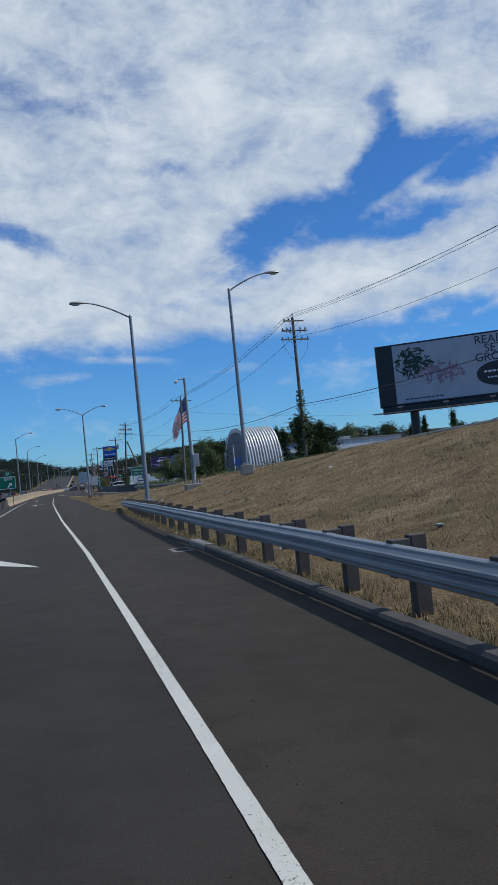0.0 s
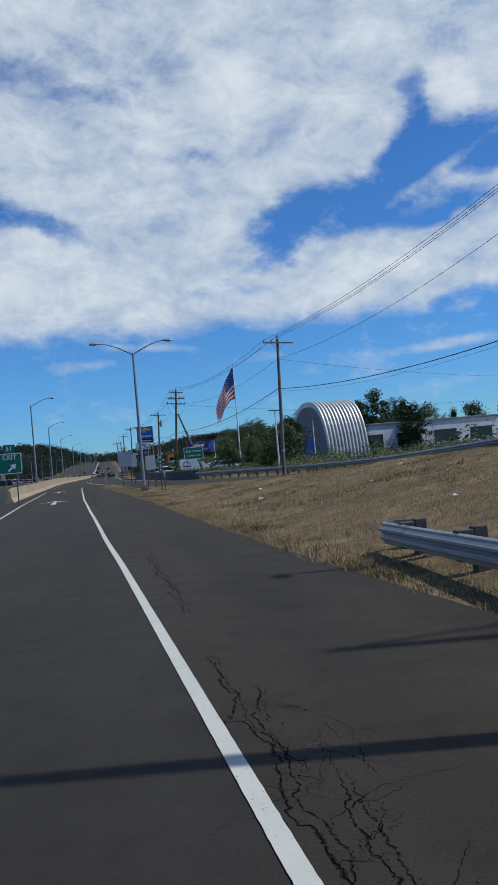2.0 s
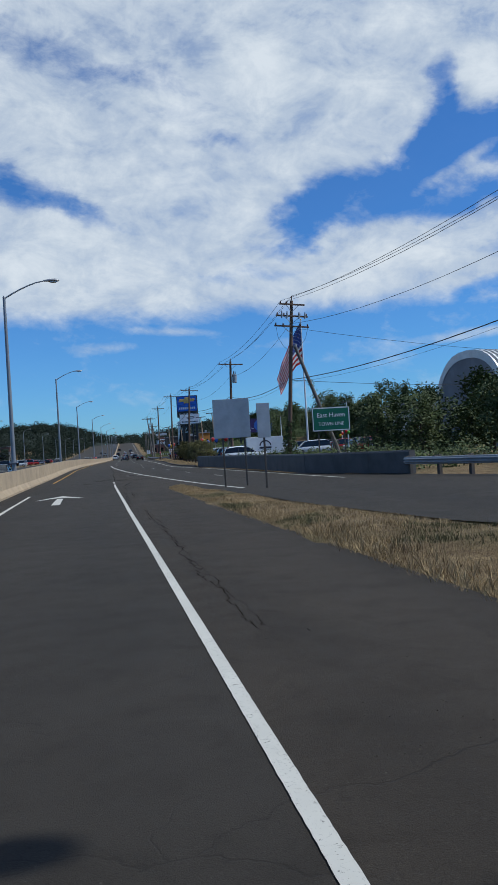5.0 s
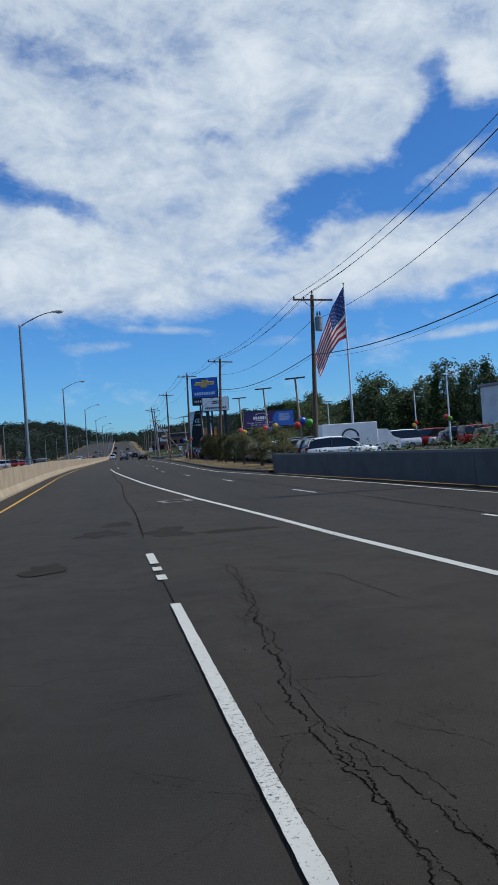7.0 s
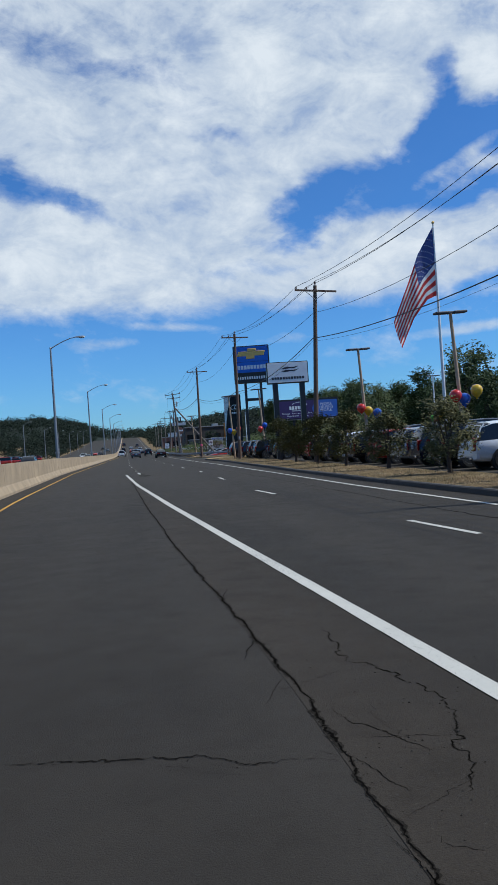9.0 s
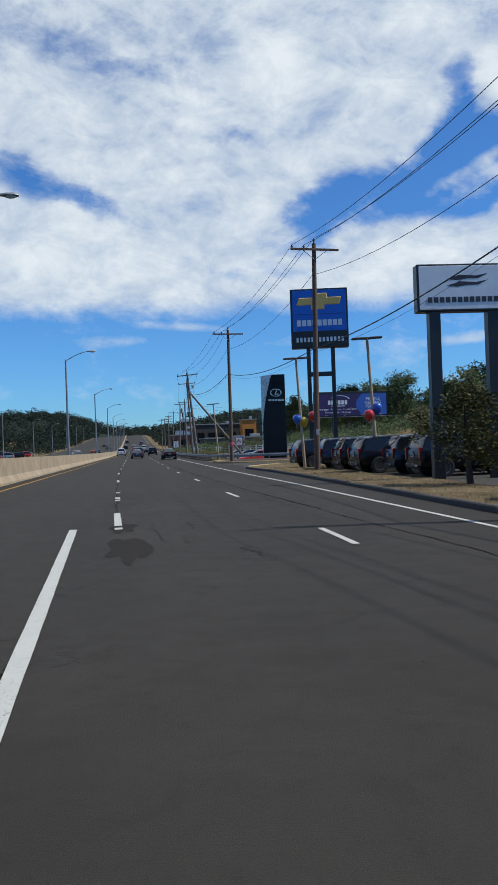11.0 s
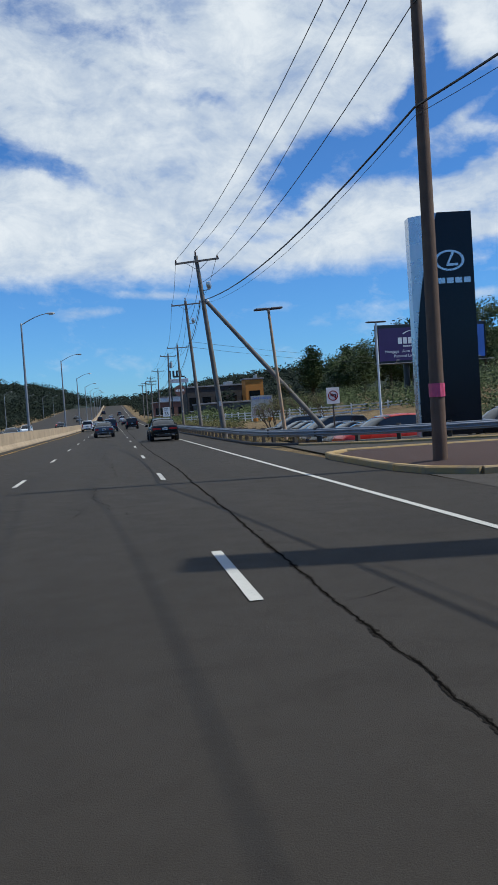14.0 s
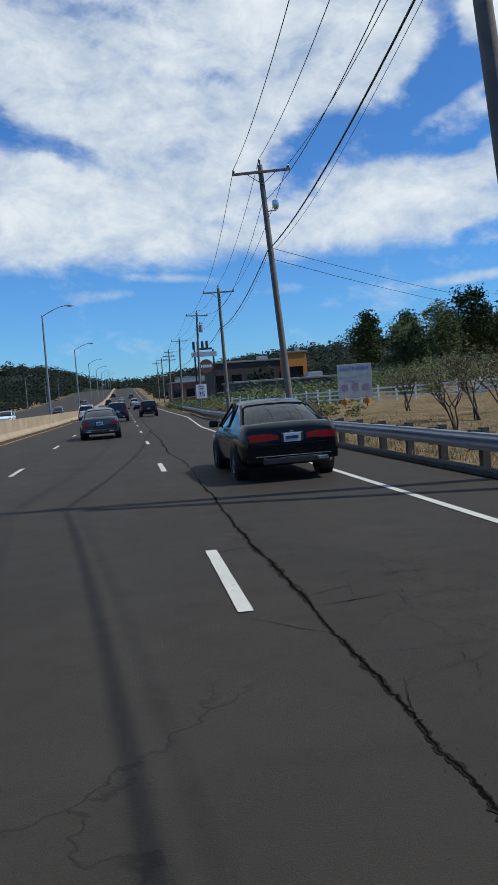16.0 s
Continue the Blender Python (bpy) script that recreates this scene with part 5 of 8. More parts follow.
# tall pylon sign with a blue face and a gold cross-shaped emblem
car_sign = empty("dealer_sign", pose(13.1, 254.5, 0, 0, 0, -11), "tall blue and black dealer sign on two steel posts", "sign")
bm = bmesh.new()
box(bm, (0, 0.4, 10.98), (4.35, 0.8, 4.5), None, 0.05)
part("cabinet", bm, M["black"], car_sign)
bm = bmesh.new()
box(bm, (0, -0.015, 11.55), (4.05, 0.03, 3.1), None, 0.01)
face = part("blue_face", bm, M["sign_blue"], car_sign, "glossy blue sign face")
bm = bmesh.new()
box(bm, (0, -0.034, 11.28), (4.0, 0.01, 0.03))
part("seam", bm, M["black"], face)
bm = bmesh.new()
cross = [(-1.75, -0.28), (-0.62, -0.28), (-0.62, -0.62), (0.42, -0.62), (0.42, -0.28), (1.52, -0.28), (1.72, 0.30), (0.62, 0.30), (0.62, 0.62), (-0.42, 0.62), (-0.42, 0.30), (-1.5, 0.30)]
prism(bm, cross, -0.07, -0.03, Matrix.Translation((0, 0, 12.25)))
bmesh.ops.bevel(bm, geom=[e for e in bm.edges if abs(e.verts[0].co.y - e.verts[1].co.y) < 1e-4 and e.verts[0].co.y < -0.06], offset=0.05, segments=1, affect="EDGES")
part("emblem", bm, M["sign_gold"], face, "gold cross-shaped emblem")
bars(face, "text_bar", Matrix.Translation((0, -0.04, 10.62)), 3.5, 0.46, 9, M["sign_white"], 0.22)
bars(car_sign, "text_bar", Matrix.Translation((0, -0.03, 9.35)), 3.7, 0.34, 13, M["sign_white"], 0.4)
for sx in (-0.9, 0.95):
    bm = bmesh.new()
    box(bm, (sx, 0.4, 4.4), (0.30, 0.30, 9.1), None, 0.02)
    part("post", bm, M["black"], car_sign)
    bm = bmesh.new()
    box(bm, (sx, 0.4, 0.35), (1.0, 0.9, 0.8), None, 0.03)
    part("footing", bm, M["trafo"], car_sign, "grey steel base box")
for z_ in (6.75,):
    bm = bmesh.new()
    box(bm, (0.02, 0.4, z_), (1.6, 0.26, 0.34), None, 0.02)
    part("crossbeam", bm, M["black"], car_sign)

# smooth dark pylon with a silver edge and an oval emblem
pylon = empty("pylon_sign", pose(13.95, 280.3, 0, 0, 0, -6), "slim navy pylon sign with a curved silver edge", "sign")
bm = bmesh.new()
curve_ = [(-1.25 + 1.1 * max(0.0, (k / 12 - 0.30) / 0.7) ** 1.9, 9.0 * k / 12) for k in range(13)]
prism(bm, [(1.25, 0), (1.25, 9.0)] + [(px, pz) for px, pz in curve_[::-1]], -0.32, 0.32)
part("dark_panel", bm, M["navy"], pylon)
bm = bmesh.new()
prism(bm, [(-1.32, 0), (-1.22, 0)] + [(px + 0.02, pz) for px, pz in curve_[1:]] + [(-1.32, 8.85)], -0.28, 0.28)
part("silver_edge", bm, M["silver"], pylon, "brushed silver edge")
bm = bmesh.new()
el_ = [(math.cos(a), math.sin(a)) for a in (2 * math.pi * k / 28 for k in range(28))]
rings = [[(0.25 + 0.62 * f * px, yy, 7.05 + 0.42 * f * pz) for px, pz in el_] for f, yy in ((1.0, -0.33), (1.0, -0.37), (0.82, -0.37), (0.82, -0.33))]
loft(bm, rings, caps=False)
emblem = part("emblem", bm, M["silver"], pylon, "silver oval emblem")
bm = bmesh.new()
prism(bm, [(0.05, -0.22), (0.55, -0.22), (0.55, -0.12), (0.18, -0.12), (0.42, 0.32), (0.30, 0.32)], -0.37, -0.33, Matrix.Translation((0.05, 0, 7.05)))
part("stroke", bm, M["silver"], emblem)
bars(pylon, "text_bar", Matrix.Translation((0.25, -0.335, 6.25)), 1.75, 0.22, 5, M["silver"], 0.2)

horse_sign = empty("dealer_sign", pose(10.9, 223.0, 0, 0, 0, -4), "white dealer sign on two thick black posts", "sign")
bm = bmesh.new()
box(bm, (0, 0.25, 7.05), (3.4, 0.5, 1.75), None, 0.03)
part("cabinet", bm, M["black"], horse_sign)
bm = bmesh.new()
box(bm, (0, -0.01, 7.05), (3.25, 0.03, 1.6), None, 0.01)
face = part("white_face", bm, M["sign_white"], horse_sign, "white sign face")
bm = bmesh.new()
for sz_ in (0.0, -0.24):
    prism(bm, [(-0.7, 0.0 + sz_), (-0.2, 0.16 + sz_), (0.4, 0.12 + sz_), (0.85, 0.2 + sz_), (0.5, 0.02 + sz_), (0.1, 0.02 + sz_), (-0.3, -0.04 + sz_)], -0.03, -0.026, Matrix.Translation((0.1, 0, 7.35)))
part("emblem", bm, M["ink"], face, "dark swept emblem")
bars(face, "text_bar", Matrix.Translation((0, -0.03, 6.6)), 2.7, 0.2, 12, M["ink"])
for sx in (-1.05, 1.15):
    bm = bmesh.new()
    box(bm, (sx, 0.25, 3.1), (0.42, 0.42, 6.2), None, 0.02)
    part("post", bm, M["black"], horse_sign)

# far cluster of roadside signs
far_sign = empty("sign_tower", pose(15.6, 432.0, 0.1), "cluster of roadside signs on tall steel posts", "sign")
for c, s, mt in (((0, 0, 9.4), (4.6, 0.3, 0.9), M["board_grey"]), ((0.2, 0.1, 10.35), (2.6, 0.3, 0.35), M["ink"])):
    bm = bmesh.new()
    box(bm, c, s, None, 0.03)
    part("sign_cabinet", bm, mt, far_sign)
bm = bmesh.new()
tube(bm, [(0.2, -0.18, 7.2), (0.2, 0.18, 7.2)], 1.25, 24)
disc = part("round_sign", bm, M["brick"], far_sign, "round red-brown sign")
bars(disc, "text_bar", Matrix.Translation((0.2, -0.19, 7.2)), 2.0, 0.5, 6, M["sign_white"])
for sx in (-1.7, 1.7):
    bm = bmesh.new()
    box(bm, (sx, 0.2, 5.0), (0.28, 0.28, 10.4), None, 0.02)
    part("post", bm, M["black"], far_sign)
for k in range(4):
    bm = bmesh.new()
    box(bm, (-1.8 + 0.8 * k, 0, 11.0), (0.45, 0.3, 1.5), None, 0.04)
    part("antenna_panel", bm, M["ink"], far_sign)


# ---------------------------------------------------------------- flag
flag = empty("flag_pole", pose(40.3, 262.1, 1.0), "tall white flagpole flying a huge striped flag", "flagpole")
bm = bmesh.new()
tube(bm, [(0, 0, 0), (0, 0, 14), (0, 0, 28.4)], [0.24, 0.19, 0.1], 12)
part("pole", bm, M["white"], flag, "", True)
bm = bmesh.new()
bmesh.ops.create_uvsphere(bm, u_segments=10, v_segments=6, radius=0.2)
bmesh.ops.transform(bm, matrix=Matrix.Translation((0, 0, 28.5)), verts=bm.verts)
part("finial", bm, M["sign_gold"], flag)


def cloth(u, v):
    """A point of the flag: u along the fly, v down the hoist, 0 to 1."""
    top = (lerp([(0, 0), (0.3, -2.3), (0.6, -4.0), (1, -6.2)], u), lerp([(0, 0), (0.3, -3.6), (0.6, -7.6), (1, -12.4)], u))
    low = (lerp([(0, 0), (0.3, -1.4), (0.6, -3.4), (1, -5.4)], u), lerp([(0, -9.2), (0.3, -9.8), (0.6, -12.2), (1, -16.2)], u))
    ripple = 0.9 * u * math.sin(7.5 * u + 2.2 * v) + 0.35 * u * math.sin(15 * u - 4 * v)
    return (top[0] * (1 - v) + low[0] * v + 0.35 * ripple - 0.12, ripple * 1.2, 27.9 + top[1] * (1 - v) + low[1] * v)


def cloth_part(name, u0, u1, v0, v1, mat, label=""):
    nu, nv = max(2, int((u1 - u0) * 40)), max(1, int((v1 - v0) * 26))
    vs = [cloth(u0 + (u1 - u0) * i / nu, v0 + (v1 - v0) * j / nv) for j in range(nv + 1) for i in range(nu + 1)]
    fs = [(j * (nu + 1) + i, j * (nu + 1) + i + 1, (j + 1) * (nu + 1) + i + 1, (j + 1) * (nu + 1) + i) for j in range(nv) for i in range(nu)]
    return raw(name, vs, fs, mat, flag, label, True)


for k in range(13):
    cloth_part("stripe", 0.4 if k < 7 else 0.0, 1.0, k / 13, (k + 1) / 13, M["red"] if k % 2 == 0 else M["cloth_white"])
canton = cloth_part("canton", 0.0, 0.4, 0.0, 7 / 13, M["cloth_blue"], "dark blue canton with white stars")
vs, fs = [], []
for r_ in range(9):
    for c_ in range(11):
        if (r_ + c_) % 2 == 0:
            u, v = 0.4 * (c_ + 1) / 12, 7 / 13 * (r_ + 1) / 10
            c = Vector(cloth(u, v)) + Vector((0, -0.03, 0))
            o = len(vs)
            for k in range(10):
                rr = 0.13 if k % 2 == 0 else 0.055
                a = math.pi / 2 + k * math.pi / 5
                vs.append((c.x + rr * math.cos(a), c.y, c.z + rr * math.sin(a)))
            fs.append(tuple(range(o, o + 10)))
raw("stars", vs, fs, M["cloth_white"], canton)


# ---------------------------------------------------------------- buildings
def arch_shed(m, length, radius, height, count):
    root = empty("arch_shed", m, "ribbed grey steel arch shed behind the trees", "shed")
    prof = [(math.copysign(abs(math.cos(a)) ** 0.8, math.cos(a)) * radius, math.sin(a) ** 0.85 * height) for a in (math.pi * k / 22 for k in range(23))]
    step = length / count
    for i in range(count):
        bm = bmesh.new()
        rows = []
        for f, k in ((0.0, 0.0), (0.10, 1.0), (0.46, 1.0), (0.56, 0.0), (1.0, 0.0)):
            s_ = 1 + 0.085 * k
            rows.append([((i + f) * step, px * s_, pz * s_) for px, pz in prof])
        loft(bm, rows, caps=False, closed=False)
        bmesh.ops.recalc_face_normals(bm, faces=bm.faces)
        part("arch_panel", bm, M["corrugated"], root)
    # end walls borrow the darker roof grey: their shade is put into the colour
    for ex in (0.05, length - 0.05):
        bm = bmesh.new()
        bm.faces.new([bm.verts.new((ex, px, pz)) for px, pz in prof])
        part("end_wall", bm, M["roofgrey"], root)
    bm = bmesh.new()
    box(bm, (-0.02, 0, 2.4), (0.1, 4.2, 4.8), None, 0.02)
    part("end_door", bm, M["vinyl_blue"], root, "blue-grey sliding door")
    return root


arch_shed(pose(37.4, 170.0, -0.5, 0, 0, 12), 8.0, 6.7, 10.4, 12)


def low_building(x, y, w, d, h, mat, label, turn=0, z=0, windows=0, roof=None):
    root = empty("building", pose(x, y, z, 0, 0, turn), label, "building")
    bm = bmesh.new()
    box(bm, (0, d / 2, h / 2 - 0.5), (w, d, h + 1.0), None, 0.02)
    part("wall", bm, mat, root)
    bm = bmesh.new()
    box(bm, (0, d / 2, h + 0.15), (w + 0.5, d + 0.5, 0.35), None, 0.04)
    rf = part("roof", bm, roof or M["roofgrey"], root)
    bm = bmesh.new()
    box(bm, (w * 0.2, d / 2, h + 0.75), (w * 0.12, 2.0, 0.9), None, 0.05)
    part("roof_unit", bm, M["trafo"], rf)
    for k in range(windows):
        wx = -w / 2 + w * (k + 0.5) / windows
        bm = bmesh.new()
        box(bm, (wx, -0.02, h * 0.48), (w / windows * 0.62, 0.06, h * 0.42), None, 0.01)
        win = part("window", bm, M["carglass"], root)
        bm = bmesh.new()
        box(bm, (wx, -0.05, h * 0.25), (w / windows * 0.7, 0.14, 0.08))
        part("sill", bm, M["white"], win)
    return root


low_building(66, 196, 44, 20, 6.6, M["stucco"], "long white warehouse with a flat roof", 6, windows=5)
low_building(27.5, 452, 17, 10, 8.0, M["kerb"], "dark flat-roofed roadside building", 4, 0.4, 5)
low_building(35.5, 446, 4.5, 4, 9.0, M["terracotta"], "orange-red tower block of a shop", 4, 0.4, 1)
low_building(30, 420, 22, 10, 3.4, M["grey_concrete"], "long low grey roadside building", 4, 0.2, 6)
low_building(20, 500, 14, 12, 5.2, M["brick"], "small brick building beside the road", 0, 0.8, 4)
low_building(30, 560, 22, 14, 6.0, M["stucco"], "pale commercial building in the distance", 0, 3.0, 5)
low_building(-60, 330, 30, 18, 5.0, M["brick"], "low brick shop building across the road", 0, 0, 6)
low_building(-95, 390, 40, 20, 6.5, M["stucco"], "pale shop building across the road", 5, 0, 7)
low_building(-62, 440, 26, 16, 5.5, M["grey_concrete"], "grey workshop building across the road", 0, 0.3, 5)
low_building(-80, 540, 36, 16, 7.0, M["brick"], "brick commercial block across the road", 0, 3.0, 7)

# ---------------------------------------------------------------- roadside equipment
cam_pole = empty("camera_pole", pose(10.1, 42.3, 0.62), "grey steel pole with a traffic camera and cabinet", "camera pole")
bm = bmesh.new()
box(bm, (0, 0, 0.16), (1.05, 0.95, 0.52), None, 0.03)
part("foundation", bm, M["pale_concrete"], cam_pole, "concrete foundation block")
bm = bmesh.new()
tube(bm, [(0, 0, 0.4), (0, 0, 3.5), (0, 0, 6.55)], [0.10, 0.085, 0.065], 10)
part("pole", bm, M["galv_dull"], cam_pole, "", True)
bm = bmesh.new()
tube(bm, [(0, 0, 6.45), (-0.30, 0, 6.5), (-0.42, 0, 6.42)], 0.03, 6)
arm_ = part("bracket", bm, M["galv_dull"], cam_pole)
bm = bmesh.new()
box(bm, (-0.5, -0.05, 6.36), (0.16, 0.42, 0.16), pose(0, 0, 0), 0.03)
part("camera_housing", bm, M["white"], arm_, "white camera housing")
bm = bmesh.new()
box(bm, (0.2, 0, 1.75), (0.36, 0.42, 0.75), None, 0.02)
cab = part("cabinet", bm, M["sign_back"], cam_pole, "grey control cabinet")
bm = bmesh.new()
box(bm, (0.2, -0.22, 1.75), (0.30, 0.02, 0.66), None, 0.004)
part("cabinet_door", bm, M["trafo"], cab)
for px, py in ((-0.3, -0.3), (-0.1, -0.36), (0.15, -0.33), (0.33, -0.28), (0.36, 0.1)):
    bm = bmesh.new()
    tube(bm, [(px, py, 0.4), (px, py, 0.62)], 0.055, 8)
    part("conduit", bm, M["pale_concrete"], cam_pole)


def parking_lamp(x, y, h, mat, label, turn=0, lean=0.0):
    root = empty("parking_lamp", pose(x, y, 0, 0, lean, 0) @ pose(0, 0, 0, 0, 0, turn), label, "parking lamp", "parking lamps")
    bm = bmesh.new()
    tube(bm, [(0, 0, 0), (0, 0, h * 0.5), (0, 0, h)], [0.095, 0.08, 0.065], 10)
    part("pole", bm, mat, root, "", True)
    for sx in (-1, 1):
        bm = bmesh.new()
        box(bm, (sx * 0.42, 0, h + 0.03), (0.62, 0.34, 0.10), None, 0.03)
        part("lamp_head", bm, M["ink"], root, "flat dark lamp head")
    bm = bmesh.new()
    box(bm, (0, 0, h + 0.02), (0.3, 0.12, 0.12), None, 0.02)
    part("bracket", bm, M["ink"], root)
    return root


rusty, pale = "rust-streaked parking lot lamp with two flat heads", "pale parking lot lamp with two flat heads"
LAMPS = [(11.7, 178.8, 6.15, "rust"), (11.5, 190.6, 6.35, "rust"), (11.2, 203, 6.4, "rust"), (10.25, 232, 6.4, "rust"), (8.5, 240.3, 6.4, "rust"), (8.62, 287.6, 6.4, "rust"), (19.5, 305, 7.3, "white"),
         (32, 200, 7.3, "white"), (38, 225, 7.3, "white"), (30, 240, 7.3, "white"), (44, 212, 7.3, "white"), (21, 120.5, 6.8, "white"), (33, 150, 6.8, "white")]
for k, (x, y, h, mt) in enumerate(LAMPS):
    parking_lamp(x, y, h, M[mt], rusty if mt == "rust" else pale, 8 * (k % 3), (-4.2 if y > 280 else -2.8) if mt == "rust" else 0.0)


def balloon(x, y, z, r, colour, label):
    root = empty("balloon", pose(x, y, z), label, "balloon", "balloons")
    bm = bmesh.new()
    prof = [(0.0, -1.18), (0.14, -1.12), (0.5, -0.86), (0.83, -0.42), (0.98, 0.1), (0.9, 0.52), (0.62, 0.85), (0.25, 1.0), (0.0, 1.03)]
    loft(bm, [[(r * max(pr, 0.01) * math.cos(a), r * max(pr, 0.01) * math.sin(a), r * pz) for a in (2 * math.pi * k / 14 for k in range(14))] for pr, pz in prof])
    part("skin", bm, colour, root, "", True)
    bm = bmesh.new()
    tube(bm, [(0, 0, -r * 1.1), (0, 0, -r * 1.3)], [0.03, 0.06], 6)
    part("knot", bm, colour, root)
    return root


BC = {c: material(c + "_balloon_skin", v, 0.18, scale=2, amount=0.08, coat=0.5) for c, v in (("red", (0.55, 0.03, 0.02)), ("blue", (0.02, 0.09, 0.42)), ("gold", (0.62, 0.38, 0.02)), ("green", (0.12, 0.42, 0.03)))}
for k, (x, y, h, mt) in enumerate(LAMPS[:5] + LAMPS[7:10]):
    for j, c in enumerate((("red", "blue", "green"), ("red", "blue", "gold"), ("red", "gold", "blue"), ("red", "blue"), ("blue", "gold", "red"), ("red", "green"), ("gold", "red"), ("green", "red", "gold"))[k]):
        balloon(x - 0.42 + 0.46 * j, y - 0.25 + 0.2 * (j % 2), 2.75 + 0.16 * ((j * 2 + k) % 3), 0.26, BC[c], "shiny %s balloon tied to a lamp pole" % c)


# ---------------------------------------------------------------- vehicles (built with the nose along +y, wheels on z = 0)
SEDAN = dict(body=[(-2.40, .66, .44, .80), (-2.37, .79, .34, .93), (-2.26, .86, .28, 1.01), (-1.75, .89, .24, 1.03), (-.8, .90, .21, 0.98), (.3, .90, .21, .96), (1.15, .90, .21, .94), (1.85, .87, .24, .85), (2.22, .80, .28, .74), (2.38, .64, .36, .62)],
             cabin=[(-1.78, .995), (-1.45, 1.16), (-.85, 1.40), (-.3, 1.445), (.30, 1.43), (.80, 1.20), (1.30, .94)], belt=.93, wb=.80, lean=.40, axles=(-1.38, 1.36), r=.325, roof=(-.95, .40), track=.80)
SUV = dict(body=[(-2.42, .72, .50, 1.02), (-2.39, .84, .40, 1.10), (-2.25, .92, .34, 1.14), (-1.2, .95, .28, 1.14), (.2, .95, .28, 1.12), (1.0, .95, .28, 1.10), (1.75, .92, .30, 1.04), (2.25, .86, .36, .94), (2.42, .70, .44, .80)],
           cabin=[(-2.36, 1.12), (-2.20, 1.50), (-2.02, 1.70), (-.8, 1.78), (.15, 1.74), (.65, 1.50), (1.20, 1.10)], belt=1.06, wb=.86, lean=.26, axles=(-1.45, 1.45), r=.37, roof=(-2.10, .30), track=.84)
VAN = dict(body=[(-2.75, .80, .45, 1.15), (-2.72, .90, .38, 1.25), (-2.5, .97, .34, 1.28), (0, .98, .30, 1.26), (1.5, .98, .30, 1.20), (2.2, .94, .34, 1.05), (2.6, .84, .42, .9)],
           cabin=[(-2.70, 1.25), (-2.62, 1.9), (-2.45, 2.08), (-.8, 2.12), (.9, 2.06), (1.35, 1.75), (1.95, 1.18)], belt=1.18, wb=.93, lean=.14, axles=(-1.65, 1.65), r=.36, roof=(-2.55, 1.0), track=.86)


def mirror(half):
    return half + [(-x, y, z) for x, y, z in half[::-1]]


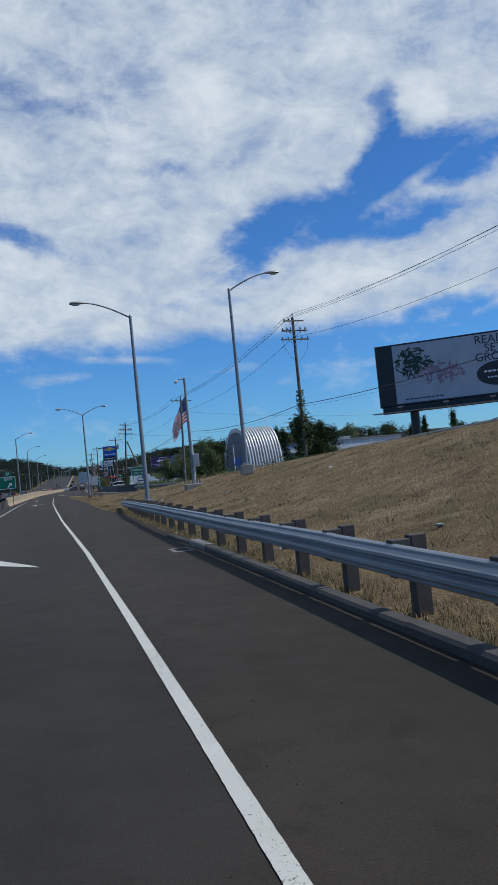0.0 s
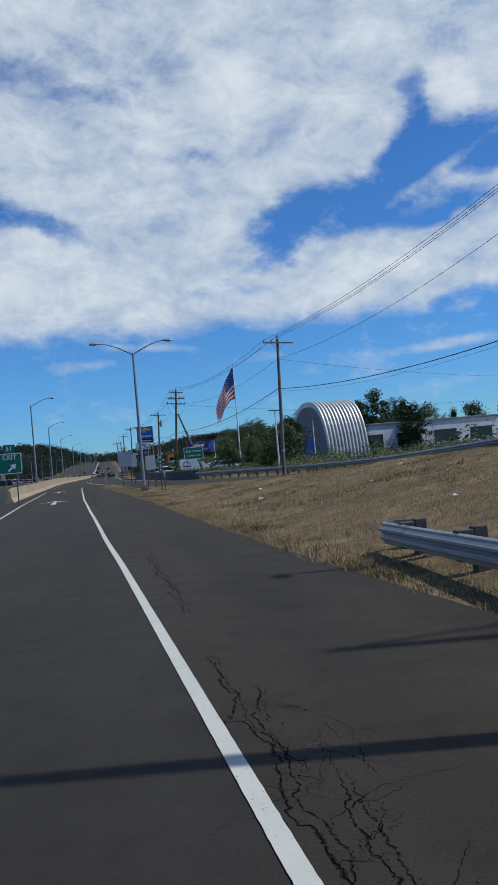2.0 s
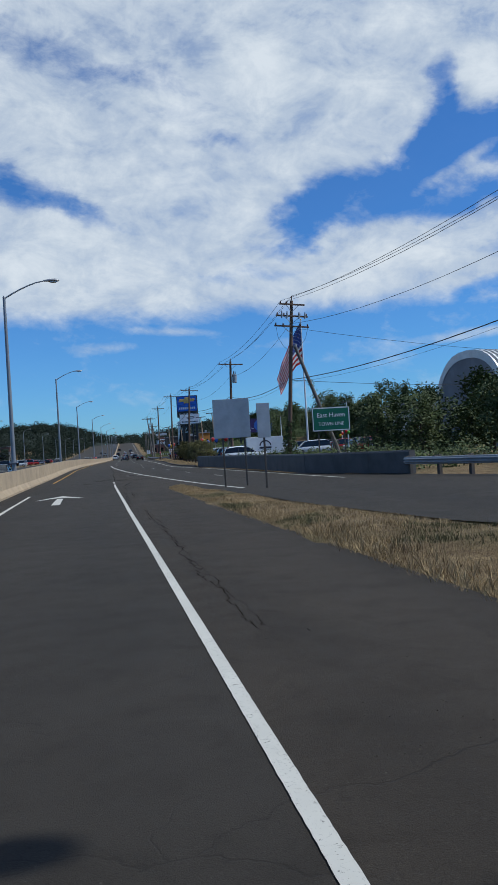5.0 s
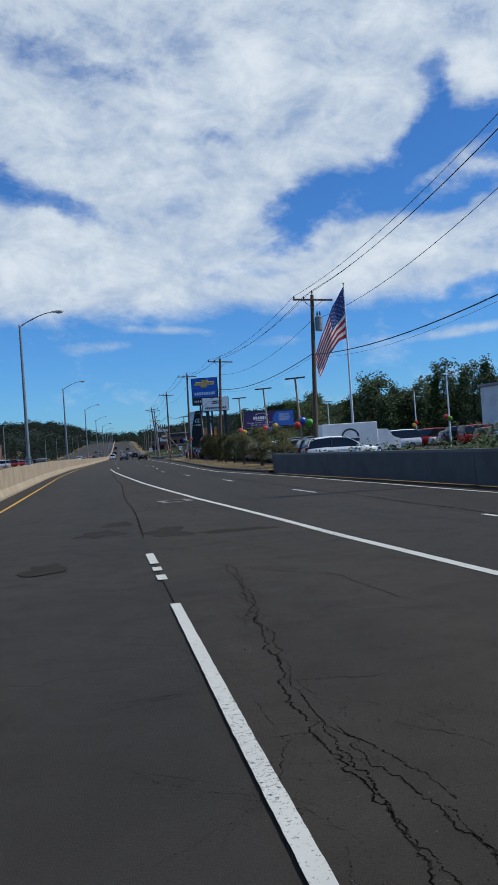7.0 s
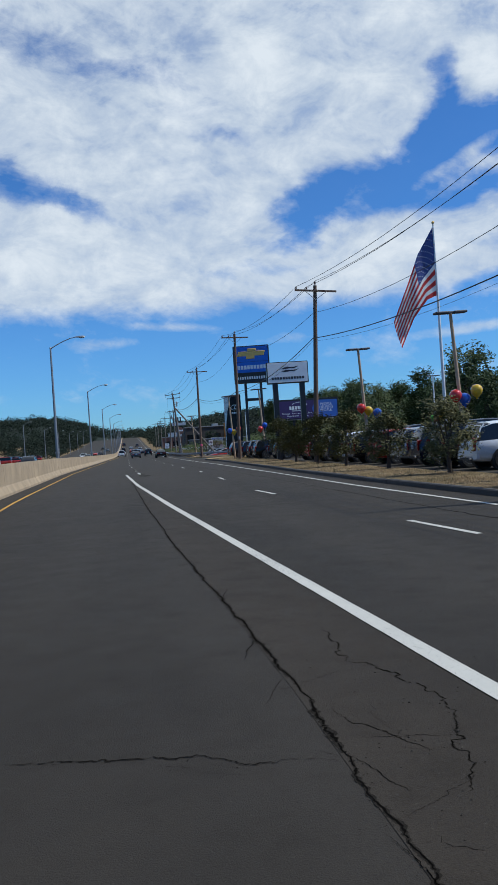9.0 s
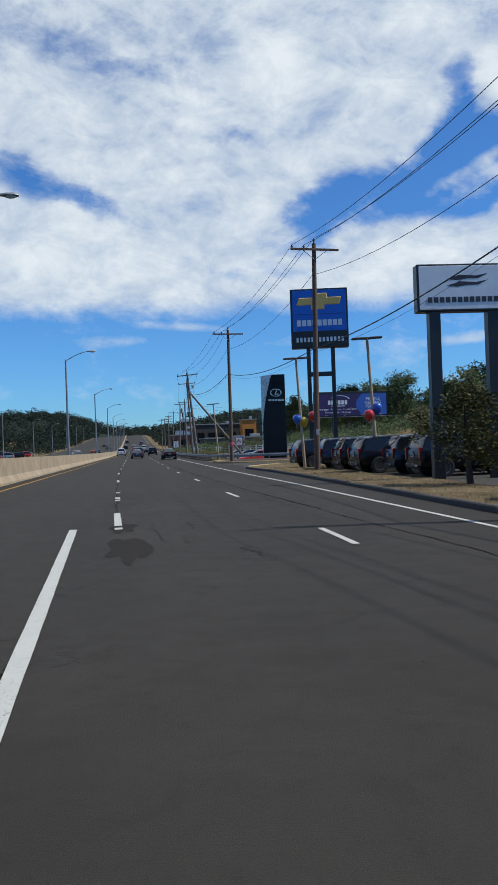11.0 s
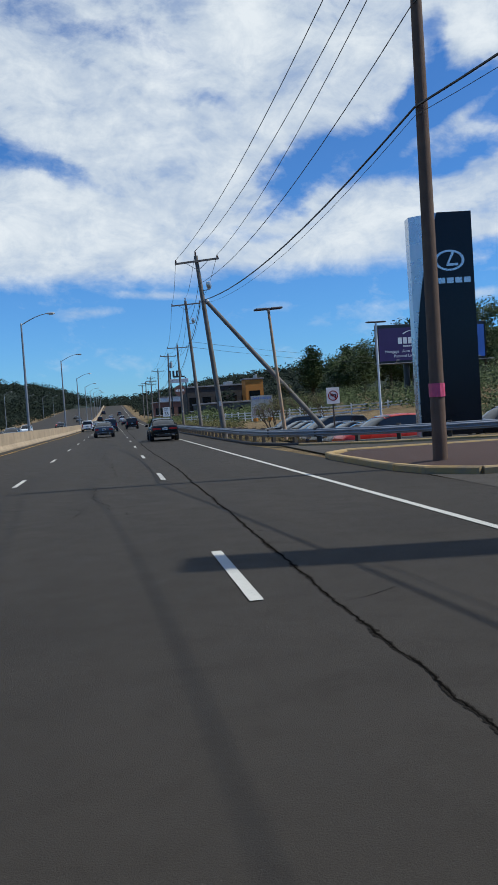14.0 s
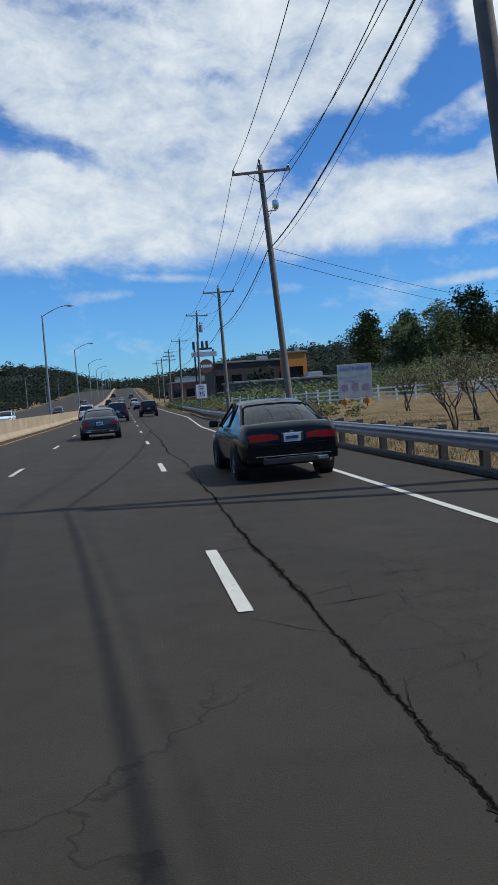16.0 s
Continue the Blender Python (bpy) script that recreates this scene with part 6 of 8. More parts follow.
def car_parts(spec, lights, detail):
    """The bare meshes of a car, by part name."""
    out = []
    bm = bmesh.new()
    rings = []
    for y, w_, zb, zt in spec["body"]:
        d = zt - zb
        rings.append(mirror([(w_ * .35, y, zb), (w_ * .82, y, zb), (w_ * .96, y, zb + .14 * d), (w_, y, zb + .40 * d), (w_ * .995, y, zb + .62 * d), (w_ * .965, y, zb + .86 * d), (w_ * .87, y, zt - .012), (w_ * .4, y, zt + .015)]))
    loft(bm, rings)
    bmesh.ops.recalc_face_normals(bm, faces=bm.faces)
    out.append(("body", bm, None, ""))
    belt, wb, lean = spec["belt"], spec["wb"], spec["lean"]

    def half_ring(y, zt, grow=0.0, from_f=0.0):
        wt = wb - (zt - belt) * lean
        pts = [(wb + (wt - wb) * f, y, belt + (zt - .07 - belt) * f) for f in (0.0, 0.5, 1.0) if f >= from_f]
        return mirror([(px + grow, y, pz) for px, _, pz in pts] + [(wt * .86 + grow * .5, y, zt - .02 + grow), (wt * .4, y, zt + grow)])

    bm = bmesh.new()
    loft(bm, [half_ring(y, zt) for y, zt in spec["cabin"]])
    bmesh.ops.recalc_face_normals(bm, faces=bm.faces)
    out.append(("glasshouse", bm, M["carglass"], ""))
    bm = bmesh.new()
    zs = lambda y: lerp(spec["cabin"], y)
    r0, r1 = spec["roof"]
    rows = [half_ring(r0 + (r1 - r0) * k / 6, zs(r0 + (r1 - r0) * k / 6), .014, 1.0) for k in range(7)]
    under = [[(px * .97, py, pz - .045) for px, py, pz in r] for r in rows]
    loft(bm, [a + b[::-1] for a, b in zip(rows, under)])
    bmesh.ops.recalc_face_normals(bm, faces=bm.faces)
    out.append(("roof", bm, None, ""))
    for sx in (-1, 1):
        for ya, yb in ((spec["cabin"][0][0] + .05, r0 + .1), (spec["cabin"][-1][0] - .05, r1 - .1), ((r0 + r1) / 2 + .1, (r0 + r1) / 2 + .1)):
            bm = bmesh.new()
            pts = []
            for f in (0.0, .5, 1.0):
                y = ya + (yb - ya) * f
                z = belt + (zs(y) - .05 - belt) * (f if ya == yb else 1.0) if ya != yb else belt + (zs(y) - .06 - belt) * f
                if ya != yb:
                    z = max(belt, zs(y) - .045)
                pts.append((sx * (wb - (z - belt) * lean + .004), y, z))
            tube(bm, pts, .026 if ya != yb else .022, 6)
            out.append(("pillar", bm, None if ya != yb else M["trim"], ""))
        bm = bmesh.new()
        box(bm, (sx * (wb + .17), spec["cabin"][-1][0] - .32, belt + .06), (.2, .12, .14), None, .03)
        out.append(("door_mirror", bm, None, ""))
        bm = bmesh.new()
        box(bm, (sx * (spec["body"][4][1] + .004), 0.0, belt - .16), (.012, 2.2, .025), None, .003)
        out.append(("side_moulding", bm, M["trim"], ""))
    yr, w0 = spec["body"][0][0], spec["body"][1][1]
    zt = spec["body"][1][3]
    if lights == "wide":      # broad lamps that reach from the corner to the boot lid
        shape, lz = [(-.20, -.045), (.31, -.07), (.335, .055), (-.02, .065), (-.19, .03)], zt - .14
    elif lights == "slim":
        shape, lz = [(0.0, -.05), (.30, -.10), (.38, .05), (.05, .07)], zt - .17
    else:                     # upright lamps
        shape, lz = [(.16, -.24), (.30, -.26), (.33, .18), (.20, .22)], zt - .12
    for sx in (-1, 1):
        bm = bmesh.new()
        prism(bm, [(sx * (w0 - .34 + px), pz) for px, pz in shape], yr - .035, yr + .16, Matrix.Translation((0, 0, lz)))
        out.append(("tail_lamp", bm, M["taillight"], "red tail lamp"))
        bm = bmesh.new()
        yf = spec["body"][-2][0]
        box(bm, (sx * (spec["body"][-2][1] - .12), yf + .05, spec["body"][-2][3] - .1), (.34, .2, .13), pose(0, 0, 0), .03)
        out.append(("head_lamp", bm, M["chrome"], ""))
    bm = bmesh.new()
    box(bm, (0, yr - .012, lz - .02 if lights != "tall" else lz - .1), (.40, .03, .17), None, .01)
    out.append(("number_plate_recess", bm, M["trim"], ""))
    bm = bmesh.new()
    box(bm, (0, yr - .034, lz - .02 if lights != "tall" else lz - .1), (.31, .014, .155), None, .004)
    out.append(("number_plate", bm, M["plate"], "pale blue plate"))
    bm = bmesh.new()
    box(bm, (0, yr - .043, lz - .02 if lights != "tall" else lz - .1), (.22, .006, .05))
    out.append(("plate_bar", bm, M["ink"], ""))
    bm = bmesh.new()
    zb = spec["body"][1][2]
    loft(bm, [mirror([(w0 * .5, y, zb + .02 + dz), (w0 * 1.02, y + .05, zb + .02 + dz), (w0 * 1.04, y + .06, zb + .20 + dz), (w0 * .5, y - .01, zb + .22 + dz)]) for y, dz in ((yr - .05, 0), (yr + .14, 0))])
    bmesh.ops.recalc_face_normals(bm, faces=bm.faces)
    out.append(("rear_bumper", bm, None, ""))
    bm = bmesh.new()
    box(bm, (0, yr - .03, zb + .03), (1.1, .06, .12), None, .02)
    out.append(("lower_valance", bm, M["trim"], ""))
    if detail:
        bm = bmesh.new()
        bmesh.ops.create_cone(bm, cap_ends=True, segments=12, radius1=.045, radius2=.045, depth=.02, matrix=Matrix.Translation((0, yr - .02, zt - .08)) @ Matrix.Rotation(radians(90), 4, "X"))
        out.append(("badge", bm, M["chrome"], "round chrome badge"))
        for sx in ((-1, 1) if detail == "twin" else (1,)):
            bm = bmesh.new()
            box(bm, (sx * .52, yr - .06, zb + .04), (.2, .06, .07), None, .015)
            out.append(("exhaust", bm, M["chrome"], ""))
        bm = bmesh.new()
        box(bm, (0, yr - .058, zb + .12), (1.35, .012, .014), None, .003)
        out.append(("bumper_trim", bm, M["chrome"], ""))
        bm = bmesh.new()
        box(bm, (0, spec["cabin"][0][0] + .55, zs(spec["cabin"][0][0] + .55) - .10), (.3, .06, .05), None, .01)
        out.append(("brake_light", bm, M["taillight"], ""))
        bm = bmesh.new()
        box(bm, (0, yr + .008, zt - .27), (1.2, .02, .012))
        out.append(("boot_seam", bm, M["trim"], ""))
    return out


def wheel_meshes(r):
    bm = bmesh.new()
    prof = [(r * .62, -.105), (r * .9, -.115), (r, -.08), (r, .08), (r * .9, .115), (r * .62, .105)]
    n = 22
    loft(bm, [[(h, pr * math.cos(a), pr * math.sin(a)) for a in (2 * math.pi * k / n for k in range(n))] for pr, h in prof], caps=False)
    bmesh.ops.recalc_face_normals(bm, faces=bm.faces)
    tyre = bpy.data.meshes.new("tyre")
    bm.to_mesh(tyre), bm.free()
    tyre.materials.append(M["tyre"])
    bm = bmesh.new()
    for k in range(5):
        box(bm, (0, 0, r * .33), (.05, r * .2, r * .56), Matrix.Rotation(2 * math.pi * k / 5, 4, "X"))
    tube(bm, [(-.09, 0, 0), (.09, 0, 0)], r * .18, 10)
    loft(bm, [[(h, pr * math.cos(a), pr * math.sin(a)) for a in (2 * math.pi * k / 18 for k in range(18))] for pr, h in ((r * .66, -.10), (r * .58, -.09), (r * .58, .09), (r * .66, .10))], caps=False)
    tube(bm, [(-.03, 0, 0), (.03, 0, 0)], r * .56, 14)
    rim = bpy.data.meshes.new("rim")
    bm.to_mesh(rim), bm.free()
    rim.materials.append(M["rim"])
    return tyre, rim


def build_car(name, spec, lights, detail, paint_, label, m):
    root = empty(name, m, label, "car", "cars")
    for nm, bm, mat, lab in car_parts(spec, lights, detail):
        part(nm, bm, mat or paint_, root, lab, nm in ("body", "glasshouse", "roof", "rear_bumper", "pillar"))
    tyre, rim = wheel_meshes(spec["r"])
    for ay in spec["axles"]:
        for sx in (-1, 1):
            arch = bmesh.new()
            tube(arch, [(sx * (spec["track"] - .14), ay, spec["r"] + .01), (sx * (spec["body"][4][1] + .012), ay, spec["r"] + .01)], spec["r"] * 1.13, 18)
            part("wheel_arch", arch, M["trim"], root)
            w_ = new("wheel", tyre)
            w_.parent, w_.location = root, (sx * (spec["track"] + .03), ay, spec["r"])
            q = new("rim", rim)
            q.parent = w_
    return root


def car_copy(src, m, paint_, label):
    """The same car in another colour: paint is set object by object."""
    ob = copy_thing(src, m)
    for o in ob.children_recursive:
        if o.type == "MESH" and o.material_slots and o.material_slots[0].material and o.material_slots[0].material.name.endswith("_paint"):
            o.material_slots[0].link = "OBJECT"
            o.material_slots[0].material = paint_
    return tagged(ob, label)


merc = build_car("saloon_car", SEDAN, "slim", "twin", PAINT["slate"], "slate-blue metallic saloon car driving in the middle lane", pose(-0.55, 326.2, 0, 0, 0, 0.5))
honda = build_car("saloon_car", SEDAN, "wide", "one", PAINT["darkgreen"], "older black-green saloon car with broad red tail lamps", pose(3.5, 302.4, 0, 0, 0, 0.5))
suv = build_car("suv", SUV, "tall", "one", PAINT["navy"], "dark navy suv driving ahead in the lane", pose(0.0, 361.0, road_z(361), 0, 0, 0))
van = build_car("van", VAN, "tall", "", PAINT["white"], "white van parked in the dealer's lot", pose(50.0, 214.0, 0.006, 0, 0, -90))

def plain_car(name, spec, paint_, label, m):
    """A car that is only seen far off or behind others: body, glass, roof, lamps and wheels."""
    root = empty(name, m, label, "car", "cars")
    for nm, bm, mat, lab in car_parts(spec, "tall" if spec is not SEDAN else "slim", ""):
        if nm in ("body", "glasshouse", "roof", "tail_lamp"):
            part(nm, bm, mat or paint_, root, lab, True)
        else:
            bm.free()
    tyre, rim = wheel_meshes(spec["r"])
    for ay in spec["axles"]:
        for sx in (-1, 1):
            w_ = new("wheel", tyre)
            w_.parent, w_.location = root, (sx * (spec["track"] + .06), ay, spec["r"])
    return root


far_suv = plain_car("suv", SUV, PAINT["grey"], "grey suv parked in the dealer's lot", pose(36.5, 187.0, 0.006, 0, 0, -90))
far_saloon = plain_car("saloon_car", SEDAN, PAINT["silver"], "silver saloon car parked in the dealer's lot", pose(43.0, 193.0, 0.006, 0, 0, 90))
far_van = plain_car("van", VAN, PAINT["white"], "white van parked in the dealer's lot", pose(50.0, 204.0, 0.006, 0, 0, 90))
COLOURS = ["black", "grey", "white", "navy", "silver", "red"]
rnd = random.Random(11)
# traffic far ahead, both ways
for x, y, c, src in ((-3.8, 384, "white", suv), (-0.3, 398, "black", merc), (3.2, 376, "black", suv), (-0.2, 432, "grey", far_suv), (3.3, 446, "navy", far_saloon), (-3.9, 452, "silver", far_saloon), (-0.4, 486, "red", far_saloon), (3.2, 505, "white", far_suv), (-3.8, 520, "black", far_suv),
                     (-0.2, 560, "silver", far_saloon), (3.3, 600, "grey", far_suv), (-3.8, 640, "navy", far_suv)):
    car_copy(src, pose(x, y, road_z(y), math.degrees(math.atan((road_z(y + 1) - road_z(y - 1)) / 2)), 0, 0), PAINT[c], "%s %s in the traffic ahead" % (c, "suv" if src in (suv, far_suv) else "saloon car"))
for x, y, c, src in ((-11, 158, "black", merc), (-14.5, 262, "navy", suv), (-11.2, 345, "silver", merc), (-14.7, 395, "white", suv), (-11.3, 436, "black", far_suv), (-14.6, 480, "red", far_saloon), (-11.3, 540, "grey", far_suv), (-14.6, 590, "black", far_saloon)):
    car_copy(src, pose(x, y, road_z(y), 0, 0, 180), PAINT[c], "%s %s coming along the far carriageway" % (c, "suv" if src in (suv, far_suv) else "saloon car"))
# the dealer's row nearest the road, noses away from it
k = 0
for i in range(23):
    y = 171.5 + 3.05 * i
    if 219.5 < y < 225.5:
        continue
    c = ("white", "black", "navy", "black", "white", "white", "black", "navy", "silver", "red", "black", "white", "grey", "black", "red", "navy", "black", "navy", "black", "navy", "black", "black", "navy")[i]
    car_copy(suv, pose(12.4 + rnd.uniform(-.2, .2) + (-1.0 if y > 232 else 0), y, 0.006, 0, 0, -90 + rnd.uniform(-3, 3)), PAINT[c], "%s suv for sale parked at the verge" % c)
# further rows in the lot
for row, (x, n, y0) in enumerate(((21.5, 13, 203), (27.5, 12, 204), (36.5, 18, 190), (43.0, 16, 196))):
    for i in range(n):
        c = COLOURS[rnd.randrange(6)] if rnd.random() < 0.5 else "white"
        src = rnd.choice((far_suv, far_suv, far_saloon, far_van))
        car_copy(src, pose(x + rnd.uniform(-.2, .2), y0 + 3.0 * i, 0.006, 0, 0, (-90 if row % 2 == 0 else 90) + rnd.uniform(-3, 3)), PAINT[c], "%s %s parked in the dealer's lot" % (c, {"suv": "suv", "saloon_car": "saloon car", "van": "van"}[src.name.split(".")[0]]))
# a row behind the far guard rail, noses towards the road
for i in range(9):
    c = ("red", "black", "black", "navy", "black", "black", "navy", "black", "black")[i]
    car_copy(far_saloon if i % 4 != 0 else far_suv, pose(12.9 + 0.06 * i, 285.4 + 2.7 * i, -0.84, 0, 0, 98 + rnd.uniform(-2, 2)), PAINT[c], "%s car for sale parked behind the guard rail" % c)
for i in range(5):
    c = ("black", "black", "grey", "black", "black")[i]
    car_copy(far_suv, pose(21.6 + 0.05 * i, 279.2 + 2.9 * i, -0.84, 0, 0, 96 + rnd.uniform(-2, 2)), PAINT[c], "%s suv for sale parked in front of the vans" % c)
for i in range(9):
    car_copy(far_van, pose(28.0 + 0.06 * i, 279.0 + 2.75 * i, -0.84, 0, 0, 96 + rnd.uniform(-1, 1)), PAINT["white"], "white van for sale in a long row of vans")
car_copy(suv, pose(10.6, 242.3, 0.006, 0, 0, -86), PAINT["black"], "black suv for sale parked beside the driveway")

# white box lorry in the lot
lorry = empty("box_truck", pose(17.6, 186.0, 0, 0, 0, -90), "white box truck with a dark round print on its side", "truck")
bm = bmesh.new()
box(bm, (0, -0.6, 1.75), (2.3, 4.6, 2.1), None, 0.03)
body_ = part("cargo_box", bm, M["white"], lorry)
bm = bmesh.new()
loft(bm, [[(1.156, -0.6 + rr * math.cos(a), 1.7 + rr * 0.9 * math.sin(a)) for a in (math.pi * (0.0 + k / 14) for k in range(15))] for rr in (0.75, 0.6)], caps=False, closed=False)
part("printed_ring", bm, M["ink"], body_)
bm = bmesh.new()
box(bm, (1.158, -0.6, 1.45), (0.006, 1.5, 0.24))
part("text_bar", bm, M["ink"], body_)
bm = bmesh.new()
loft(bm, [[(sx * w_, y, z) for sx, z in ((-1, .5), (1, .5), (1, zt), (-1, zt))] for y, w_, zt in ((1.75, 1.0, 2.2), (2.6, 1.0, 2.15), (3.1, .98, 1.5), (3.7, .92, 1.3))])
part("cab", bm, PAINT["white"], lorry)
ty, ri = wheel_meshes(.42)
for ay in (-1.9, 2.9):
    for sx in (-1, 1):
        w_ = new("wheel", ty)
        w_.parent, w_.location = lorry, (sx * .95, ay, .42)
        q = new("rim", ri)
        q.parent = w_


# ---------------------------------------------------------------- trees
def tree(seed, height, spread, per, size, leaf, label, at, trunk=0.35, clumps=26, shape="round", name="tree", category="tree"):
    rnd = random.Random(seed)
    root = empty(name, at, label, category, "trees" if category == "tree" else "shrubs")
    bm = bmesh.new()
    h0 = height * trunk
    tr = height * 0.02 + 0.03
    tube(bm, [(0, 0, -0.3), (rnd.uniform(-.1, .1), 0, h0 * .6), (rnd.uniform(-.2, .2), rnd.uniform(-.2, .2), h0 * 1.2), (rnd.uniform(-.3, .3), rnd.uniform(-.3, .3), height * .8)], [tr * 1.25, tr, tr * .8, tr * .25], 8)
    part("trunk", bm, M["bark"], root, "", True)
    centres = []
    clumps, per = int(clumps * 1.7), int(per * .62)
    for k in range(clumps):
        f = (k + rnd.random()) / clumps
        z = h0 * .75 + (height - h0 * .75) * f
        if shape == "cone":
            r_ = spread * (1 - f) ** .8
        else:
            r_ = spread * math.sqrt(max(0.02, 1 - (2 * f - .85) ** 2 / 1.35))
        a = rnd.uniform(0, 6.28)
        rr = r_ * rnd.uniform(.15, .95)
        centres.append((Vector((rr * math.cos(a), rr * math.sin(a), z * rnd.uniform(.94, 1.04))), spread * rnd.uniform(.16, .46)))
    for k in range(7):
        c = centres[rnd.randrange(clumps)][0]
        bm = bmesh.new()
        tube(bm, [(0, 0, h0 * rnd.uniform(.7, 1.1)), c * .5 + Vector((0, 0, h0 * .4)), c], [tr * .5, tr * .3, tr * .1], 5)
        part("limb", bm, M["bark"], root)
    vs, fs = [], []
    leaf_cloud(rnd, centres, per, size, vs, fs)
    raw("crown", vs, fs, leaf, root)
    return root


dark_lbl, mid_lbl = "broad dark green tree in full leaf", "tall green tree in summer leaf"
protos = [tree(1, 13, 4.6, 150, .25, M["leaf_dark"], dark_lbl, pose(46, 268, 0)), tree(2, 11, 4.2, 150, .24, M["leaf"], mid_lbl, pose(54, 262, 0)), tree(3, 15, 4.0, 140, .25, M["leaf_dark"], "tall dark tree with an uneven crown", pose(62, 272, 0)),
          tree(4, 9, 3.8, 150, .22, M["leaf"], "rounded green tree of middle height", pose(38, 285, 0), .2), tree(5, 14, 3.0, 140, .22, M["leaf_dark"], "slender dark conifer-like tree", pose(70, 280, 0), .15, 30, "cone")]
rnd = random.Random(21)
SPOTS = []
for i in range(46):      # the wood behind the dealer's lot
    f = i / 45
    SPOTS.append((50 + 22 * rnd.random() + 4 * math.sin(9 * f), 190 + 150 * f, 0.3))
for i in range(30):      # the wood further along
    SPOTS.append((46 + 45 * rnd.random(), 360 + 100 * rnd.random(), 3.5))
SPOTS += [(27, 74, 0.2), (30, 78, 0), (24, 148, 0), (26.5, 139, 0), (40, 86, 0), (46, 80, 0), (31, 176, 0)]
SPOTS += [(56 + 5.5 * k + rnd.uniform(-2, 2), 222 + rnd.uniform(0, 14) - k, 0.2) for k in range(11)]
for i, (x, y, z) in enumerate(SPOTS):
    src = protos[rnd.randrange(5)] if y < 300 else protos[rnd.randrange(2)]
    if x < 40 and y < 160:
        src = protos[3]
    t_ = copy_thing(src, pose(x, y, z, 0, 0, rnd.uniform(0, 360)))
    s_ = rnd.uniform(.75, 1.15) * (0.42 if y < 120 else 0.55 if y < 185 else 0.85 if y < 345 else 1.0)
    t_.scale = (s_, s_, s_ * rnd.uniform(.9, 1.1))
for i, (x, y, s_) in enumerate(((50.5, 424, .95), (54.5, 429, .85), (22.9, 63.2, .36), (24.2, 64.5, .32), (28, 145, .50), (22.6, 146, .54), (19.6, 148, .46), (25.2, 143.5, .40), (30.0, 151, .62), (28.4, 147, .56))):
    t_ = copy_thing(protos[0 if y < 100 or y > 400 else 1 + 2 * (i % 2)], pose(x, y, land(x, y) - 0.1, 0, 0, 70 * i))
    t_.scale = (s_, s_, s_)

small = tree(31, 4.0, 1.55, 230, .075, M["leaf_pale"], "small ornamental tree with dusty leaves at the verge", pose(8.3, 170.5, 0.08), .32, 22)
small.scale = (.62, .62, .62)
for i, (y, x, s_) in enumerate(((176.5, 7.7, .66), (184.5, 7.7, .64), (191.5, 7.9, .62), (198.5, 8.0, .66), (205, 8.1, .72), (212, 8.3, .62), (219, 8.7, .78), (227.5, 10.6, .7))):
    t_ = copy_thing(small, pose(x + .5, y, 0.08, 0, 0, 47 * i))
    t_.scale = (s_ * 1.12, s_ * 1.12, s_ * (1.0 - .03 * (i % 3)))


def bare_shrub(seed, height, at):
    """A scrubby bush: many thin forked stems, few leaves."""
    rnd = random.Random(seed)
    root = empty("shrub", at, "scrubby half-bare bush with thin grey stems", "shrub", "shrubs")
    bm, tips = bmesh.new(), []

    def grow(p, d, ln, r_, level):
        q = p + d * ln
        tube(bm, [p, (p + q) / 2 + Vector((rnd.uniform(-.06, .06), rnd.uniform(-.06, .06), 0)), q], [r_, r_ * .8, r_ * .6], 4, False)
        tips.append((q, ln * .5))
        if level:
            for _ in range(3):
                grow(q, (d + Vector((rnd.uniform(-.8, .8), rnd.uniform(-.8, .8), rnd.uniform(-.2, .4)))).normalized(), ln * rnd.uniform(.55, .8), r_ * .6, level - 1)

    for k in range(4):
        grow(Vector((rnd.uniform(-.15, .15), rnd.uniform(-.15, .15), -.1)), Vector((rnd.uniform(-.5, .5), rnd.uniform(-.5, .5), 1)).normalized(), height * .34, .05, 3)
    part("stem", bm, M["bark"], root)
    vs, fs = [], []
    leaf_cloud(rnd, [t_ for t_ in tips if t_[0].z > height * .35], 4, .055, vs, fs)
    raw("foliage", vs, fs, M["leaf_pale"], root)
    return root


for k, (x, y, h_) in enumerate(((13.6, 316.5, 3.4), (15.6, 319, 3.8), (18.2, 321.5, 3.6), (21.0, 326, 3.4), (16.9, 331, 3.0))):
    bare_shrub(300 + k, h_, pose(x, y, land(x, y) + .05))


def stuff(name, vs, fs, mat, label, category):
    return tagged(raw(name, vs, fs, mat), label, category, "", "stuff")


def thicket(name, region, count, rmin, rmax, per, size, mat, label, seed, base=None):
    """A mass of undergrowth over a stretch of ground: region(rnd) gives x, y."""
    rnd = random.Random(seed)
    vs, fs, cs = [], [], []
    for _ in range(count):
        x, y = region(rnd)
        r_ = rnd.uniform(rmin, rmax)
        cs.append((Vector((x, y, (base(x, y) if base else land(x, y)) + r_ * .55)), r_))
    leaf_cloud(rnd, cs, per, size, vs, fs, .7)
    return stuff(name, vs, fs, mat, label, category="undergrowth")


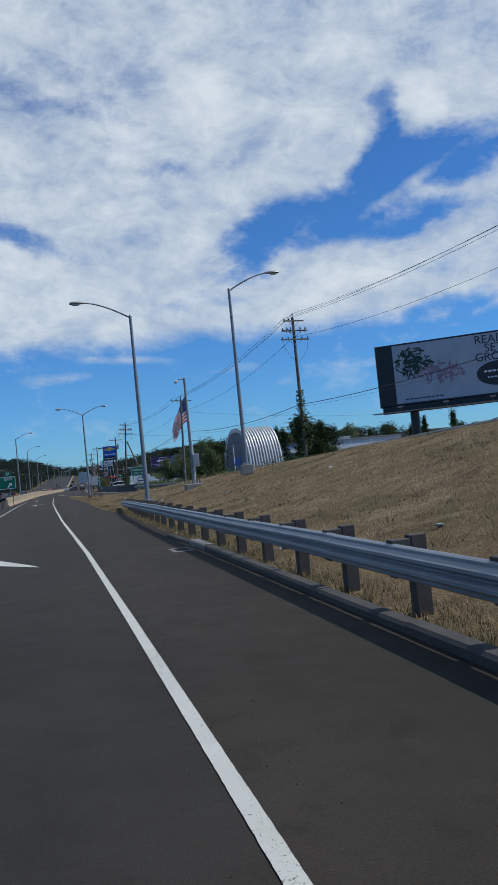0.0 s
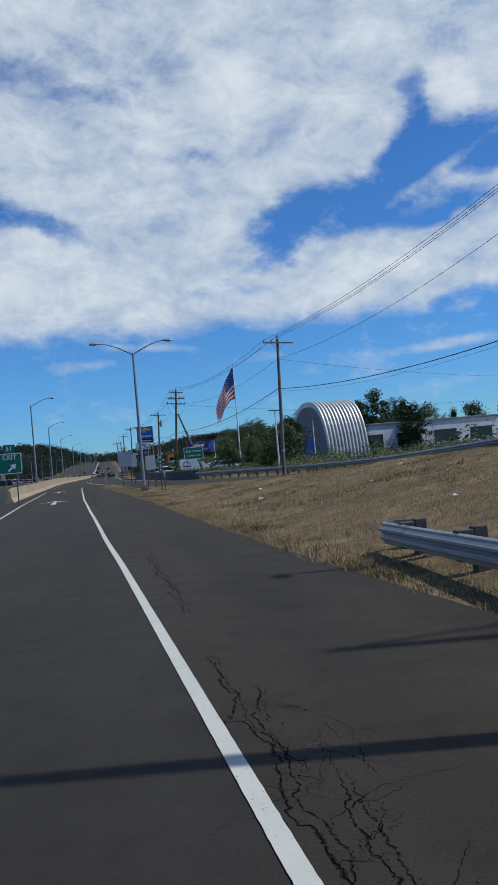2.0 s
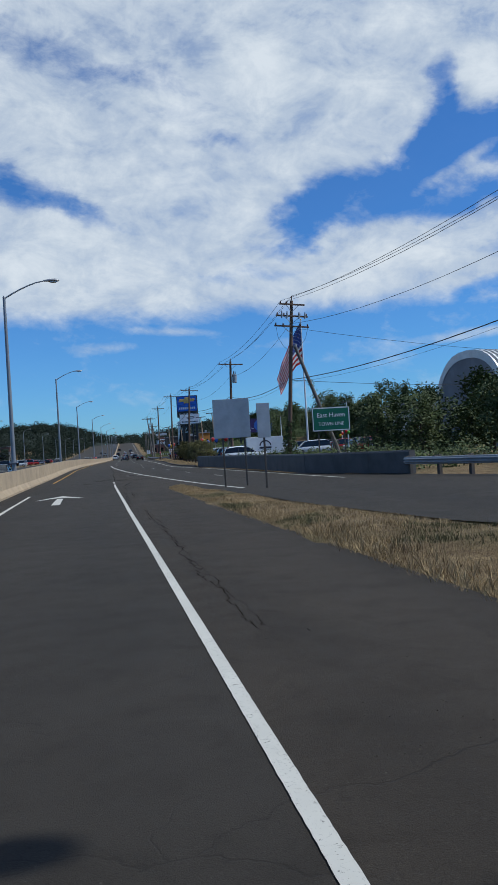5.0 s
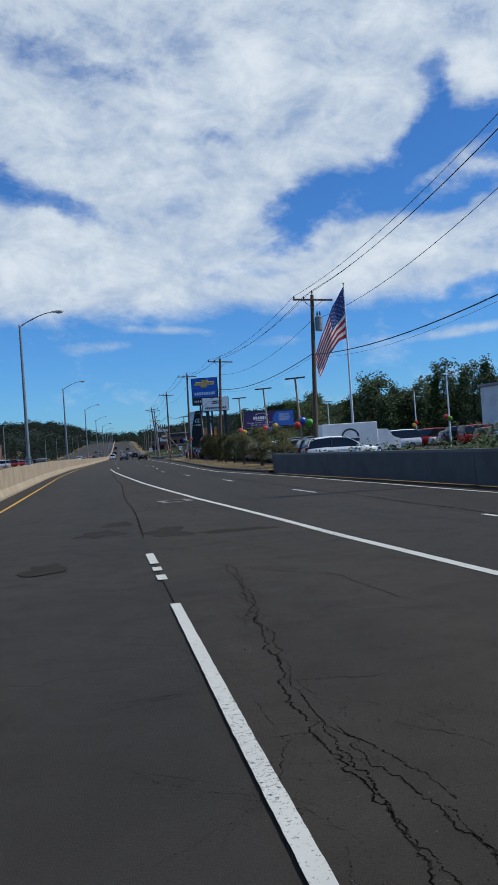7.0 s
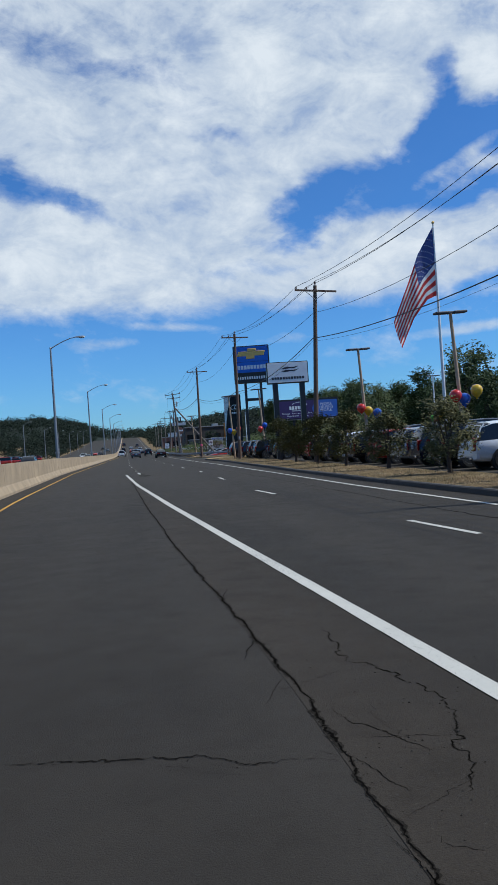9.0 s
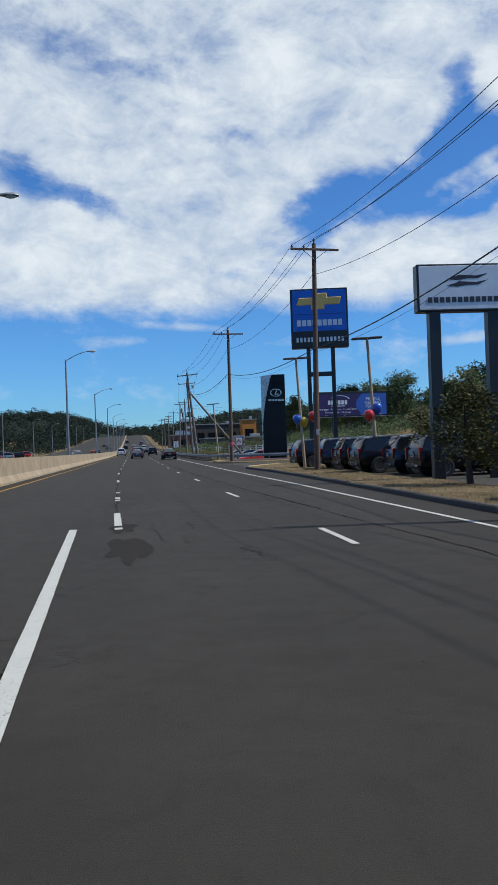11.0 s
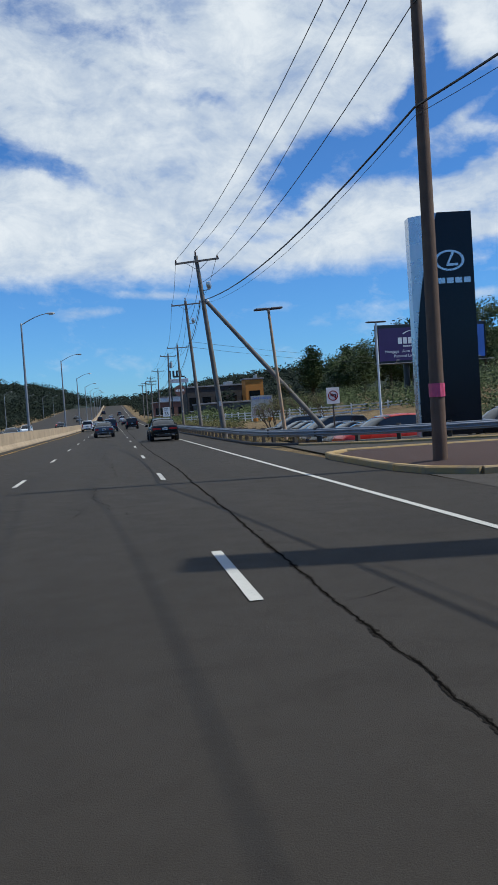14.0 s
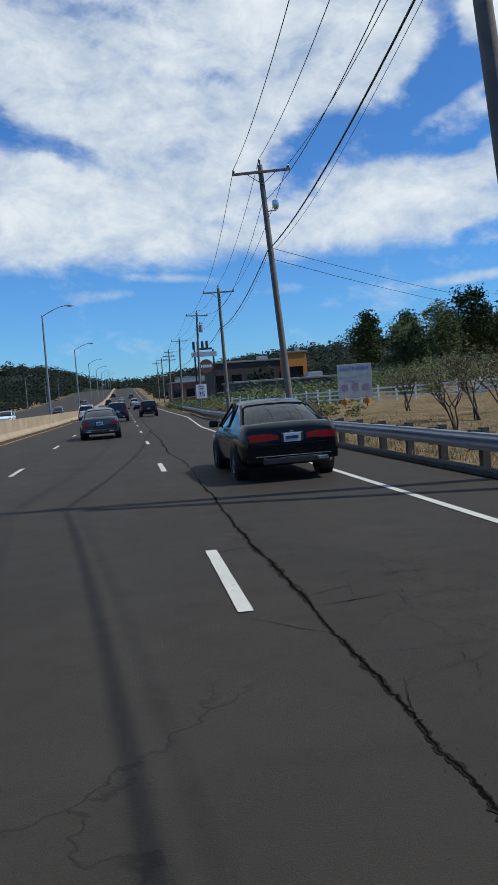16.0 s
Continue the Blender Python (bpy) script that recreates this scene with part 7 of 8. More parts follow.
thicket("undergrowth", lambda r: (r.uniform(14, 44), r.uniform(360, 430)), 240, .9, 2.1, 150, .16, M["leaf"], "dense green undergrowth behind the white fence", 51)
thicket("undergrowth", lambda r: (r.uniform(30, 62), r.uniform(300, 352)), 220, .9, 2.2, 150, .16, M["leaf"], "dense green undergrowth below the billboard", 52)
thicket("undergrowth", lambda r: (r.uniform(8.8, 14), r.uniform(392, 450)), 90, .5, 1.2, 130, .12, M["leaf"], "weedy shrubs along the guard rail", 53)
thicket("undergrowth", lambda r: (r.uniform(16, 26) + (118 - (yy := r.uniform(84, 126))) * .25 + 2.5, yy), 170, .5, 1.15, 150, .10, M["leaf_pale"], "tangled shrubs and reeds behind the slip road rail", 54)
thicket("undergrowth", lambda r: (r.uniform(9.5, 20) + max(0, (140 - (yy := r.uniform(122, 166)))) * .2, yy), 120, .4, 1.0, 130, .10, M["leaf"], "weeds and bushes behind the low wall", 55)
thicket("undergrowth", lambda r: (r.uniform(24, 70), r.uniform(60, 190)), 240, .8, 1.9, 120, .17, M["leaf_dark"], "dark undergrowth below the slip road", 56)
thicket("undergrowth", lambda r: (r.uniform(52, 76), r.uniform(185, 345)), 300, 1.0, 2.4, 130, .19, M["leaf_dark"], "dark undergrowth at the wood's edge", 57)


thicket("undergrowth", lambda r: (r.uniform(9.6, 13.2), r.uniform(326, 394)), 70, .35, .8, 130, .10, M["leaf_pale"], "dusty bushes behind the roadside rail", 58)


# ---------------------------------------------------------------- far woods and hills
def hill_height(x, y):
    left = 22.5 * smooth01((2 - x) / 120) * smooth01((y - 760) / 260)
    right = 16 * smooth01((x - 25) / 120) * smooth01((y - 520) / 300)
    end = 10 * smooth01((y - 1080) / 200)
    return road_z(y) + left * (0.86 + 0.16 * math.sin(x * 0.021 + 3.2) + 0.05 * math.sin(x * 0.06)) + right + end


hx = list(range(-760, 420, 20))
hy = list(range(640, 1500, 30))
vs = [(x, y, hill_height(x, y) - 1.0 - 6 * smooth01((700 - y) / 60)) for y in hy for x in hx]
n_ = len(hx)
structure(raw("backdrop_hills", vs, [(j * n_ + i, j * n_ + i + 1, (j + 1) * n_ + i + 1, (j + 1) * n_ + i) for j in range(len(hy) - 1) for i in range(n_ - 1) if not (-34 < hx[i] < 20 and hy[j] < 1060)], M["far_leaf"], smooth=True), "wooded hills in the distance", "hill")
rnd = random.Random(77)
vs, fs = [], []
for k in range(3600):
    y = rnd.uniform(700, 1330)
    x = rnd.uniform(-620, 320)
    if -34 < x < 24 and y < 1090:
        continue
    z = hill_height(x, y)
    r_ = rnd.uniform(3.0, 6.0)
    leaf_cloud(rnd, [(Vector((x, y, z + r_ * .7)), r_)], 58, 0.95, vs, fs, .9)
stuff("far_woods", vs, fs, M["far_leaf"], "dense dark green woods on the far hills", "woods")
vs, fs = [], []
for k in range(420):
    y = rnd.uniform(430, 760)
    x = rnd.choice((rnd.uniform(24, 120), rnd.uniform(-190, -44)))
    r_ = rnd.uniform(1.3, 4.2)
    leaf_cloud(rnd, [(Vector((x, y, road_z(y) + r_ * .9)), r_), (Vector((x + 1, y, road_z(y) + r_ * 1.9)), r_ * .7)], 80, .5, vs, fs, .9)
stuff("roadside_woods", vs, fs, M["far_leaf"], "green roadside trees in the distance", "woods")
vs, fs = [], []
for k in range(260):
    y = rnd.uniform(250, 640)
    x = rnd.uniform(-190, -70)
    r_ = rnd.uniform(1.3, 2.5)
    leaf_cloud(rnd, [(Vector((x, y, road_z(y) + r_ * .9)), r_), (Vector((x + 1, y, road_z(y) + r_ * 1.8)), r_ * .7)], 62, .45, vs, fs, .9)
stuff("roadside_woods", vs, fs, M["far_leaf"], "trees beyond the far carriageway", "woods")
vs, fs = [], []
for k in range(520):
    y = rnd.uniform(470, 1060)
    x = rnd.choice((rnd.uniform(12.5, 26) + (6 if y < 560 else 0), rnd.uniform(-48, -30)))
    r_ = rnd.uniform(1.4, 2.8)
    leaf_cloud(rnd, [(Vector((x, y, road_z(y) + r_ * .6)), r_)], 80, .4, vs, fs, .9)
stuff("roadside_woods", vs, fs, M["far_leaf"], "bushes along the climbing road in the distance", "woods")
for i in range(26):      # cars and lorries parked across the road
    c = COLOURS[rnd.randrange(6)]
    car_copy(rnd.choice((far_suv, far_van, far_saloon)), pose(-33 - 7 * (i % 2) - rnd.uniform(0, 1), 215 + 9.5 * i, road_z(215 + 9.5 * i), 0, 0, 90 + rnd.uniform(-5, 5)), PAINT[c], "%s vehicle parked beyond the far carriageway" % c)

# white rail fence
fence = empty("rail_fence", pose(26, 341, 0.2), "white three-rail fence with square posts", "fence")
FENCE = [Vector((40, 336, 0.6)), Vector((26, 341, 0.3)), Vector((19, 357, 0.2)), Vector((12, 378, 0.1))]
inv = fence.matrix_world.inverted()
for a, b in zip(FENCE, FENCE[1:]):
    n_ = max(1, int((b - a).length / 2.0))
    for k in range(n_):
        p, q = a.lerp(b, k / n_), a.lerp(b, (k + 1) / n_)
        bm = bmesh.new()
        box(bm, (p.x, p.y, p.z + .62), (.13, .13, 1.30), inv, .012)
        box(bm, (p.x, p.y, p.z + 1.29), (.17, .17, .05), inv, .01)
        part("fence_post", bm, M["white"], fence)
        for z_ in (.35, .72, 1.08):
            bm = bmesh.new()
            d = q - p
            box(bm, (0, 0, 0), (.04, d.length, .13), inv @ Matrix.Translation((p + q) / 2 + Vector((0, 0, z_))) @ pose(0, 0, 0, 0, 0, math.degrees(math.atan2(-d.x, d.y))), .006)
            part("fence_rail", bm, M["white"], fence)


# ---------------------------------------------------------------- cracks, patches, drains
def crack(name, pts, width, seed, jag=0.008, step=0.016, label="dark jagged crack in the asphalt", gaps=0.14, branch=0.012):
    """A crack along points (x, y): a wandering dark strip of uneven width with gaps, and short side branches."""
    rnd = random.Random(seed)
    vs, fs, worn = [], [], set()

    def run(line, w0, dark=0):
        last, wl, wr = None, 0.0, 0.0
        for i, (x, y) in enumerate(line):
            a, b = line[max(i - 1, 0)], line[min(i + 1, len(line) - 1)]
            d = Vector((b[0] - a[0], b[1] - a[1], 0))
            d = d.normalized() if d.length > 1e-6 else Vector((0, 1, 0))
            taper = min(1.0, 0.2 + 0.04 * min(i, len(line) - 1 - i))
            slow = 0.35 + 0.9 * abs(noise.noise(Vector((x * 1.1, y * 1.1, seed)))) + 0.5 * max(0.0, noise.noise(Vector((x * 5.0, y * 5.0, seed))))
            wl, wr = (0.45 * w_ + 0.55 * w0 * slow * taper * (0.08 + 0.75 * rnd.random() ** 1.6) for w_ in (wl, wr))      # each lip broken on its own
            if not dark and rnd.random() < 0.22:      # broken-out crumbs along the crack
                cx_, cy_, r_ = x + rnd.gauss(0, 0.035), y + rnd.gauss(0, 0.05), rnd.uniform(0.0015, 0.005)
                q = len(vs)
                zc = road_z(y) + wedge_lift(y) + 0.002
                vs.extend([(cx_ - r_, cy_ - r_ * rnd.random(), zc), (cx_ + r_ * rnd.random(), cy_ - r_, zc), (cx_ + r_, cy_ + r_ * rnd.random(), zc), (cx_ - r_ * rnd.random(), cy_ + r_, zc)])
                fs.append((q, q + 1, q + 2, q + 3))
            s_ = Vector((d.y, -d.x, 0))
            z = road_z(y) + wedge_lift(y) + (0.0008 if dark else 0.002)
            vs.extend([(x - s_.x * wl, y - s_.y * wl, z), (x + s_.x * wr, y + s_.y * wr, z)])
            o = len(vs) - 2
            if last is not None and rnd.random() > gaps:
                fs.append((last, last + 1, o + 1, o))
                if dark:
                    worn.add(len(fs) - 1)
            last = o

    def wander(a, b, jag_):
        n = max(2, int(math.hypot(b[0] - a[0], b[1] - a[1]) / step))
        drift, out = 0.0, []
        nx, ny = (b[1] - a[1]), -(b[0] - a[0])
        ln = math.hypot(nx, ny) or 1.0
        for k in range(n):
            f = k / n
            drift = drift * 0.965 + rnd.uniform(-jag_, jag_) + (rnd.uniform(-5, 5) * jag_ if name == "crack" and rnd.random() < 0.10 else 0.0)
            e = drift + rnd.uniform(-jag_, jag_) * 0.6
            out.append((a[0] + (b[0] - a[0]) * f + nx / ln * e, a[1] + (b[1] - a[1]) * f + ny / ln * e))
        return out

    line = []
    for a, b in zip(pts, pts[1:]):
        line += wander(a, b, jag)
    line.append(pts[-1])
    run(line, width * 0.85)
    run(line, width * 2.3, 1)
    for x, y in line:
        if rnd.random() < branch:
            ang, ln = rnd.uniform(0, 6.28), rnd.uniform(0.15, 0.9)
            run(wander((x, y), (x + ln * math.cos(ang), y + ln * math.sin(ang)), jag) + [(x + ln * math.cos(ang), y + ln * math.sin(ang))], width * 0.5)
    ob = raw(name, vs, fs, M["seal"])
    ob.data.materials.append(M["crumble"])
    ob.data.polygons.foreach_set("material_index", [1 if k in worn else 0 for k in range(len(fs))])
    return structure(ob, label, "crack")


LANE = "long dark joint along the lane"
# the long open joint between the two right-hand lanes
crack("joint_crack", [(2.95, 213), (2.6, 221), (2.38, 228), (2.32, 231), (2.28, 234), (2.12, 239), (2.04, 244.5), (1.96, 250), (1.94, 256), (1.98, 262), (2.0, 263.6), (2.0, 267.4), (2.06, 271.5), (2.03, 275), (1.98, 280), (1.91, 283), (1.88, 290), (1.88, 296), (1.95, 302)], 0.040, 3, 0.006, 0.016, label=LANE, gaps=0.02, branch=0.012)
crack("joint_crack", [(1.95, 302), (2.0, 330), (2.1, 420)], 0.045, 33, 0.03, 0.3, label=LANE, gaps=0.02, branch=0.0)
crack("joint_crack", [(-1.75, 214.8), (-1.9, 224), (-2.05, 236), (-2.2, 262)], 0.024, 4, 0.010, 0.04, label=LANE, gaps=0.1, branch=0.02)
crack("joint_crack", [(5.9, 126), (4.4, 152), (3.7, 172), (3.6, 190), (3.3, 205), (2.95, 213)], 0.028, 5, 0.02, 0.12, label=LANE, gaps=0.05, branch=0.02)
crack("joint_crack", [(-1.08, 137), (-1.10, 143.4), (-1.15, 144.7), (-1.2, 146.4), (-1.3, 148.8), (-1.36, 152.2), (-1.41, 161.7), (-1.45, 164.4), (-1.53, 167), (-1.76, 172.8), (-1.98, 183), (-2.3, 205)], 0.030, 6, 0.006, 0.016, label=LANE, gaps=0.03, branch=0.02)
# wandering cracks: points, width
CRACKS_NEAR = [
    ([(2.69, 47.5), (2.81, 43.7), (2.78, 41.4)], 0.020), ([(2.83, 39.5), (2.80, 38.9), (2.85, 38.3), (2.79, 37.7), (2.85, 37.1), (2.80, 36.6), (2.84, 35.9), (2.9, 34.0), (3.0, 31.5)], 0.022), ([(2.96, 38.5), (2.88, 37.5), (2.94, 36.8)], 0.016), ([(3.1, 36.8), (3.03, 36.4), (3.0, 35.6), (3.08, 34.2)], 0.020),
    ([(1.06, 85), (1.2, 83.1), (1.25, 80.2), (1.25, 77.5), (1.34, 76.0), (1.4, 75.1), (1.43, 74.3), (1.37, 73.7), (1.45, 73.3), (1.51, 72.8), (1.52, 72.3), (1.58, 71.8), (1.6, 71.3)], 0.016), ([(1.43, 74.65), (1.6, 74.7), (2.26, 74.61)], 0.007), ([(1.6, 71.3), (1.61, 70.7), (1.72, 68.5), (1.80, 66.8), (1.86, 65.8), (1.91, 65.1)], 0.016), ([(1.47, 70.0), (1.79, 69.7)], 0.010),
    ([(0.75, 93), (0.5, 98), (0.35, 104), (0.1, 109)], 0.020), ([(-0.22, 110.5), (-0.3, 114), (-0.34, 117.1), (-0.34, 117.8), (-0.36, 118.6), (-0.42, 121)], 0.022), ([(-0.14, 115.4), (-0.02, 116.4), (-0.02, 116.8), (-0.1, 117.2), (-0.08, 118.1), (-0.2, 119.6)], 0.020),
    ([(-0.40, 123.0), (-0.40, 124.9), (-0.42, 125.4), (-0.45, 126.4), (-0.47, 127.3), (-0.35, 128.3), (-0.2, 130.6), (-0.11, 132.7)], 0.022), ([(-0.1, 124.2), (-0.19, 125.3), (-0.29, 126.1), (-0.44, 126.5)], 0.018), ([(-0.46, 127.26), (0.26, 127.13)], 0.011), ([(-1.55, 127.21), (-0.96, 127.26)], 0.009), ([(0.1, 132.0), (0.9, 131.3), (1.2, 129.3)], 0.014),
    ([(0.9, 133.5), (0.2, 135.2), (-0.6, 135.0), (-1.6, 135.6), (-2.4, 135.2)], 0.012),
    ([(-0.68, 146.1), (-0.41, 145.9), (-0.36, 145.4), (-0.42, 144.8), (-0.51, 144.6), (-0.47, 144.1), (-0.38, 144.0)], 0.014), ([(-0.66, 145.6), (-0.72, 145.0), (-0.76, 144.6), (-0.79, 143.7), (-0.61, 143.65)], 0.012), ([(0.5, 141), (0.1, 144.5), (-0.2, 145.8)], 0.014),
    ([(-3.1, 163.27), (-2.61, 163.17), (-2.21, 163.08), (-1.84, 162.88), (-1.48, 162.78)], 0.010), ([(-0.89, 165.5), (-0.99, 164.6), (-0.75, 164.06), (-0.70, 163.44), (-0.87, 162.86), (-0.89, 162.57), (-1.03, 162.3)], 0.014), ([(-1.31, 163.05), (-0.84, 162.93)], 0.011), ([(-1.30, 163.56), (-1.23, 163.24), (-1.03, 162.76)], 0.011), ([(-1.29, 161.97), (-1.15, 161.84)], 0.011), ([(-0.6, 158.6), (-0.8, 157), (-0.7, 155.2), (-0.95, 153.8)], 0.014),
    ([(-0.25, 211.66), (-0.22, 210.8), (-0.20, 209.8)], 0.013), ([(-0.95, 211.2), (-0.91, 210.0), (-0.91, 209.0), (-0.8, 208.2)], 0.012), ([(-0.21, 208.1), (-0.17, 207.8)], 0.018), ([(0.34, 207.3), (0.39, 207.0), (0.24, 206.9), (0.45, 206.4), (0.42, 205.6)], 0.012), ([(-0.44, 209.2), (-0.5, 208.6), (-0.42, 207.6)], 0.009),
    ([(0.66, 230.7), (0.60, 229.6), (0.75, 228.9), (0.82, 228.3)], 0.012), ([(0.62, 228.2), (0.65, 227.7), (0.48, 227.46), (0.43, 227.16)], 0.012), ([(-0.35, 227.3), (-0.05, 227.37), (0.4, 227.3), (1.05, 227.07)], 0.008), ([(0.24, 226.9), (0.11, 226.5), (0.20, 226.41), (0.40, 226.34)], 0.011), ([(0.24, 226.14), (0.14, 225.9)], 0.010),
    ([(0.96, 226.5), (1.0, 226.14), (0.98, 225.92), (1.02, 225.77), (0.96, 225.6), (0.85, 225.47)], 0.010), ([(0.06, 225.61), (0.60, 225.51), (0.95, 225.43), (1.04, 225.26), (1.4, 225.1)], 0.010), ([(0.78, 225.28), (0.69, 225.0), (0.76, 224.83), (0.74, 224.5), (0.85, 223.9)], 0.010),
    ([(0.06, 220.00), (0.07, 219.50), (0.13, 219.29), (0.24, 218.87), (0.11, 218.72), (0.15, 218.44), (0.13, 218.18)], 0.011), ([(0.06, 218.02), (0.10, 217.84), (0.00, 217.68), (0.04, 217.77)], 0.011), ([(-0.40, 217.48), (-0.27, 217.54), (-0.00, 217.63), (0.15, 217.61), (0.35, 217.61), (0.61, 217.59), (0.80, 217.52)], 0.010), ([(-0.73, 217.44), (-0.55, 217.45), (-0.40, 217.48)], 0.008), ([(-0.53, 217.59), (-0.52, 217.43), (-0.50, 217.24), (-0.55, 217.08), (-0.54, 216.91)], 0.011),
    ([(0.23, 217.29), (0.27, 217.13)], 0.011), ([(0.22, 217.07), (0.10, 217.01), (0.14, 216.90), (0.09, 216.71), (0.03, 216.64), (-0.24, 216.65)], 0.010), ([(0.74, 216.89), (0.80, 216.76), (0.96, 216.62)], 0.010), ([(0.06, 222.29), (0.09, 221.89), (-0.07, 221.10), (-0.04, 220.80)], 0.010), ([(-1.15, 219.15), (-1.00, 218.98), (-0.84, 218.93)], 0.008),
    ([(-1.08, 218.12), (-0.98, 217.94), (-0.94, 217.78), (-0.83, 217.60)], 0.010), ([(-1.44, 218.12), (-1.31, 217.98), (-1.21, 218.11)], 0.009), ([(-1.37, 218.77), (-1.30, 218.48), (-1.18, 218.39)], 0.009), ([(-1.00, 221.16), (-0.89, 220.83)], 0.010), ([(-1.00, 218.94), (-0.97, 218.65)], 0.009),
    ([(-1.32, 220.14), (-1.31, 219.54)], 0.008), ([(0.13, 220.02), (0.45, 219.86)], 0.006), ([(0.24, 218.87), (0.57, 218.89)], 0.006), ([(0.92, 159.45), (0.92, 158.74), (0.93, 157.79), (0.95, 157.05), (1.00, 156.73)], 0.010), ([(-0.84, 156.60), (-0.88, 155.96), (-1.08, 155.49)], 0.008),
    ([(-1.18, 155.58), (-1.09, 154.82), (-0.92, 154.50), (-0.56, 154.52)], 0.008), ([(-1.05, 154.24), (-0.97, 153.76), (-0.90, 153.41), (-0.81, 153.03)], 0.014), ([(-1.00, 153.89), (-0.80, 153.88), (-0.67, 153.66)], 0.008), ([(-0.93, 153.53), (-0.98, 153.30), (-0.94, 153.07)], 0.009), ([(-0.84, 159.62), (-0.88, 157.94), (-0.63, 157.36)], 0.006),
]
CRACKS_FAR = [
    ([(0.56, 245.74), (0.85, 245.84), (1.47, 245.89), (1.87, 245.86)], 0.008), ([(0.10, 246.44), (0.25, 245.8)], 0.010), ([(0.15, 245.1), (0.20, 244.5), (0.12, 244.1), (0.16, 243.3)], 0.011), ([(0.25, 245.75), (0.5, 245.7)], 0.008), ([(1.2, 244.9), (1.95, 244.85)], 0.007), ([(2.2, 244.0), (2.6, 243.9)], 0.009),
    ([(1.05, 261.94), (1.53, 261.97), (1.93, 261.87)], 0.009), ([(-0.22, 267.8), (-0.15, 265.4), (0.0, 264.2), (0.17, 263.3), (0.20, 262.6)], 0.010), ([(0.47, 262.4), (0.44, 262.1), (0.47, 261.8)], 0.012), ([(2.05, 261.66), (2.26, 261.65)], 0.012), ([(-0.5, 263.6), (-0.3, 262.8), (-0.42, 262.0)], 0.010),
    ([(-0.06, 288.2), (-0.11, 285.5), (-0.12, 283.8), (-0.15, 282.2), (-0.03, 281.1)], 0.013), ([(-0.15, 282.3), (0.2, 282.2)], 0.008), ([(2.2, 282.6), (2.15, 281.2), (2.14, 280.4), (2.2, 280.0)], 0.010), ([(1.53, 279.87), (1.87, 279.87)], 0.009),
    ([(0.2, 278), (0.2, 274.7), (0.3, 272.3), (0.3, 271.0), (0.7, 270.9)], 0.010), ([(2.4, 274.2), (2.7, 272.9), (3.3, 272.5)], 0.010), ([(3.4, 277), (3.6, 274.9), (3.5, 273.3), (3.7, 271.8)], 0.010),
]
for k, (pts, wide) in enumerate(CRACKS_NEAR + CRACKS_FAR):
    crack("crack", pts, wide * (0.75 if wide > 0.0155 else 0.95), 40 + k)
    if wide > 0.0155:      # a second strand close beside the wide ones
        crack("crack", [(x + 0.05 + 0.03 * math.sin(9 * y), y) for x, y in pts], wide * 0.5, 240 + k, gaps=0.35)
# crazed areas where many short cracks meet
rnd = random.Random(8)
for k, (cx_, cy_, rx, ry, n) in enumerate(((-0.25, 124, .45, 6, 26), (0.3, 141, .9, 4.5, 46), (0.5, 135.5, .9, 1.8, 22), (-0.1, 115, .4, 4, 14), (0.1, 152, .8, 4, 22), (-0.9, 212, .7, 5, 40), (-1.2, 218.5, .5, 2.2, 34), (-0.8, 154.2, .5, 1.6, 34), (0.9, 157.5, .3, 2, 8), (0.7, 226, .8, 1.6, 12), (2.8, 291.5, .5, 2.4, 26), (3.0, 36.5, .25, 2.6, 12))):
    bits = []
    for q in range(n):
        x, y, a = cx_ + rx * rnd.uniform(-1, 1), cy_ + ry * rnd.uniform(-1, 1), rnd.uniform(0, 6.28)
        ln = rnd.uniform(.15, .6)
        bits.append(crack("crack", [(x, y), (x + ln * math.cos(a), y + ln * math.sin(a))], 0.012, 400 + 40 * k + q, branch=0.1))
    vs, fs = [], []
    for ob in bits:
        o = len(vs)
        vs += [v.co.copy() for v in ob.data.vertices]
        fs += [tuple(o + i for i in p.vertices) for p in ob.data.polygons if p.material_index == 0]
        bpy.data.objects.remove(ob)
    tagged(raw("crazing", vs, fs, M["seal"]), "network of short cracks in the worn asphalt", "crack", "", "stuff")


def patch(outline, label, mat="patch"):
    vs = [(x, y, wedge_lift(y) + 0.0012) for x, y in outline]
    return structure(raw("asphalt_patch", vs, [tuple(range(len(vs)))], M[mat]), label, "road patch")


def blotch(cx, cy, rx, ry, seed):
    r = random.Random(seed)
    out = []
    for k in range(60):
        a = 2 * math.pi * k / 60
        f = 0.9 + 0.55 * noise.noise(Vector((1.6 * math.cos(a), 1.6 * math.sin(a), seed))) + r.uniform(-.04, .04)
        out.append((cx + rx * f * math.cos(a), cy + ry * f * math.sin(a)))
    return out


for k, (cx, cy, rx, ry) in enumerate(((-0.6, 137.6, .55, 1.1), (-1.9, 138.4, .5, .7), (-1.6, 140.3, .35, .8), (0.6, 137.0, .9, .35), (-1.45, 207.6, .35, 1.7), (-1.55, 211.0, .3, 1.1), (-2.6, 133.8, .35, .6))):
    patch(blotch(cx, cy, rx, ry, 60 + k), "dark fresh asphalt patch in the old surface")


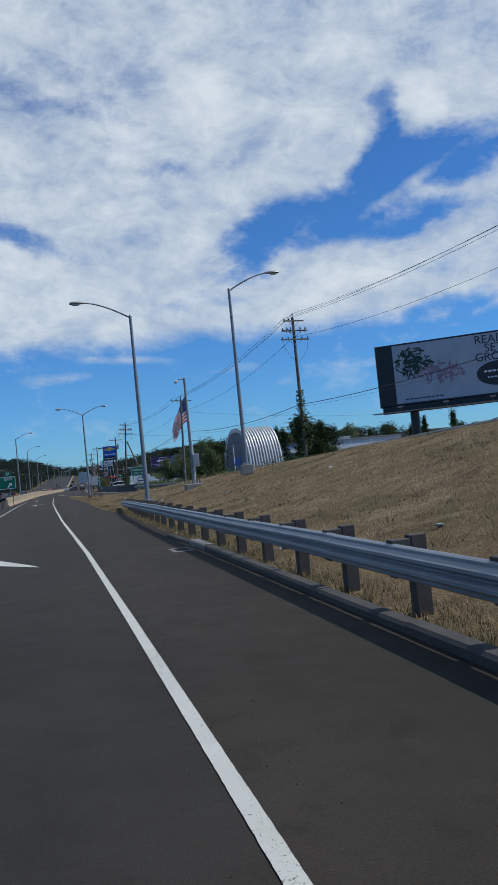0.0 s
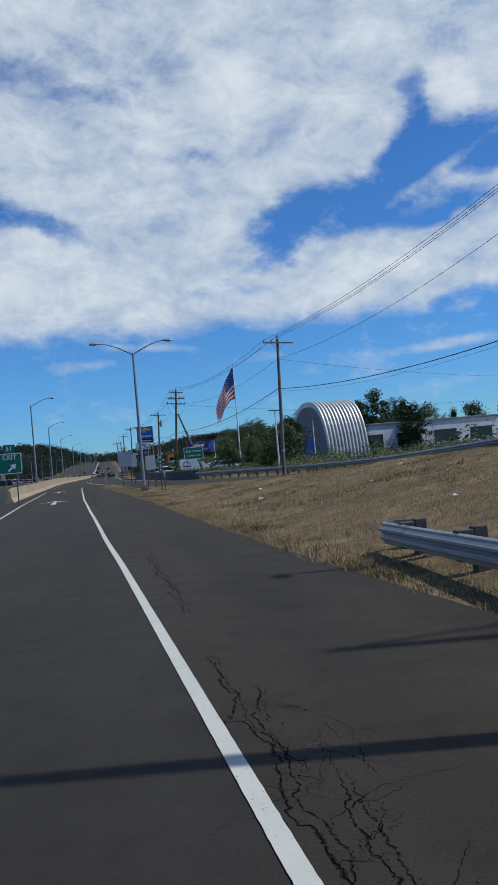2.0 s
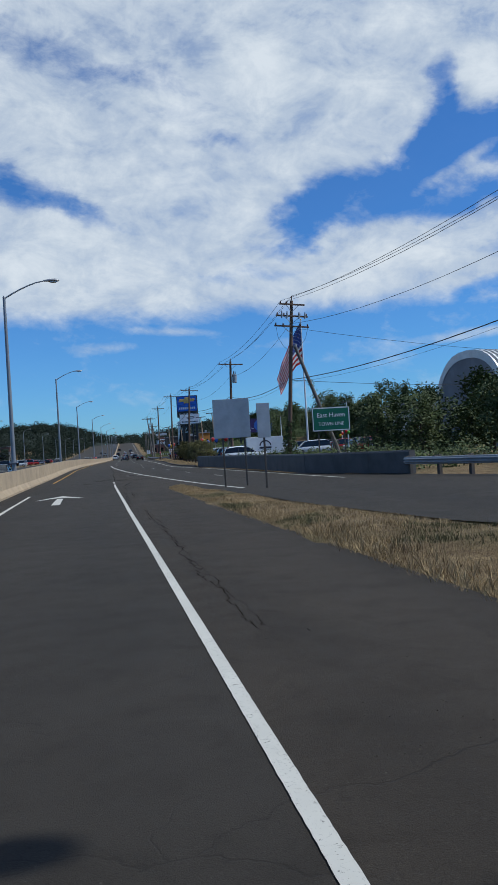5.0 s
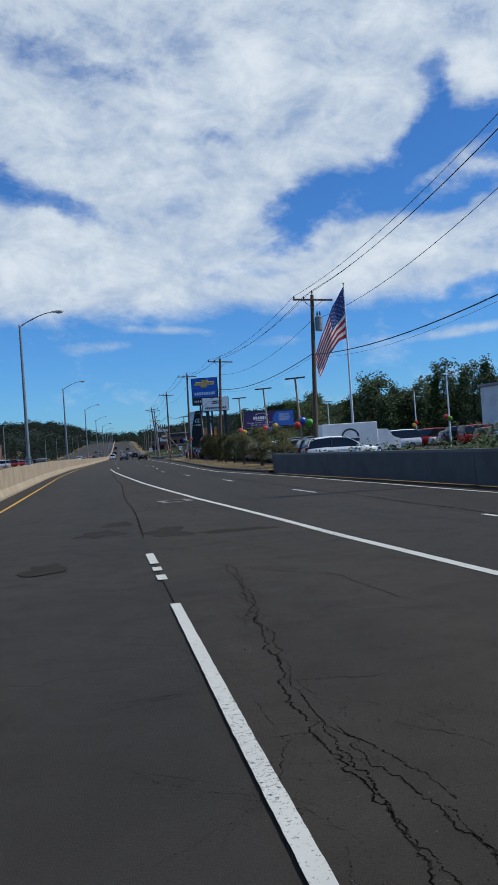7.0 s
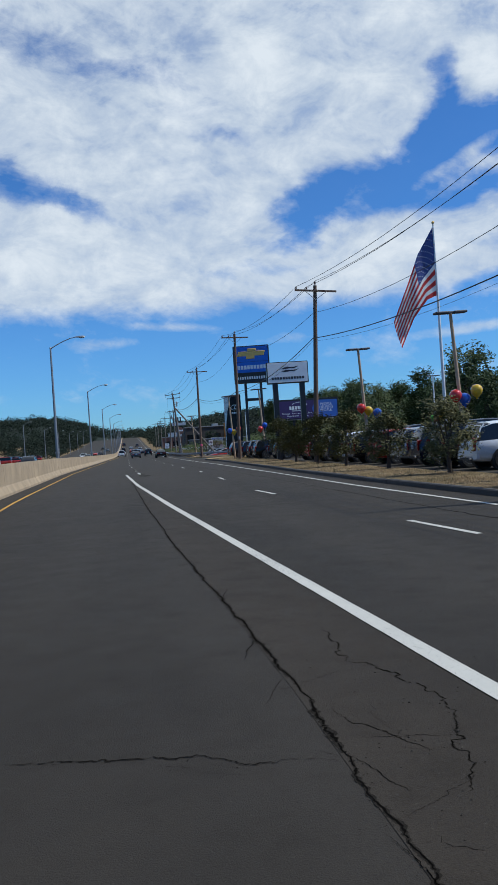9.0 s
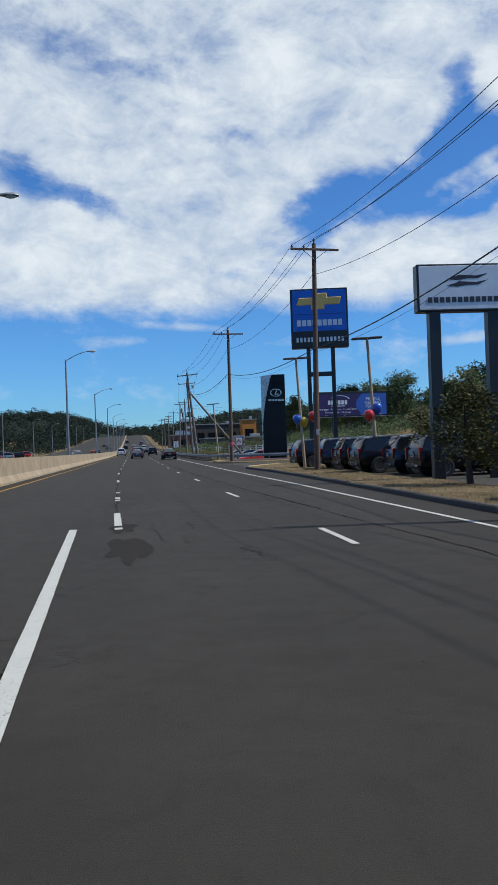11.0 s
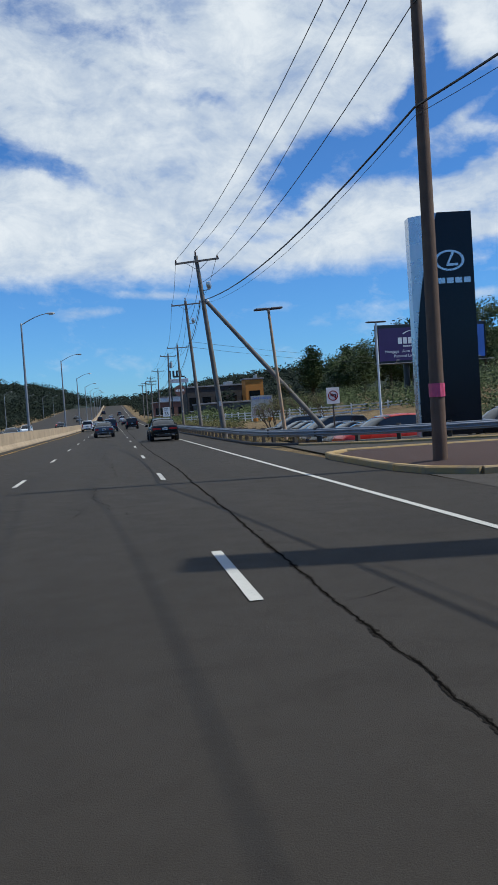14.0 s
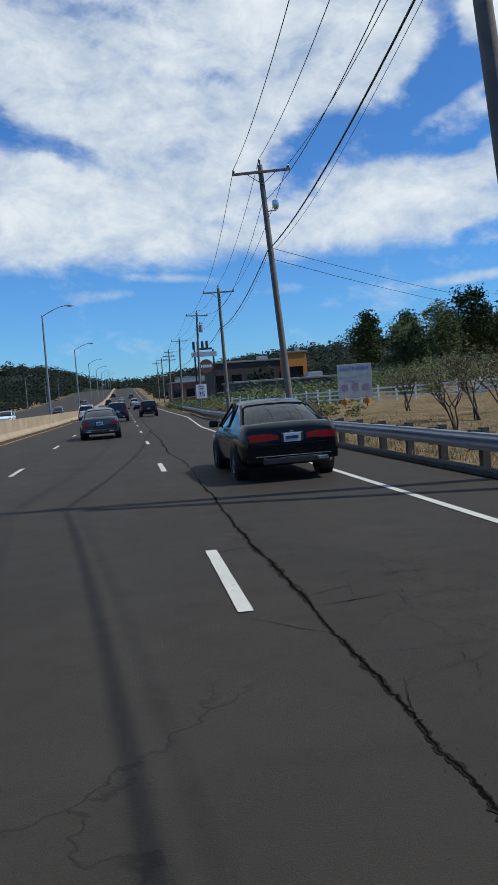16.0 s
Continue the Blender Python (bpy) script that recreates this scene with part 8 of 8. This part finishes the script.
def drain(x, y, w, d, turn, label):
    root = empty("drain_grate", pose(x, y, 0.003, 0, 0, turn), label, "drain")
    bm = bmesh.new()
    loft(bm, [[(-w / 2, -d / 2, 0.008), (w / 2, -d / 2, 0.008), (w / 2, d / 2, 0.008), (-w / 2, d / 2, 0.008)], [(-w * .31, -d * .33, 0.010), (w * .31, -d * .33, 0.010), (w * .31, d * .33, 0.010), (-w * .31, d * .33, 0.010)]], caps=False)
    part("apron", bm, M["apron"], root, "worn concrete apron")
    # no hole is cut: a thin dark plate stands for the shade below the bars
    bm = bmesh.new()
    box(bm, (0, 0, 0.004), (w * .62, d * .66, 0.006))
    part("pit", bm, M["ink"], root, "flat dark plate standing for the shaded drain opening")
    for k in range(9):
        bm = bmesh.new()
        box(bm, (-w * .28 + w * .56 * k / 8, 0, 0.013), (w * .026, d * .64, 0.012), None, 0.002)
        part("grate_bar", bm, M["iron"], root)
    for sy in (-.2, .0, .2):
        bm = bmesh.new()
        box(bm, (0, sy * d, 0.011), (w * .6, d * .02, 0.008))
        part("cross_bar", bm, M["iron"], root)
    return root


drain(0.17, 147.1, 0.94, 1.16, 9, "square iron drain grate in a concrete apron")
drain(5.74, 13.25, 0.42, 0.98, 3, "iron gutter drain in a concrete apron beside the kerb")


# ---------------------------------------------------------------- grass, weeds and litter
def blades(rnd, x, y, z, n, h, spread, vs, fs):
    for _ in range(n):
        a, b = rnd.uniform(0, 6.28), rnd.uniform(0, 6.28)
        px, py = x + spread * rnd.gauss(0, .5), y + spread * rnd.gauss(0, .5)
        hh, lean, w_ = h * rnd.uniform(.5, 1.3), h * rnd.uniform(.2, 1.1), 0.004 + 0.03 * h
        o = len(vs)
        vs += [(px - w_ * math.cos(a), py - w_ * math.sin(a), z - .02), (px + w_ * math.cos(a), py + w_ * math.sin(a), z - .02), (px + lean * math.cos(b), py + lean * math.sin(b), z + hh)]
        fs.append((o, o + 1, o + 2))


rnd = random.Random(91)
vs, fs, ws, wf = [], [], [], []
for k in range(34000):
    y = rnd.uniform(-2, 121)
    e, l = lerp(GRASS_EDGE, y), ramp_left(y)
    x = e + 0.1 + (l - e - .1) * rnd.random() ** 1.25
    if x > l - .05 or x < e:
        continue
    edge = x < e + .7 and y > 43
    h = (.10 if edge else .07) * rnd.uniform(.6, 1.3) * (1 - .6 * smooth01((y - 95) / 20))
    if noise.noise(Vector((x * .35, y * .35, 3.0))) > .22:
        blades(rnd, x, y, land(x, y), 5, h, .10, ws, wf)
    else:
        blades(rnd, x, y, land(x, y), 5, h * (1.25 if edge else 1.0), .12, vs, fs)
for k in range(2600):      # ragged tufts right along the asphalt
    y = rnd.uniform(43, 121)
    blades(rnd, lerp(GRASS_EDGE, y) + rnd.uniform(-.03, .35), y, 0.0, 5, .075 * (1 - .6 * smooth01((y - 95) / 20)), .1, vs, fs)
for k in range(3600):
    y = rnd.uniform(-2, 44)
    blades(rnd, lerp(GRASS_EDGE, y) + rnd.uniform(.1, .8), y, 0.0, 6, .075, .1, vs if k % 3 == 0 else ws, fs if k % 3 == 0 else wf)
for k in range(2600):
    y = rnd.uniform(166, 246)
    a, b = lerp([(r[0], r[1]) for r in VERGE_R], y), lerp([(r[0], r[2]) for r in VERGE_R], y)
    blades(rnd, rnd.uniform(a, b), y, .08, 5, .08, .12, vs if k % 3 else ws, fs if k % 3 else wf)
for k in range(900):
    blades(rnd, rnd.uniform(9, 21), rnd.uniform(245, 259), .12, 5, .08, .12, vs, fs)
for k in range(3500):
    y = rnd.uniform(286, 350)
    blades(rnd, 6.9 + rnd.uniform(.1, 8.5) * rnd.random(), y, land(8, y) + .05, 5, .11, .14, vs if k % 2 else ws, fs if k % 2 else wf)
stuff("dry_grass", vs, fs, M["straw"], "dry straw-coloured grass blades on the verges", "grass")
stuff("green_weeds", ws, wf, M["weed"], "green weeds among the dry grass", "grass")

rnd = random.Random(17)
for x, y in ((9.4, 60.5), (7.6, 62.0), (11.2, 57.0), (9.0, 53.5), (8.2, 66.0), (6.9, 58.3), (10.4, 66.5), (12.6, 24.0), (9.2, 8.0), (9.8, 30.2), (7.3, 10.5), (8.0, 40.5), (8.6, 47.3)):
    root = empty("litter", pose(x, y, land(x, y) + .03, rnd.uniform(-20, 20), rnd.uniform(-20, 20), rnd.uniform(0, 360)), "scrap of white paper litter in the grass", "litter", "litter")
    bm = bmesh.new()
    loft(bm, [[(-.16, -.08 + .02 * k, .02 * k), (.0, -.1, .05 + .02 * k), (.17, -.05, .02 * k), (.14, .09, .015 + .02 * k), (-.05, .11, .04 + .02 * k), (-.15, .06, .02 * k)] for k in (0, 1)])
    bmesh.ops.transform(bm, matrix=Matrix.Diagonal((.55, .5, .6, 1)), verts=bm.verts)
    part("scrap", bm, M["litter"], root)

# loose grit broken out of the worn shoulder
rnd = random.Random(23)
vs, fs = [], []
for y0, y1, xa, xb, n in ((-1, 14, 4.2, 4.9, 250), (14, 60, 0.15, 0.9, 700), (60, 104, 0.4, 1.3, 700), (104, 137, 0.3, 1.6, 1300), (137, 166, 0.2, 2.0, 1400), (200, 240, 0.2, 3.5, 700), (256, 300, 2.5, 4.5, 500)):
    for _ in range(n):
        y = rnd.uniform(y0, y1)
        x = (rnd.uniform(xa, xb) + (0 if y > 250 else lerp(JOINT, y)) if y > 14 else rnd.uniform(xa, xb))
        r_ = rnd.uniform(0.003, 0.008)
        z = road_z(y) + wedge_lift(y) + 0.001
        o = len(vs)
        vs += [(x - r_, y - r_ * rnd.random(), z), (x + r_, y - r_ * .6, z), (x + r_ * rnd.uniform(-.5, .5), y + r_, z), (x, y, z + r_ * rnd.uniform(.7, 1.3))]
        fs += [(o, o + 1, o + 3), (o + 1, o + 2, o + 3), (o + 2, o, o + 3)]
stuff("grit", vs, fs, M["grit"], "loose stone grit on the worn asphalt", "gravel")
